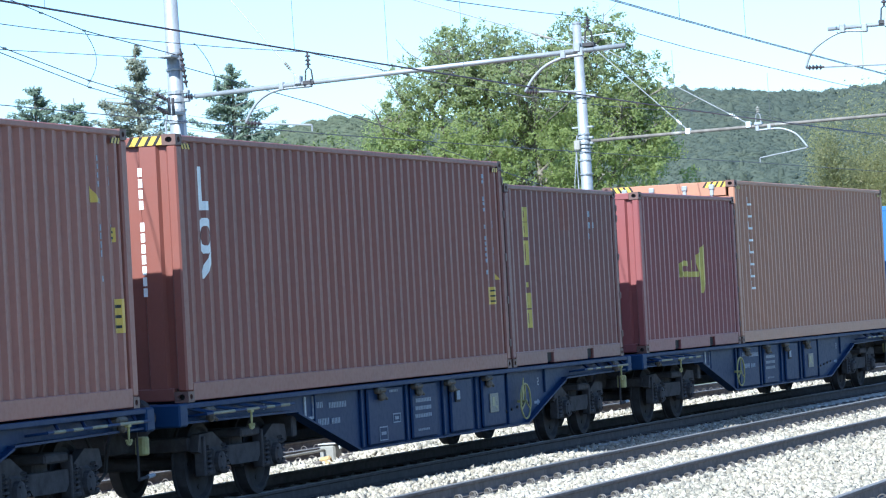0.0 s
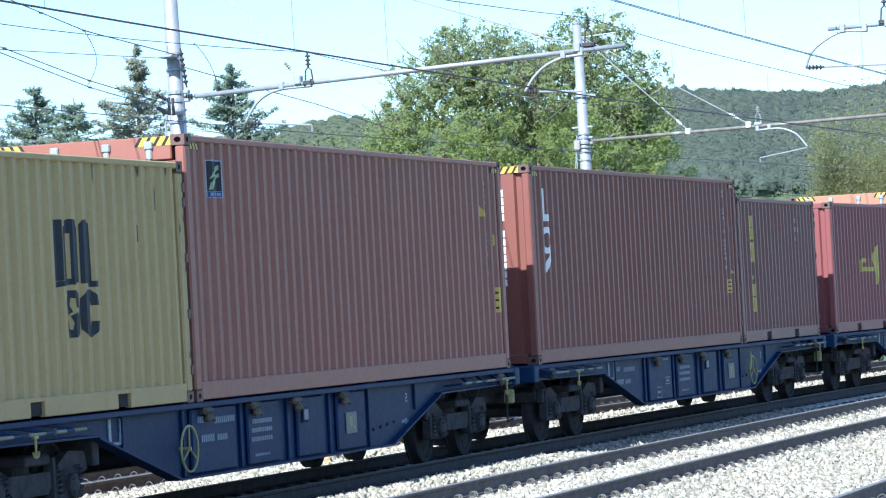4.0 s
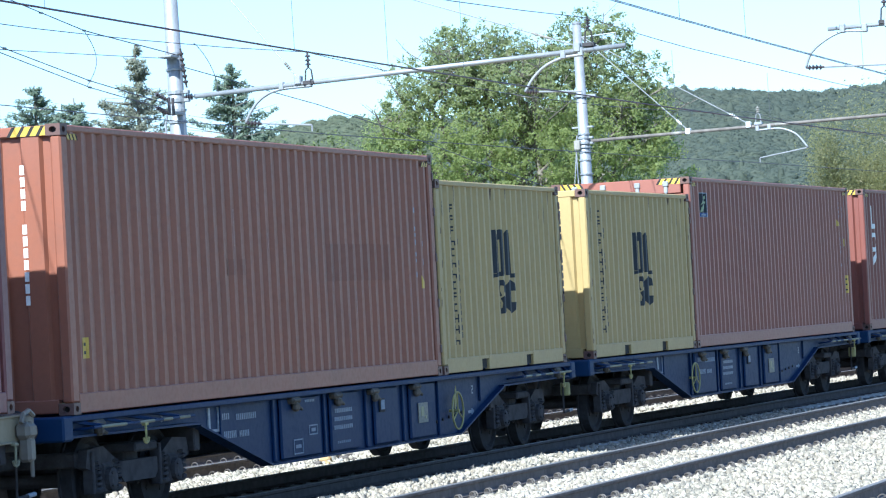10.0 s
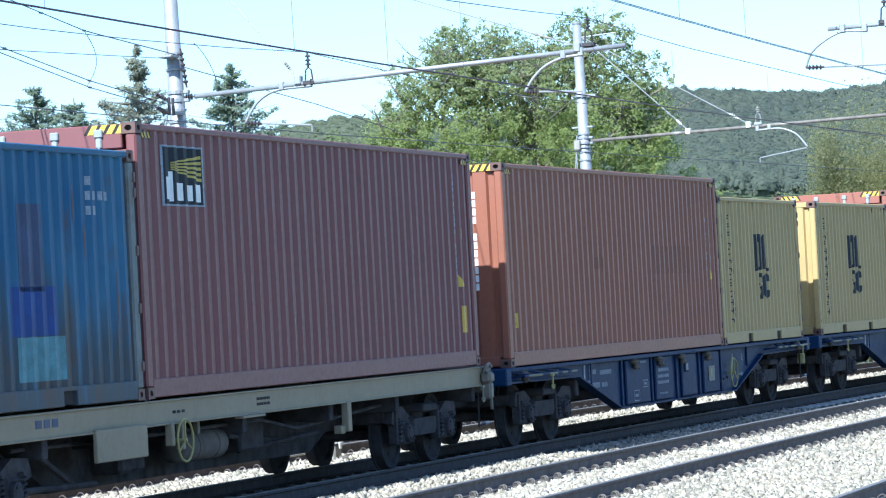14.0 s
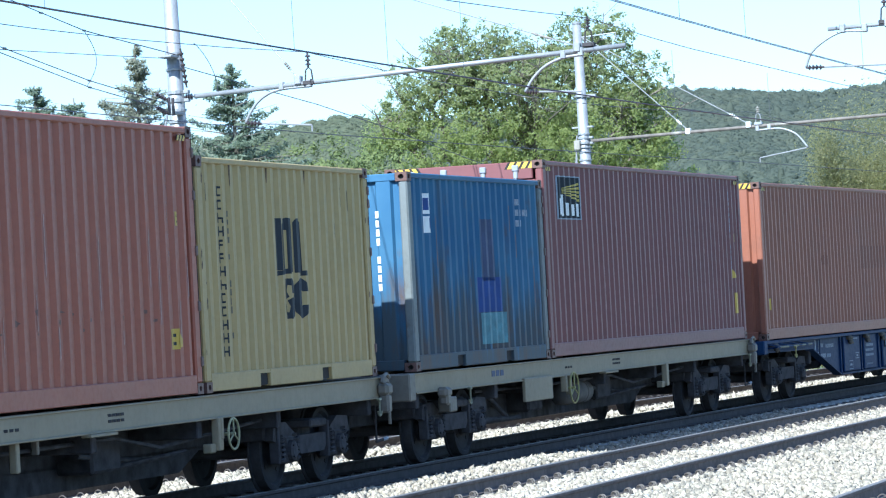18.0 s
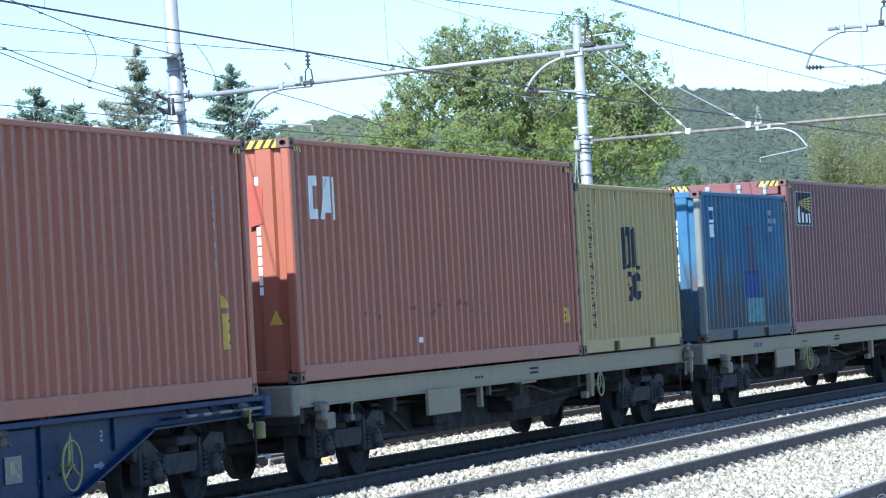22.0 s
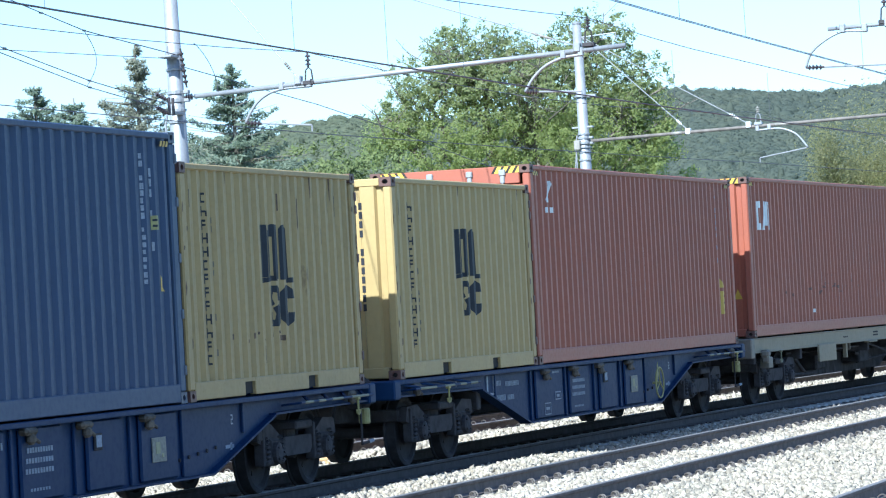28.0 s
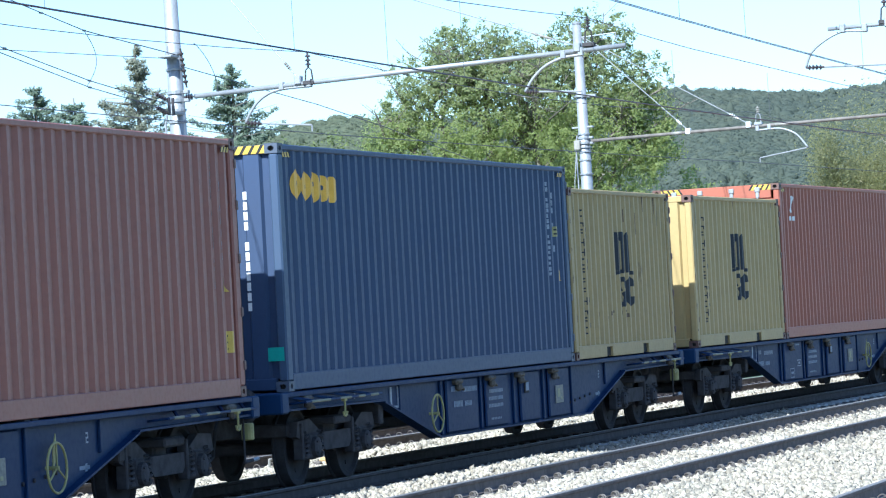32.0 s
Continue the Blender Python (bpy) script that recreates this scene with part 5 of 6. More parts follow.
def scrape_glints(ob, seed, n, x0, x1, z0, z1, mat, wide=0.03):
    """Thin scrapes and painted sun glints down the ribs, each a part."""
    rnd = random.Random(seed)
    c = [x for x in crests(ob) if x0 < x < x1]
    for x in rnd.sample(c, min(n, len(c))):
        a = rnd.uniform(z0, z1)
        L = rnd.uniform(0.15, 0.8)
        o = rnd.uniform(-0.02, 0.02)
        mark(ob, "scratch", [[(x + o, a), (x + o + wide, a + 0.04), (x + o + wide * 0.8, min(a + L, z1 + 0.3)), (x + o + 0.002, min(a + L * 0.9, z1 + 0.3))]], mat)


def rust_chips(ob, seed, L, H, n):
    """Rust-eaten spots along the near corner posts, the rails' lips and under the top rail, each a part."""
    rnd = random.Random(seed)
    y = -WIDE / 2 - 0.001
    for i in range(n):
        sx = -1 if rnd.random() < 0.6 else 1
        x, z = sx * (L / 2 - rnd.choice((0.03, 0.03, 0.15))), rnd.uniform(0.2, H - 0.25)
        w, h = rnd.uniform(0.010, 0.024), rnd.uniform(0.04, 0.16)
        x = min(max(x, -L / 2 + 0.045), L / 2 - 0.045)
        part("rust_chip", Shell().add([(x - w, y, z), (x + w * 0.4, y, z + h * 0.15), (x + w, y, z + h * 0.6), (x + w * 0.2, y, z + h), (x - w * 0.8, y, z + h * 0.7)], [(0, 1, 2, 3, 4)]), M_CHIP, ob)
    for i in range(n // 3):
        x = rnd.uniform(-L / 2 + 0.3, L / 2 - 0.3)
        h, w = rnd.uniform(0.08, 0.3), rnd.uniform(0.012, 0.028)
        mark(ob, "rust_run", [[(x - w, H - 0.08), (x + w, H - 0.08), (x + w * 0.3, H - 0.08 - h), (x - w * 0.3, H - 0.08 - h * 0.9)]], M_CHIP)


M_SWEEP = plain("pale_green_badge_paint", (0.30, 0.36, 0.20), 0.5, 0, 0.15)
# Pale rib scrapes, with sun glints put into the colour.
M_SCRAPEGLINT = plain("scrape_and_glint_paint", (0.36, 0.22, 0.19), 0.6, 0, 0.3, 20.0)
M_CHIP = plain("dark_rust", (0.125, 0.085, 0.055), 0.85, 0, 0.45, 16.0)

# ---- wagons ----
M_BROWN2 = paint("red_brown_paint_darker", (0.2114, 0.0747, 0.042), 0.6, 0.06, shift=(5, 5, 5), rough=0.52, spec=0.55)
M_TANK = plain("grimy_tank_paint", (0.105, 0.0918, 0.078), 0.8, 0, 0.35, 5.0)
M_SCARLET = paint("scarlet_repaint", (0.32, 0.065, 0.040), 0.4, 0.0)
M_DULL = plain("dull_yellow_paint", (0.29, 0.285, 0.16), 0.6, 0, 0.25)
M_BAND = plain("faded_band_paint", (0.185, 0.185, 0.12), 0.6, 0, 0.25)
M_INKFAINT = plain("worn_dark_paint", (0.14, 0.12, 0.085), 0.6, 0, 0.3)
M_RUSTY = plain("dark_rusty_steel", (0.085, 0.072, 0.055), 0.85, 0.0, 0.6, 9.0)

def digit_two(s, x, z, h, y):
    w, t = h * 0.6, h * 0.16
    for r in ((x, x + w, z + h - t, z + h), (x + w - t, x + w, z + h / 2, z + h - t), (x, x + w, z + h / 2 - t / 2, z + h / 2 + t / 2),
              (x, x + t, z + t, z + h / 2 - t / 2), (x, x + w, z, z + t)):
        s.box(r[0], r[1], y - 0.004, y, r[2], r[3])


def wheelset():
    """Two spoked-less monobloc wheels and their axle, about the y axis."""
    s = Shell()
    for sy in (-1, 1):
        prof = [(-0.07, 0.30), (-0.065, 0.44), (-0.06, 0.455), (0.055, 0.46), (0.06, 0.488), (0.085, 0.488), (0.09, 0.40), (0.05, 0.37), (0.04, 0.18), (0.09, 0.12), (0.10, 0.09)]
        prof = [(-0.10, 0.09), (-0.09, 0.12), (-0.03, 0.18), (-0.03, 0.37), (-0.07, 0.40)] + prof[1:]
        s.lathe((0, sy * 0.78, 0), (0, -sy, 0), prof, 28)
        for i in range(4):
            a = math.pi / 2 * i
            s.rod((0.27 * math.cos(a), sy * 0.82, 0.27 * math.sin(a)), (0.27 * math.cos(a), sy * 0.79, 0.27 * math.sin(a)), 0.03, n=6)
    s.rod((0, -1.02, 0), (0, 1.02, 0), 0.075, n=14)
    return s.mesh("wheelset", M_WHEEL, smooth=False)


def bogie_frame():
    side = Shell()
    side.slab([(-1.42, 0.60), (-1.35, 0.78), (-0.95, 0.80), (-0.55, 0.62), (0.55, 0.62), (0.95, 0.80), (1.35, 0.78), (1.42, 0.60), (1.25, 0.56), (0.62, 0.56), (0.42, 0.40), (-0.42, 0.40), (-0.62, 0.56), (-1.25, 0.56)], -0.05, 0.05)
    s = Shell()
    s.cbox(-0.18, 0.18, -0.95, 0.95, 0.42, 0.74, 0.03)
    end = Shell().cbox(-0.05, 0.05, -0.93, 0.93, 0.60, 0.76, 0.02)
    s.cbox(-0.3, 0.3, -1.12, 1.12, 0.70, 0.80, 0.02)
    return s.mesh("bogie", M_GRIME), side.mesh("side_frame", M_GRIME), end.mesh("end_beam", M_GRIME)


def axle_box():
    s = Shell()
    s.cbox(-0.15, 0.15, -0.06, 0.08, -0.15, 0.17, 0.03)
    s.cbox(-0.36, 0.36, -0.05, 0.06, -0.14, -0.07, 0.02)
    s.lathe((0, -0.13, 0), (0, 1, 0), [(0, 0.08), (0.02, 0.12), (0.10, 0.125)], 16)
    for k in range(4):
        a = math.pi / 4 + math.pi / 2 * k
        s.rod((0.09 * math.cos(a), -0.14, 0.09 * math.sin(a)), (0.09 * math.cos(a), -0.10, 0.09 * math.sin(a)), 0.016, n=6)
    s.cbox(-0.40, -0.34, -0.06, 0.06, -0.14, 0.30, 0.01)
    return s.mesh("axle_box", M_GRIME)


def coil():
    s = Shell()
    s.path([(0.075 * math.cos(0.7 * i), 0.075 * math.sin(0.7 * i), -0.07 + 0.0062 * i) for i in range(52)], 0.017, 5)
    s.rod((0, 0, -0.08), (0, 0, 0.26), 0.045, n=8)
    return s.mesh("coil_spring", M_GRIME)


WHEELSET, AXLEBOX, COIL = wheelset(), axle_box(), coil()
BOGIE, SIDE_FRAME, END_BEAM = bogie_frame()
BUFFER = Shell().lathe((0, 0, 0), (1, 0, 0), [(0, 0.14), (0.02, 0.14), (0.03, 0.10), (0.32, 0.10), (0.34, 0.075), (0.50, 0.075), (0.52, 0.20), (0.545, 0.225), (0.56, 0.22), (0.575, 0.12)], 20).mesh("buffer", M_GRIME)
ROLLING = []


def running_gear(ob, span):
    for x in (-span, span):
        b = part("bogie", BOGIE, None, ob, "grimy two-axle bogie frame", at=pose(x, 0, 0))
        for k in (-1, 1):
            part("side_frame", SIDE_FRAME, None, b, at=pose(0, k * 0.98, 0))
            part("end_beam", END_BEAM, None, b, at=pose(k * 1.38, 0, 0))
        for dx in (-0.9, 0.9):
            w = part("wheelset", WHEELSET, None, b, "worn steel wheelset", at=pose(dx, 0, 0.46))
            ROLLING.append((w, dx))
            for sy in (-1, 1):
                r = 0 if sy < 0 else 180
                part("axle_box", AXLEBOX, None, b, at=pose(dx, sy * 1.0, 0.46, 0, 0, r))
                for e in (-0.26, 0.26):
                    part("coil_spring", COIL, None, b, at=pose(dx + e, sy * 1.0, 0.40, 0, 0, r))
        for dx in (-0.42, 0.42):
            for y in (-0.85, 0.70):
                part("brake_shoe", Shell().cbox(dx - 0.05, dx + 0.05, y, y + 0.15, 0.34, 0.62, 0.02), M_GRIME, b)


def wagon_ends(ob, beam_mat, half, z0, z1):
    for sx in (-1, 1):
        xa, xb = sorted((sx * (half - 0.38), sx * (half - 0.62)))
        part("headstock", Shell().cbox(xa, xb, -1.25, 1.25, z0, z1, 0.02), beam_mat, ob)
        for sy in (-1, 1):
            part("buffer", BUFFER, None, ob, at=pose(sx * (half - 0.575), sy * 0.875, 1.02, 0, 0, 0 if sx > 0 else 180))
        s = Shell().cbox(sx * (half - 0.2) - 0.2, sx * (half - 0.2) + 0.2, -0.05, 0.05, 0.95, 1.08, 0.03)
        s.ring((sx * (half - 0.05), 0, 0.98), (0, 1, 0), 0.10, 0.03, 16, 6)
        part("draw_hook", s, M_GRIME, ob)
        s = Shell().path([(sx * (half - 0.4), -0.45, 0.90), (sx * (half - 0.25), -0.45, 0.75), (sx * (half - 0.18), -0.44, 0.45), (sx * (half - 0.05), -0.42, 0.38)], 0.022, 6)
        part("brake_hose", s, M_BLACK, ob)
        # uncoupling rod low across the end
        if sx > 0:
            part("uncoupling_rod", Shell().rod((half - 0.42, -1.05, 0.40), (half - 0.42, -1.05, 0.95), 0.014).rod((half - 0.42, -1.05, 0.40), (half - 0.05, -1.05, 0.42), 0.02), M_GRIME, ob)
            part("rod_grip", Shell().rod((half - 0.16, -1.05, 0.414), (half + 0.02, -1.05, 0.424), 0.024), M_PALE, ob, "pale rod grip")


def handwheel(ob, x, z, r, y=-1.27, mat=None):
    mat = mat or M_YELLOW2
    s = Shell().ring((x, y, z), (0, 1, 0), r, 0.0135, 28, 7)
    part("handwheel", s, mat, ob, "faded yellow brake handwheel")
    for a in (90, 210, 330):
        part("spoke", Shell().rod((x, y, z), (x + r * math.cos(radians(a)), y, z + r * math.sin(radians(a))), 0.0105, n=6), mat, ob)
    part("hub", Shell().rod((x, y - 0.02, z), (x, y + 0.12, z), 0.02, n=10), mat, ob)


def side_lever(ob, x, z_top, y=-1.36, mat=None, z_bot=None):
    """A yellow T-handle hanging below the side rail."""
    z_bot = z_top - 0.2 if z_bot is None else z_bot
    s = Shell().rod((x, y, z_top), (x, y, z_bot + 0.02), 0.0145, 0.012, 8)
    s.path([(x - 0.07, y, z_bot + 0.055), (x - 0.05, y, z_bot + 0.015), (x, y, z_bot), (x + 0.05, y, z_bot + 0.015), (x + 0.07, y, z_bot + 0.055)], 0.013, 6)
    s.cbox(x - 0.045, x + 0.045, y - 0.02, y + 0.03, z_top - 0.02, z_top + 0.012, 0.008)
    part("lever", s, mat or M_YELLOW2, ob, "faded yellow shunting lever")


def stencils(ob, y, items, mat=None):
    s = Shell()
    for x0, x1, z0, z1 in items:
        s.box(x0, x1, y - 0.004, y, z0, z1)
    tagged(part("stencil", s, mat or M_FAINT, ob, "pale stencilled bars"), kind="stuff")


def bar_row(x0, x1, z0, z1, n, fill=0.62):
    d = (x1 - x0) / n
    return [(x0 + i * d, x0 + (i + fill) * d, z0, z1) for i in range(n)]


def blue_wagon(flip):
    """A blue container flat with deep bellied side beams; flip puts the handwheel at its rear."""
    ob = thing("flat_wagon", "blue bogie container flat wagon with bellied side beams", "freight wagon", "wagons of the train")
    k = -1 if flip else 1
    belly = [(-9.45, 1.105), (-9.45, 0.94), (-6.05, 0.94), (-5.75, 0.90), (-3.55, 0.35), (3.75, 0.35), (5.85, 0.90), (6.1, 0.94), (9.45, 0.94), (9.45, 1.105)]
    for sy in (-1, 1):
        a, b = sorted((sy * 1.10, sy * 1.13))
        part("side_beam", Shell().slab(belly, a, b), M_WAGON, ob)
        a, b = sorted((sy * 1.02, sy * 1.24))
        part("top_flange", Shell().cbox(-9.45, 9.45, a, b, 1.088, 1.146, 0.008), M_WAGON, ob)
        s = Shell()
        for p, q in (((-5.75, 0.90), (-3.55, 0.35)), ((-3.55, 0.35), (3.75, 0.35)), ((3.75, 0.35), (5.85, 0.90)), ((-9.45, 0.94), (-5.75, 0.92)), ((5.85, 0.92), (9.45, 0.94))):
            (x0, z0), (x1, z1) = p, q
            v = [(x, y, z + dz) for x, z in (p, q) for y in (sy * 1.05, sy * 1.215) for dz in (-0.012, 0.012)]
            s.add(v, [(0, 1, 3, 2), (4, 6, 7, 5), (0, 4, 5, 1), (2, 3, 7, 6), (0, 2, 6, 4), (1, 5, 7, 3)])
        part("bottom_flange", s, M_WAGON, ob)
    for x0, x1 in ((-3.12, -1.75), (-1.38, -0.35), (0.28, 1.22), (1.72, 2.78)):
        part("web_panel", Shell().cbox(x0, x1, -1.175, -1.128, 0.375, 1.086, 0.022), M_WAGON, ob)
    for x in (-3.32, -1.56, 0.0, 1.48, 2.98, 4.9, -5.0):
        lo = 0.37 if abs(x) < 3.5 else 0.75
        part("stiffener", Shell().cbox(x - 0.03, x + 0.03, -1.165, -1.128, lo, 1.085, 0.008), M_WAGON, ob)
    part("centre_sill", Shell().cbox(-9.4, 9.4, -0.32, 0.32, 0.62, 1.02, 0.02), M_GRIME, ob)
    for x in (-5.6, -2.4, 0.2, 2.4, 5.6):
        part("cross_member", Shell().cbox(x - 0.08, x + 0.08, -1.1, 1.1, 0.62, 1.06, 0.015), M_GRIME, ob)
    for x in (-2.75, -1.25, 0.15, 1.85, -8.6, 8.6):
        s = Shell()
        s.cbox(x - 0.14, x + 0.14, -1.26, -1.14, 1.01, 1.09, 0.03)
        s.cbox(x - 0.04, x + 0.07, -1.27, -1.18, 0.92, 1.03, 0.03)
        s.rod((x + 0.05, -1.24, 0.98), (x + 0.17, -1.24, 0.94), 0.02)
        part("spigot_bracket", s, M_RUSTY, ob, "rusty folding spigot bracket")
    for x in (2.95, 3.15):
        part("spigot", Shell().cbox(x - 0.07, x + 0.07, -1.20, -1.05, 1.14, 1.165, 0.008), M_GRIME, ob)
    # shelf with hand rail above each bogie
    for sx in (-1, 1):
        a, b = sorted((sx * 6.3, sx * 9.05))
        part("side_rail", Shell().rod((a, -1.36, 1.02), (b, -1.36, 1.02), 0.016).rod((a, -1.36, 1.02), (a, -1.12, 1.0), 0.014).rod((b, -1.36, 1.02), (b, -1.12, 1.0), 0.014), M_WAGON, ob)
        for p, q in ((6.45, 6.75), (6.95, 7.2), (7.45, 7.85), (8.2, 8.85)):
            part("rail_band", Shell().rod((sx * p, -1.36, 1.02), (sx * q, -1.36, 1.02), 0.0175), M_BAND, ob, "faded yellow-white band")
        for p in (6.6, 7.3, 8.0, 8.7):
            part("shelf_brace", Shell().rod((sx * p, -1.36, 1.02), (sx * (p + 0.45), -1.13, 1.10), 0.02, n=5), M_WAGON, ob)
        side_lever(ob, sx * 7.68 if sx < 0 else 8.45, 1.0)
        part("deck_plate", Shell().box(min(sx * 6.1, sx * 9.2), max(sx * 6.1, sx * 9.2), -1.1, 1.1, 0.98, 1.0), M_GRIME, ob)
    wagon_ends(ob, M_WAGON2, 9.9, 0.90, 1.15)
    part("lamp_holder", Shell().lathe((9.65, -1.04, 0.645), (0, 0, 1), [(0, 0.06), (0.015, 0.075), (0.18, 0.075), (0.195, 0.06)], 14), M_YELLOW2, ob, "yellow lamp holder")
    running_gear(ob, 7.1)
    x = 3.45 * k
    handwheel(ob, x, 0.67, 0.245)
    if not flip:
        part("wheel_bracket", Shell().slab([(x + 0.02, 0.62), (x + 0.14, 0.80), (x + 0.12, 1.0), (x + 0.04, 0.84)], -1.22, -1.21), M_YELLOW2, ob, "yellow handwheel bracket")
    t = -4.97 if not flip else -2.95
    y = -1.134 if not flip else -1.179
    stencils(ob, y, bar_row(t, t + 0.30, 0.92, 0.99, 5) + bar_row(t + 0.5, t + 1.15, 0.90, 0.97, 11) + bar_row(t + 0.1, t + 0.5, 0.71, 0.79, 7) + bar_row(t + 0.58, t + 0.9, 0.71, 0.78, 6))
    stencils(ob, -1.179, bar_row(-1.25, -0.6, 0.84, 0.89, 10, 0.7) + bar_row(-1.28, -0.6, 0.74, 0.79, 10, 0.7) + bar_row(-1.3, -0.6, 0.64, 0.69, 10, 0.7) + bar_row(-1.2, -0.7, 0.47, 0.50, 7))
    if not flip:
        stencils(ob, -1.179, [(-2.75, -2.43, 0.58, 0.595), (-2.75, -2.43, 0.42, 0.435), (-2.75, -2.735, 0.42, 0.6), (-2.445, -2.43, 0.42, 0.6), (-2.68, -2.5, 0.49, 0.53),
                              (-2.2, -1.9, 0.725, 0.74), (-2.2, -1.9, 0.62, 0.635), (-2.2, -2.185, 0.62, 0.74), (-1.915, -1.9, 0.62, 0.74), (-2.12, -1.98, 0.66, 0.70)] + bar_row(-2.3, -1.95, 1.01, 1.04, 6))
    part("label_plate", Shell().cbox(2.0, 2.40, -1.190, -1.179, 0.57, 0.83, 0.004), M_PLATE, ob, "pale notice plate")
    part("plate_mark", Shell().box(2.10, 2.22, -1.194, -1.1905, 0.66, 0.78).box(2.26, 2.32, -1.194, -1.1905, 0.62, 0.66), M_DULL, ob)
    part("label_holder", Shell().cbox(0.42, 0.62, -1.20, -1.179, 0.78, 0.95, 0.006), M_GRIME, ob)
    stencils(ob, -1.2005, [(0.45, 0.59, 0.81, 0.93)])
    # ladder-like holder at the belly's shoulder
    s = Shell()
    for a, b, c, d in ((-5.35, -5.29, 0.80, 1.07), (-5.05, -4.99, 0.80, 1.07), (-5.35, -4.99, 0.80, 0.83)):
        s.box(a, b, -1.145, -1.131, c, d)
    part("card_holder", s, M_PALE, ob)
    for x, z, h in ((4.55, 0.86, 0.11), (-6.7, 0.98, 0.07)):
        s = Shell()
        digit_two(s, x, z, h, -1.131)
        part("numeral", s, M_PALE, ob, "white painted figure")
    stencils(ob, -1.131, [(4.35, 4.62, 0.60, 0.64), (4.50, 4.56, 0.58, 0.66)])
    for i in range(5):
        x = 2.9 + 0.28 * i
        part("bolt", Shell().rod((x, -1.15, 0.55 + 0.02 * i), (x, -1.12, 0.55 + 0.02 * i), 0.022, n=6), M_GRIME, ob)
    return ob


def air_tank(ob):
    s = Shell().lathe((-1.35, -0.80, 0.66), (1, 0, 0), [(0, 0.05), (0.02, 0.13), (0.06, 0.17), (1.28, 0.17), (1.33, 0.13), (1.35, 0.05)], 22)
    for x in (-0.95, -0.35):
        s.ring((x, -0.8, 0.66), (1, 0, 0), 0.172, 0.012, 22, 5)
    part("air_tank", s, M_TANK, ob, "grimy grey brake air tank", smooth=True)


def grey_wagon(wheel_x, wheel_r, wheel_z, tank, back=0.0):
    """A pale grey container flat with straight side beams and its gear hung below."""
    ob = thing("flat_wagon", "pale grey bogie container flat wagon with straight side beams", "freight wagon", "wagons of the train")
    for sy in (-1, 1):
        a, b = sorted((sy * 1.16, sy * 1.19))
        beam = [(-9.55, 1.205), (-9.55, 1.0), (-9.2, 0.955), (9.2, 0.955), (9.55, 1.0), (9.55, 1.205)]
        part("side_beam", Shell().slab(beam, a, b), M_GREY, ob)
        a, b = sorted((sy * 1.08, sy * 1.215))
        part("top_flange", Shell().cbox(-9.55, 9.55, a, b, 1.192, 1.214, 0.006), M_GREY, ob)
        part("bottom_flange", Shell().cbox(-9.2, 9.2, a, b, 0.945, 0.967, 0.006), M_GREY, ob)
    part("centre_sill", Shell().cbox(-9.4, 9.4, -0.35, 0.35, 0.55, 1.1, 0.02), M_GRIME, ob)
    part("truss", Shell().slab([(-4.3, 0.6), (-3.7, 0.33), (4.4, 0.33), (5.2, 0.6)], -0.35, 0.35).slab([(-4.4, 0.95), (-3.8, 0.50), (4.6, 0.50), (5.4, 0.95)], 0.9, 1.0).rod((-5.6, -0.9, 0.92), (-4.4, -0.9, 0.45), 0.035).rod((-5.6, -0.9, 0.45), (-3.8, -0.9, 0.42), 0.035), M_GRIME, ob)
    for x in (-9.0, -5.6, -3.0, 0.0, 3.0, 5.6, 9.0):
        part("cross_member", Shell().cbox(x - 0.07, x + 0.07, -1.15, 1.15, 0.75, 1.14, 0.012), M_GRIME, ob)
    part("side_panel_box", Shell().cbox(-4.52, -3.16, -1.245, -1.195, 0.65, 0.985, 0.01), M_GREY, ob, "flat pale grey plate hung from the beam")
    part("bracket_post", Shell().cbox(3.36, 3.50, -1.24, -1.15, 0.60, 0.96, 0.01).cbox(3.2, 3.36, -1.2, -1.1, 0.58, 0.68, 0.01), M_GREY, ob)
    part("hanger", Shell().cbox(-1.96, -1.87, -1.16, -1.08, 0.66, 0.95, 0.01), M_GREY, ob)
    part("hanger", Shell().cbox(-1.20, -1.14, -1.05, -0.98, 0.80, 0.95, 0.01), M_GREYD, ob)
    part("brake_pipe", Shell().path([(-6.0, -0.95, 0.86), (-2.0, -0.95, 0.84), (1.0, -0.95, 0.86), (2.3, -0.95, 0.70), (5.8, -0.95, 0.86)], 0.022, 6), M_GRIME, ob, "thin grimy brake pipe")
    part("bracket_plate", Shell().cbox(-0.30, 0.42, -1.25, -1.14, 0.915, 0.945, 0.006), M_GREY, ob)
    if tank:
        air_tank(ob)
        stencils(ob, -1.192, bar_row(-5.9, -5.3, 1.06, 1.14, 3, 0.7), M_PATCHDARK)
    part("brake_rigging", Shell().rod((0.6, -0.7, 0.7), (2.6, -0.7, 0.55), 0.03).rod((1.2, -0.6, 0.5), (3.2, -0.9, 0.62), 0.025).cbox(0.9, 1.7, -0.75, -0.3, 0.5, 0.85, 0.03), M_GRIME, ob)
    part("distributor", Shell().cbox(-2.6, -1.9, -0.7, -0.2, 0.45, 0.9, 0.04), M_GRIME, ob)
    handwheel(ob, wheel_x, wheel_z, wheel_r, -1.30, M_YELLOW2 if tank else M_DULL)
    part("wheel_bracket", Shell().cbox(wheel_x - 0.24, wheel_x - 0.16, -1.25, -1.16, 0.72, 0.96, 0.01), M_GREY, ob)
    wagon_ends(ob, M_GREYD, 9.95, 0.86, 1.22)
    for sx, x in ((-1, -8.66 + back), (1, 9.32)):
        s = Shell()
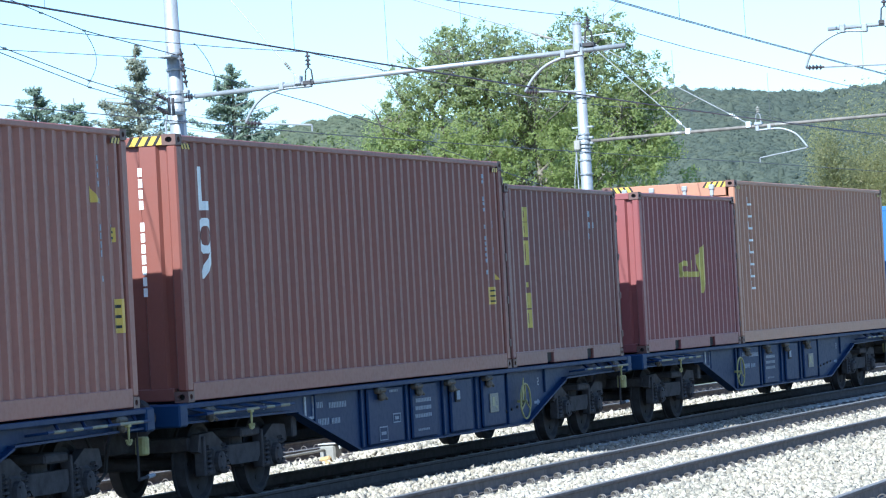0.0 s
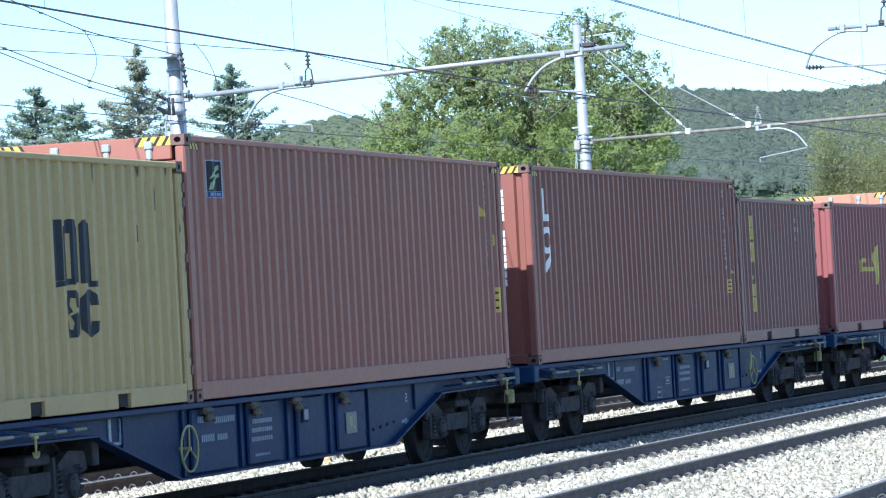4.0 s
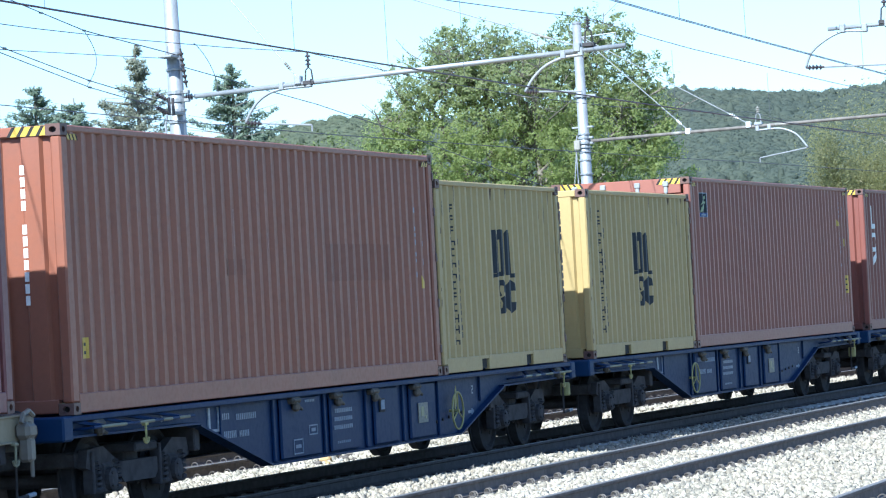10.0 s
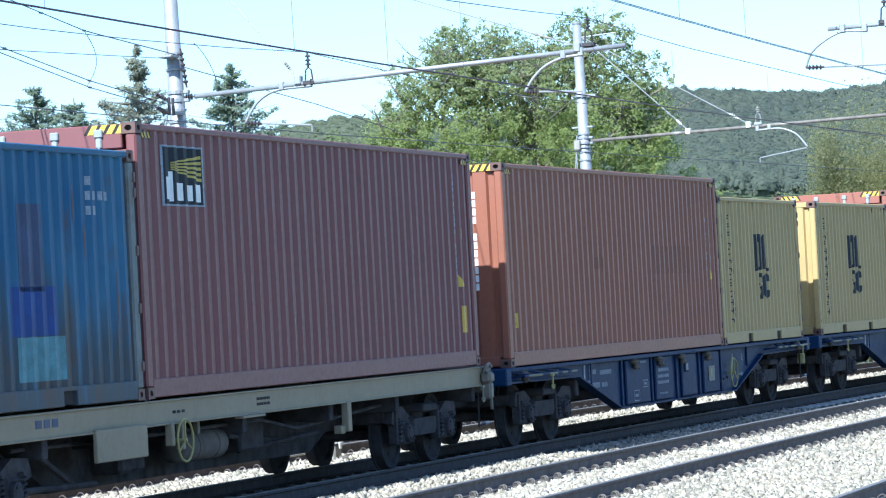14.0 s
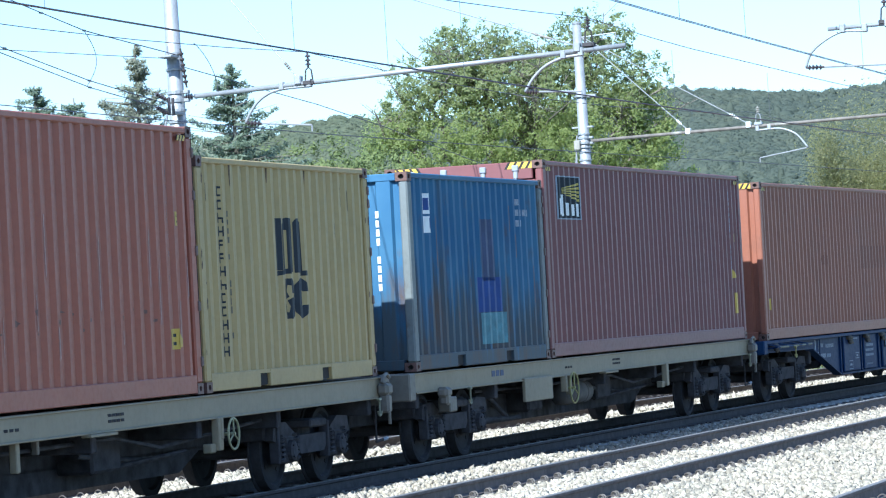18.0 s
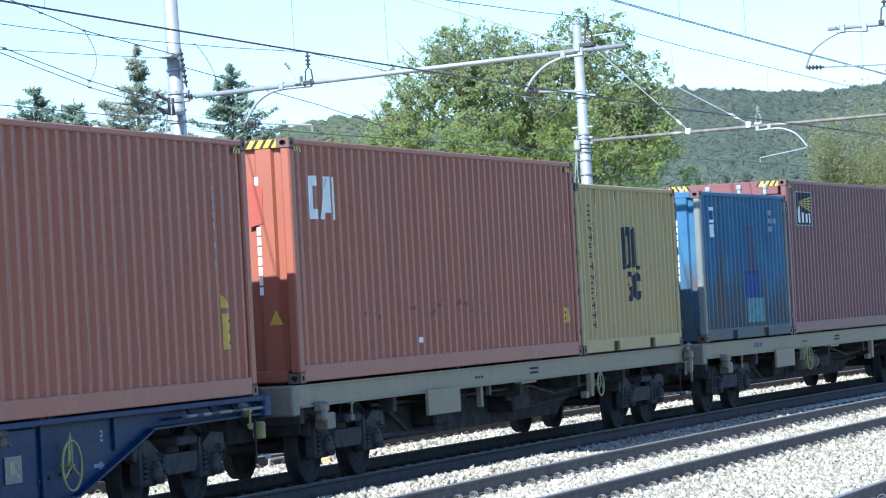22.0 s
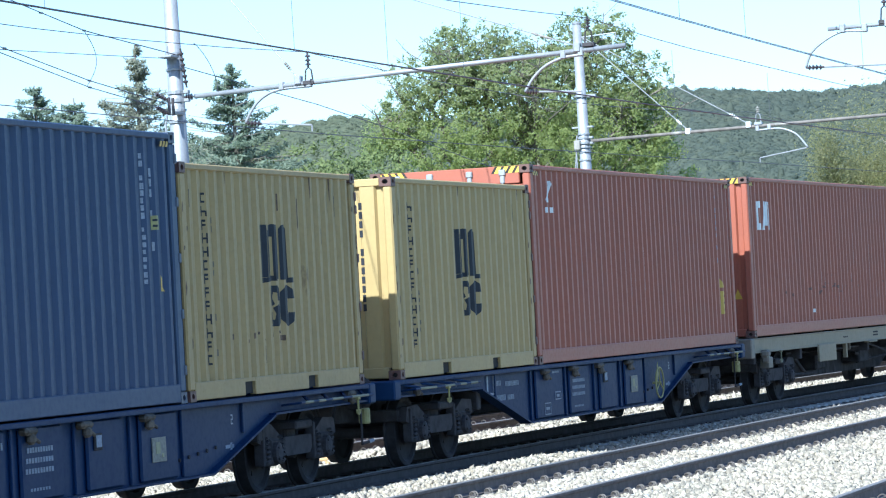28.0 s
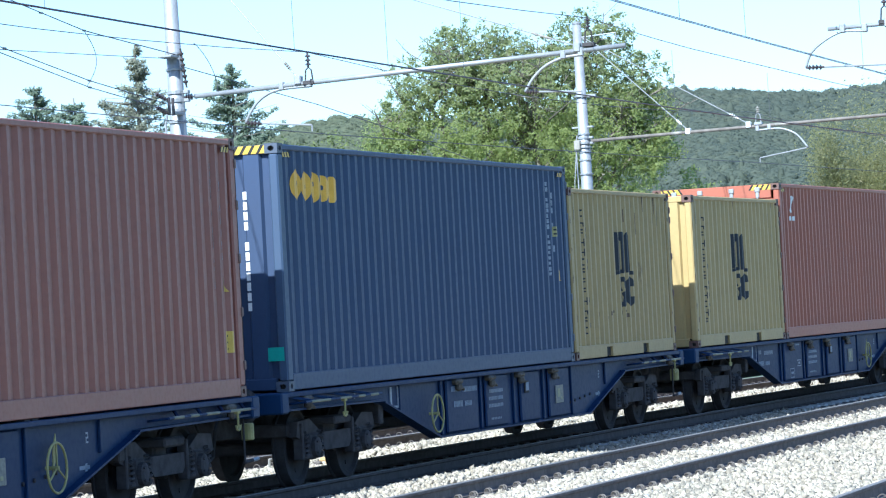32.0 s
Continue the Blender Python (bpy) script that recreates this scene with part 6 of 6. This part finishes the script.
        s.cbox(x - 0.12, x + 0.12, -1.34, -1.18, 0.86 if sx < 0 else 0.98, 1.0 if sx < 0 else 1.14, 0.04)
        s.cbox(x - 0.08, x + 0.08, -1.33, -1.20, 0.76, 1.0, 0.03)
        if sx > 0:
            s.path([(x - 0.16, -1.28, 1.14), (x - 0.1, -1.28, 1.22), (x + 0.04, -1.28, 1.25), (x + 0.15, -1.28, 1.20)], 0.025, 6)
            s.rod((x + 0.02, -1.3, 0.62), (x + 0.02, -1.3, 1.15), 0.022)
        part("lashing_winch", s, M_GREYD, ob, "grimy lashing winch")
        side_lever(ob, 8.95 if sx > 0 else -7.68 + back, 0.95, -1.3, M_BAND, 0.74)
    part("end_box", Shell().cbox(-8.48 + back, -8.18 + back, -1.27, -1.10, 0.66, 0.86, 0.015), M_GREYD, ob)
    running_gear(ob, 7.1)
    stencils(ob, -1.192, bar_row(0.3, 0.75, 1.10, 1.13, 4, 0.8) + bar_row(0.3, 0.75, 1.04, 1.07, 4, 0.8) + bar_row(-2.3, -1.9, 1.06, 1.09, 3), M_GRIME)
    part("spigot", Shell().cbox(-3.1, -3.0, -1.2, -1.1, 1.21, 1.25, 0.01), M_GRIME, ob)
    return ob


# ---- the train ----
PLACED = []   # (thing, distance of its wagon, pose on the wagon)
GAP = 0.1025
LEFT = -(L20 + L40 + GAP) / 2


def on_wagon(u, z, *boxes):
    x = LEFT
    for ob, L in boxes:
        PLACED.append((ob, u, pose(x + L / 2, 0, z)))
        x += L + GAP


ZB, ZG = 1.155, 1.234
first = blue_wagon(False)
flipped = blue_wagon(True)


def copied(src):
    ob = copy_thing(src, Matrix())
    for b in ob.children:
        for w in b.children:
            if w.name.startswith("wheelset"):
                ROLLING.append((w, w.matrix_basis.translation.x))
    return ob


def place_wagon(ob, u):
    PLACED.append((ob, u, Matrix()))


U = {"D": 48.75, "C": 28.942, "B": 9.176, "A": -10.622, "E": -30.480, "F": -50.320, "G": -70.309, "H": -89.898, "I": -109.731, "J": -129.55}
for key, ob in (("B", first), ("C", flipped), ("A", copied(flipped)), ("E", copied(first)), ("H", copied(first)), ("I", copied(flipped)), ("J", copied(first)), ("D", copied(first)),
                ("F", grey_wagon(-2.24, 0.225, 0.77, True, 0.45)), ("G", grey_wagon(3.66, 0.17, 0.77, False))):
    place_wagon(ob, U[key])
    if key == "I":                       # its brake wheel sits further back
        for b in ob.children:
            if b.name.startswith(("handwheel", "spoke", "hub")):
                b.matrix_basis = Matrix.Translation((-0.38, 0, 0)) @ b.matrix_basis

MID40L, MID20R = LEFT + L40 / 2, LEFT + L40 + GAP + L20 / 2   # middles when the long box stands at the rear
MID20L, MID40R = LEFT + L20 / 2, LEFT + L20 + GAP + L40 / 2   # and when it stands in front

# wagon C: short box with a yellow emblem, long tan box
c20 = container("wine-red twenty-foot container with yellow emblem", L20, STD, M_ROSE, hazards=False, pockets=True)
x = -6.6 - MID20L
marks(c20, "emblem_shape", [rect(x - 0.30, x - 0.12, 1.20, 1.42), arc_band(x + 0.05, 1.34, 0.32, 0.14, 0.09, 40, 320), rect(x + 0.2, x + 0.95, 1.20, 1.29), rect(x + 0.45, x + 0.6, 1.2, 1.48),
                     [(x + 0.85, 1.55), (x + 1.3, 1.75), (x + 1.42, 1.75), (x + 1.42, 1.25), (x + 1.2, 0.92), (x + 1.0, 0.92), (x + 0.98, 1.2)]], M_LIME, "yellow angular emblem")
c40 = container("tan-brown forty-foot high container", L40, HIGH, M_TAN, door_end=True)
x = -2.15 - MID40R
marks(c40, "side_bar", [q for i in range(8) for q in (rect(x + 0.02 * (i % 2), x + 0.10 + 0.02 * (i % 2), 2.45 - 0.215 * i, 2.60 - 0.215 * i), rect(x + 0.12, x + 0.30, 2.45 - 0.215 * i, 2.49 - 0.215 * i))], M_WHITE, "column of white bars")
on_wagon(U["C"], ZB, (c20, L20), (c40, L40))

d20 = container("light blue twenty-foot container", L20, STD, M_LIGHTBLUE, hazards=False, pockets=True)
on_wagon(U["D"], ZB, (d20, L20))

# wagon B
tex = container("wine-red forty-foot high container with white bars", L40, HIGH, M_WINE)
x = -8.55 - MID40L
W = [rect(x + 0.04, x + 0.15, 2.08, 2.56), rect(x + 0.15, x + 0.27, 2.08, 2.18), arc_band(x + 0.18, 1.80, 0.19, 0.20, 0.09, 0, 359),
     [(x + 0.0, 1.33), (x + 0.13, 1.33), (x + 0.38, 1.62), (x + 0.25, 1.62)]]
marks(tex, "emblem_shape", W, M_WHITE, "white rounded shapes one above another")
warning(tex, 2.52 - MID40L, 1.24, True, True, -0.40, -0.34, 0.42, 0.24)
upright_bars(tex, 2.1 - MID40L, 1.3, 2.7, M_PALE, 0.05, 18, 1)
upright_bars(tex, 2.45 - MID40L, 1.45, 2.3, M_PALE, 0.05, 7, 2)
end_marks(tex, "code_bar", -0.78, 2.55, 12, M_WHITE, 0.095, 0.048)
gold = container("wine-red twenty-foot container with yellow blocks", L20, STD, M_WINE2, hazards=False, pockets=True)
x = 3.95 - MID20R
for z0, z1 in ((2.06, 2.27), (1.84, 2.05), (1.44, 1.79), (0.54, 0.80)):
    mark(gold, "yellow_block", [rect(x, x + 0.26, z0, z1)], M_LIME, "yellow block with a dark hollow")
    mark(gold, "block_hollow", [rect(x + 0.07, x + 0.20, z0 + 0.06, z1 - 0.05)], M_WINE2, "", -0.006)
marks(gold, "yellow_bar", [rect(x, x + 0.07, 0.82, 1.04), rect(x + 0.19, x + 0.26, 0.82, 1.04)], M_LIME)
mark(gold, "yellow_dash", [rect(x + 0.04, x + 0.22, 1.12, 1.19)], M_LIME)
code_bars(gold, 7.5 - MID20R, 2.25, M_PALE, ((0.25, 2), (0.5, 4), (0.2, 2)), 0.17)
mark(gold, "dark_patch", [rect(5.9 - MID20R, 6.5 - MID20R, 1.95, 2.4)], M_WINE)
on_wagon(U["B"], ZB, (tex, L40), (gold, L20))

# wagon A
a20 = cream_box("mustard-cream twenty-foot container with dark emblem", M_CREAM, 1)
a40 = container("wine-red forty-foot high container with blue and yellow badge", L40, HIGH, M_UMBER, door_end=True)
x = -2.28 - MID40R
mark(a40, "badge", [rect(x, x + 0.36, 2.29, 2.62)], M_INK, "dark badge with pale green sweeps")
marks(a40, "badge_sweep", [[(x + 0.04, 2.42), (x + 0.10, 2.49), (x + 0.22, 2.54), (x + 0.33, 2.585), (x + 0.33, 2.53), (x + 0.22, 2.475), (x + 0.10, 2.44)],
                           [(x + 0.03, 2.30), (x + 0.06, 2.38), (x + 0.14, 2.43), (x + 0.33, 2.49), (x + 0.33, 2.45), (x + 0.16, 2.385), (x + 0.09, 2.31)]], M_SWEEP, "", -0.006)
marks(a40, "badge_edge", [rect(x - 0.03, x + 0.39, 2.62, 2.635), rect(x - 0.03, x + 0.39, 2.215, 2.29), rect(x - 0.03, x, 2.29, 2.62), rect(x + 0.36, x + 0.39, 2.29, 2.62)], M_PALE, "", -0.005)
mark(a40, "badge_foot", [rect(x, x + 0.36, 2.225, 2.285)], M_PATCHBLUE, "", -0.0062)
marks(a40, "badge_bar", [rect(x + 0.05 + 0.08 * i, x + 0.10 + 0.08 * i, 2.237, 2.272) for i in range(4)], M_PALE, "", -0.0075)
warning(a40, 8.2 - MID40R, 2.12, True, True, 0.42, -1.335, 0.30, 0.35)
plate(a40, 8.62 - MID40R, 8.8 - MID40R, 1.72, 1.87, M_YELLOW)
upright_bars(a40, 8.32 - MID40R, 1.2, 2.6, M_PALE, 0.05, 16, 3)
upright_bars(a40, 8.62 - MID40R, 1.3, 2.5, M_PALE, 0.05, 10, 4)
on_wagon(U["A"], ZB, (a20, L20), (a40, L40))

# wagon E
e40 = container("red-brown forty-foot high container, faintly stained", L40, HIGH, M_BROWN)
warning(e40, 2.4 - MID40L, 1.15, True, False)
plate(e40, -8.86 - MID40L, -8.66 - MID40L, 0.55, 0.76, M_YELLOW)
upright_bars(e40, 2.15 - MID40L, 1.2, 2.7, M_PALE, 0.05, 18, 5)
upright_bars(e40, 2.45 - MID40L, 1.3, 2.0, M_PALE, 0.05, 6, 6)
end_marks(e40, "code_bar", -0.78, 2.50, 12, M_WHITE, 0.095, 0.048)
mark(e40, "faint_patch", [rect(-1.3 - MID40L, 1.23 - MID40L, 1.27, 1.72)], M_BROWN2, "faint darker paint patch")
for r in (-4.7, -4.25):
    mark(e40, "faint_blotch", [rect(r - MID40L, r + 0.25 - MID40L, 1.36, 1.54)], M_BROWN2)
e20 = cream_box("mustard-cream twenty-foot container with dark emblem", M_CREAM, 2)
on_wagon(U["E"], ZB, (e40, L40), (e20, L20))

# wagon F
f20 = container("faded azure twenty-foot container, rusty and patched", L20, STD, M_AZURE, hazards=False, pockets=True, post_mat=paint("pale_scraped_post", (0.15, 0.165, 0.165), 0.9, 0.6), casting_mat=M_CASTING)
o = -MID20L
marks(f20, "white_label", [rect(-8.55 + o, -8.2 + o, 2.05, 2.32), rect(-8.5 + o, -8.25 + o, 1.80, 2.02)], M_WHITE, "white worn label")
marks(f20, "label_mark", [rect(-8.45 + o, -8.32 + o, 2.10, 2.26), rect(-8.32 + o, -8.28 + o, 1.86, 2.0)], M_PATCHBLUE, "", -0.006)
mark(f20, "dark_patch", [rect(-6.15 + o, -5.5 + o, 1.15, 2.0)], M_PATCHDARK, "dark painted-over patch")
mark(f20, "blue_patch", [rect(-6.35 + o, -5.25 + o, 0.72, 1.20)], M_PATCHBLUE, "bright blue patch")
mark(f20, "pale_patch", [rect(-6.22 + o, -5.1 + o, 0.28, 0.71)], M_PATCHPALE, "pale primer patch")
code_bars(f20, -4.35 + o, 2.30, M_PALE, ((0.12, 1), (0.6, 6), (0.3, 3)), 0.15)
end_marks(f20, "code_bar", -0.78, 2.1, 9, M_WHITE)
leon = container("wine-red forty-foot high container with black badge", L40, HIGH, M_PLUM, door_end=True)
x = -2.25 - MID40R
mark(leon, "badge", [rect(x + 0.02, x + 1.16, 2.05, 2.66)], M_INK, "black badge with yellow rays")
marks(leon, "badge_ray", [[(x + 0.28, 2.50 - 0.018 * i), (x + 1.14, 2.585 - 0.062 * i), (x + 1.14, 2.55 - 0.062 * i), (x + 0.28, 2.49 - 0.018 * i)] for i in range(5)], M_LIME, "", -0.006)
marks(leon, "badge_bar", [rect(x + 0.06, x + 0.14, 2.10, 2.34), rect(x + 0.22, x + 0.30, 2.08, 2.40), rect(x + 0.36, x + 0.58, 2.09, 2.28), rect(x + 0.66, x + 0.86, 2.09, 2.26), rect(x + 0.92, x + 1.12, 2.08, 2.27)], M_WHITE, "", -0.006)
marks(leon, "badge_edge", [rect(x, x + 1.18, 2.66, 2.68), rect(x, x + 1.18, 2.03, 2.05), rect(x, x + 0.03, 2.05, 2.66), rect(x + 1.15, x + 1.18, 2.05, 2.66)], M_PALE, "", -0.005)
warning(leon, 8.5 - MID40R, 1.08, True, True, 0.02, -0.62, 0.26, 0.36)
plate(leon, 8.6 - MID40R, 8.72 - MID40R, 1.72, 1.86, M_YELLOW)
upright_bars(leon, 8.3 - MID40R, 1.1, 2.6, M_PALE, 0.05, 16, 7)
on_wagon(U["F"], ZG, (f20, L20), (leon, L40))

# wagon G
cai = container("brick-red forty-foot high container with white blocks", L40, HIGH, M_RED)
x = -8.5 - MID40L
marks(cai, "emblem_shape", [[(x + 0.34, 2.34), (x + 0.34, 2.46), (x + 0.06, 2.46), (x, 2.40), (x, 2.0), (x + 0.06, 1.94), (x + 0.34, 1.94), (x + 0.34, 2.06), (x + 0.12, 2.06), (x + 0.12, 2.34)],
                            [(x + 0.38, 1.94), (x + 0.46, 1.94), (x + 0.56, 2.30), (x + 0.66, 2.46), (x + 0.46, 2.46)], [(x + 0.58, 2.02), (x + 0.70, 2.02), (x + 0.70, 2.46), (x + 0.66, 2.46), (x + 0.58, 2.24)],
                            rect(x + 0.78, x + 0.92, 1.94, 2.46)], M_WHITE, "white block shapes")
warning(cai, 2.4 - MID40L, 0.52, True, False)
plate(cai, 2.15 - MID40L, 2.40 - MID40L, 0.50, 0.72, M_YELLOW)
plate(cai, 2.42 - MID40L, 2.58 - MID40L, 1.82, 1.97, M_YELLOW)
mark(cai, "white_spot", [rect(-4.57 - MID40L, -4.5 - MID40L, 0.37, 0.44)], M_WHITE)
upright_bars(cai, 2.2 - MID40L, 1.2, 2.6, M_PALE, 0.04, 16, 8)
end_marks(cai, "code_bar", -0.78, 2.45, 12, M_WHITE, 0.095, 0.048)
pr = SIDES[cai.name, "end"]
s = Shell()
xe = -L40 / 2 + 0.013
s.add([(xe, -0.86, 0.70), (xe, -1.03, 0.70), (xe, -0.945, 0.88)], [(0, 1, 2)])
part("red_patch", Shell().add([(xe - 0.001, -0.66, 1.86), (xe - 0.001, -0.84, 1.90), (xe - 0.001, -0.85, 2.32), (xe - 0.001, -0.66, 2.40)], [(0, 1, 2, 3)]), M_SCARLET, cai, "scarlet repainted patch")
part("warning_triangle", s, M_YELLOW, cai, "yellow warning triangle")
def scuffs(ob, seed, n, x0, x1, z0, z1):
    """Ragged grimy scuffs on the near side, each a part."""
    rnd = random.Random(seed)
    for i in range(n):
        x, z = rnd.uniform(x0, x1), rnd.uniform(z0, z1)
        w, h = rnd.uniform(0.02, 0.10), rnd.uniform(0.015, 0.05)
        mark(ob, "scuff", [[(x + w * math.cos(a) * rnd.uniform(0.5, 1), z + h * math.sin(a) * rnd.uniform(0.5, 1)) for a in (0, 0.9, 1.8, 2.7, 3.6, 4.5, 5.4)]], M_SMUDGE)


M_SMUDGE = paint("grimy_scuff", (0.150, 0.070, 0.052), 0.8, 0.2)
scuffs(cai, 71, 26, -6.9 - MID40L, 2.3 - MID40L, 0.72, 0.95)
scuffs(cai, 72, 16, -4.2 - MID40L, -2.4 - MID40L, 0.60, 1.10)
g20 = cream_box("mustard-cream twenty-foot container with dark emblem", M_CREAM, 3)
on_wagon(U["G"], ZG, (cai, L40), (g20, L20))

scrape_glints(cai, 61, 13, -1.0, 5.8, 0.35, 1.6, M_SCRAPEGLINT)
scrape_glints(f20, 62, 6, -2.6, 2.7, 0.3, 1.9, M_CASTING, 0.03)
scrape_glints(tex, 63, 6, -5.0, 5.5, 0.4, 2.2, M_SCRAPEGLINT, 0.02)
scrape_glints(leon, 64, 7, -5.0, 5.5, 0.3, 2.0, M_SCRAPEGLINT, 0.02)
scrape_glints(e40, 65, 8, -5.5, 5.5, 0.3, 1.8, M_SCRAPEGLINT, 0.02)

# wagon H
h20 = cream_box("mustard-cream twenty-foot container with dark emblem", M_CREAM, 5)
red = container("brick-red forty-foot high container with small white badge", L40, HIGH, M_RED, door_end=True)
x = -2.36 - MID40R
marks(red, "badge_shape", [[(x + 0.14, 2.38), (x + 0.20, 2.38), (x + 0.32, 2.64), (x + 0.26, 2.66)], [(x + 0.27, 2.36), (x + 0.33, 2.38), (x + 0.45, 2.64), (x + 0.39, 2.64)], [(x + 0.26, 2.61), (x + 0.45, 2.61), (x + 0.42, 2.67), (x + 0.29, 2.67)], [(x + 0.15, 2.41), (x + 0.16, 2.35), (x + 0.29, 2.35), (x + 0.33, 2.41)]] + [rect(x + 0.13 * i, x + 0.13 * i + 0.07, 2.20, 2.28) for i in range(5)], M_WHITE, "small white slanted ring over short bars")
warning(red, 8.22 - MID40R, 1.0, True, True, 0.0, -0.46, 0.24, 0.40)
upright_bars(red, 8.0 - MID40R, 1.3, 2.6, M_PALE, 0.04, 12, 9)
scrape_glints(red, 66, 9, -5.5, 5.5, 0.3, 1.6, M_SCRAPEGLINT, 0.022)
on_wagon(U["H"], ZB, (h20, L20), (red, L40))

# wagon I
sea = container("navy blue forty-foot high container with amber ovals", L40, HIGH, M_NAVY, post_mat=paint("grey_blue_post", (0.045, 0.072, 0.13), 0.4, 0.05), casting_mat=paint("grey_casting", (0.07, 0.085, 0.12), 0.4, 0.15))
x = -8.68 - MID40L
marks(sea, "emblem_shape", [oval(x + 0.15 + 0.31 * i, 2.42 - 0.01 * i, 0.165, 0.185 if i < 3 else 0.16, 24) for i in range(5)], M_ORANGE, "row of amber rounded shapes")
for i in range(4):
    mark(sea, "emblem_hollow", [rounded(x + 0.16 + 0.30 * i, 2.44 - 0.04 * (i % 2), 0.05, 0.03)], M_NAVY, "", -0.006)
warning(sea, 2.45 - MID40L, 1.2, True, False)
upright_bars(sea, 2.05 - MID40L, 1.25, 2.65, M_PALE, 0.05, 18, 10)
upright_bars(sea, 2.32 - MID40L, 1.5, 2.5, M_PALE, 0.04, 9, 11)
plate(sea, 2.32 - MID40L, 2.45 - MID40L, 1.85, 2.0, M_YELLOW2)
end_marks(sea, "code_bar", -0.78, 2.35, 12, M_WHITE, 0.095, 0.048)
xe = -L40 / 2 - 0.006
part("green_sticker", Shell().add([(xe, -0.98, 0.36), (xe, -1.18, 0.36), (xe, -1.18, 0.52), (xe, -0.98, 0.52)], [(0, 1, 2, 3)]), M_TEAL, sea, "teal green sticker")
i20 = cream_box("scuffed mustard-cream twenty-foot container with dark emblem", M_CREAM2, 4, True)
on_wagon(U["I"], ZB, (sea, L40), (i20, L20))

# wagon J
j40 = container("wine-red forty-foot high container", L40, HIGH, M_UMBER)
warning(j40, 8.65 - MID40R, 1.18, True, True, 0.0, -0.68, 0.22, 0.24)
upright_bars(j40, 8.35 - MID40R, 1.2, 2.6, M_PALE, 0.05, 16, 12)
upright_bars(j40, 8.62 - MID40R, 1.35, 2.4, M_PALE, 0.05, 8, 13)
PLACED.append((j40, U["J"], pose(MID40R, 0, ZB)))


def slack(t):
    """The last three wagons close up on their couplings."""
    a = max(0.0, min(1.0, (t - 23) / 6))
    return -0.27 * (1 - a * a * (3 - 2 * a))


def motions():
    """The train rolls past from rear to front; every wheelset turns with it."""
    for ob, u, m in PLACED:
        walk(ob, [(t, train_pose(u + travelled(t) + (slack(t) if u < -80 else 0)) @ m) for t in range(0, 33, 2)])
    times = [0.15 * i for i in range(213)] + [32.0]
    for w, dx in ROLLING:
        walk(w, [(t, pose(dx, 0, 0.46, 0, math.degrees(travelled(t) / 0.46), 0)) for t in times])


motions()
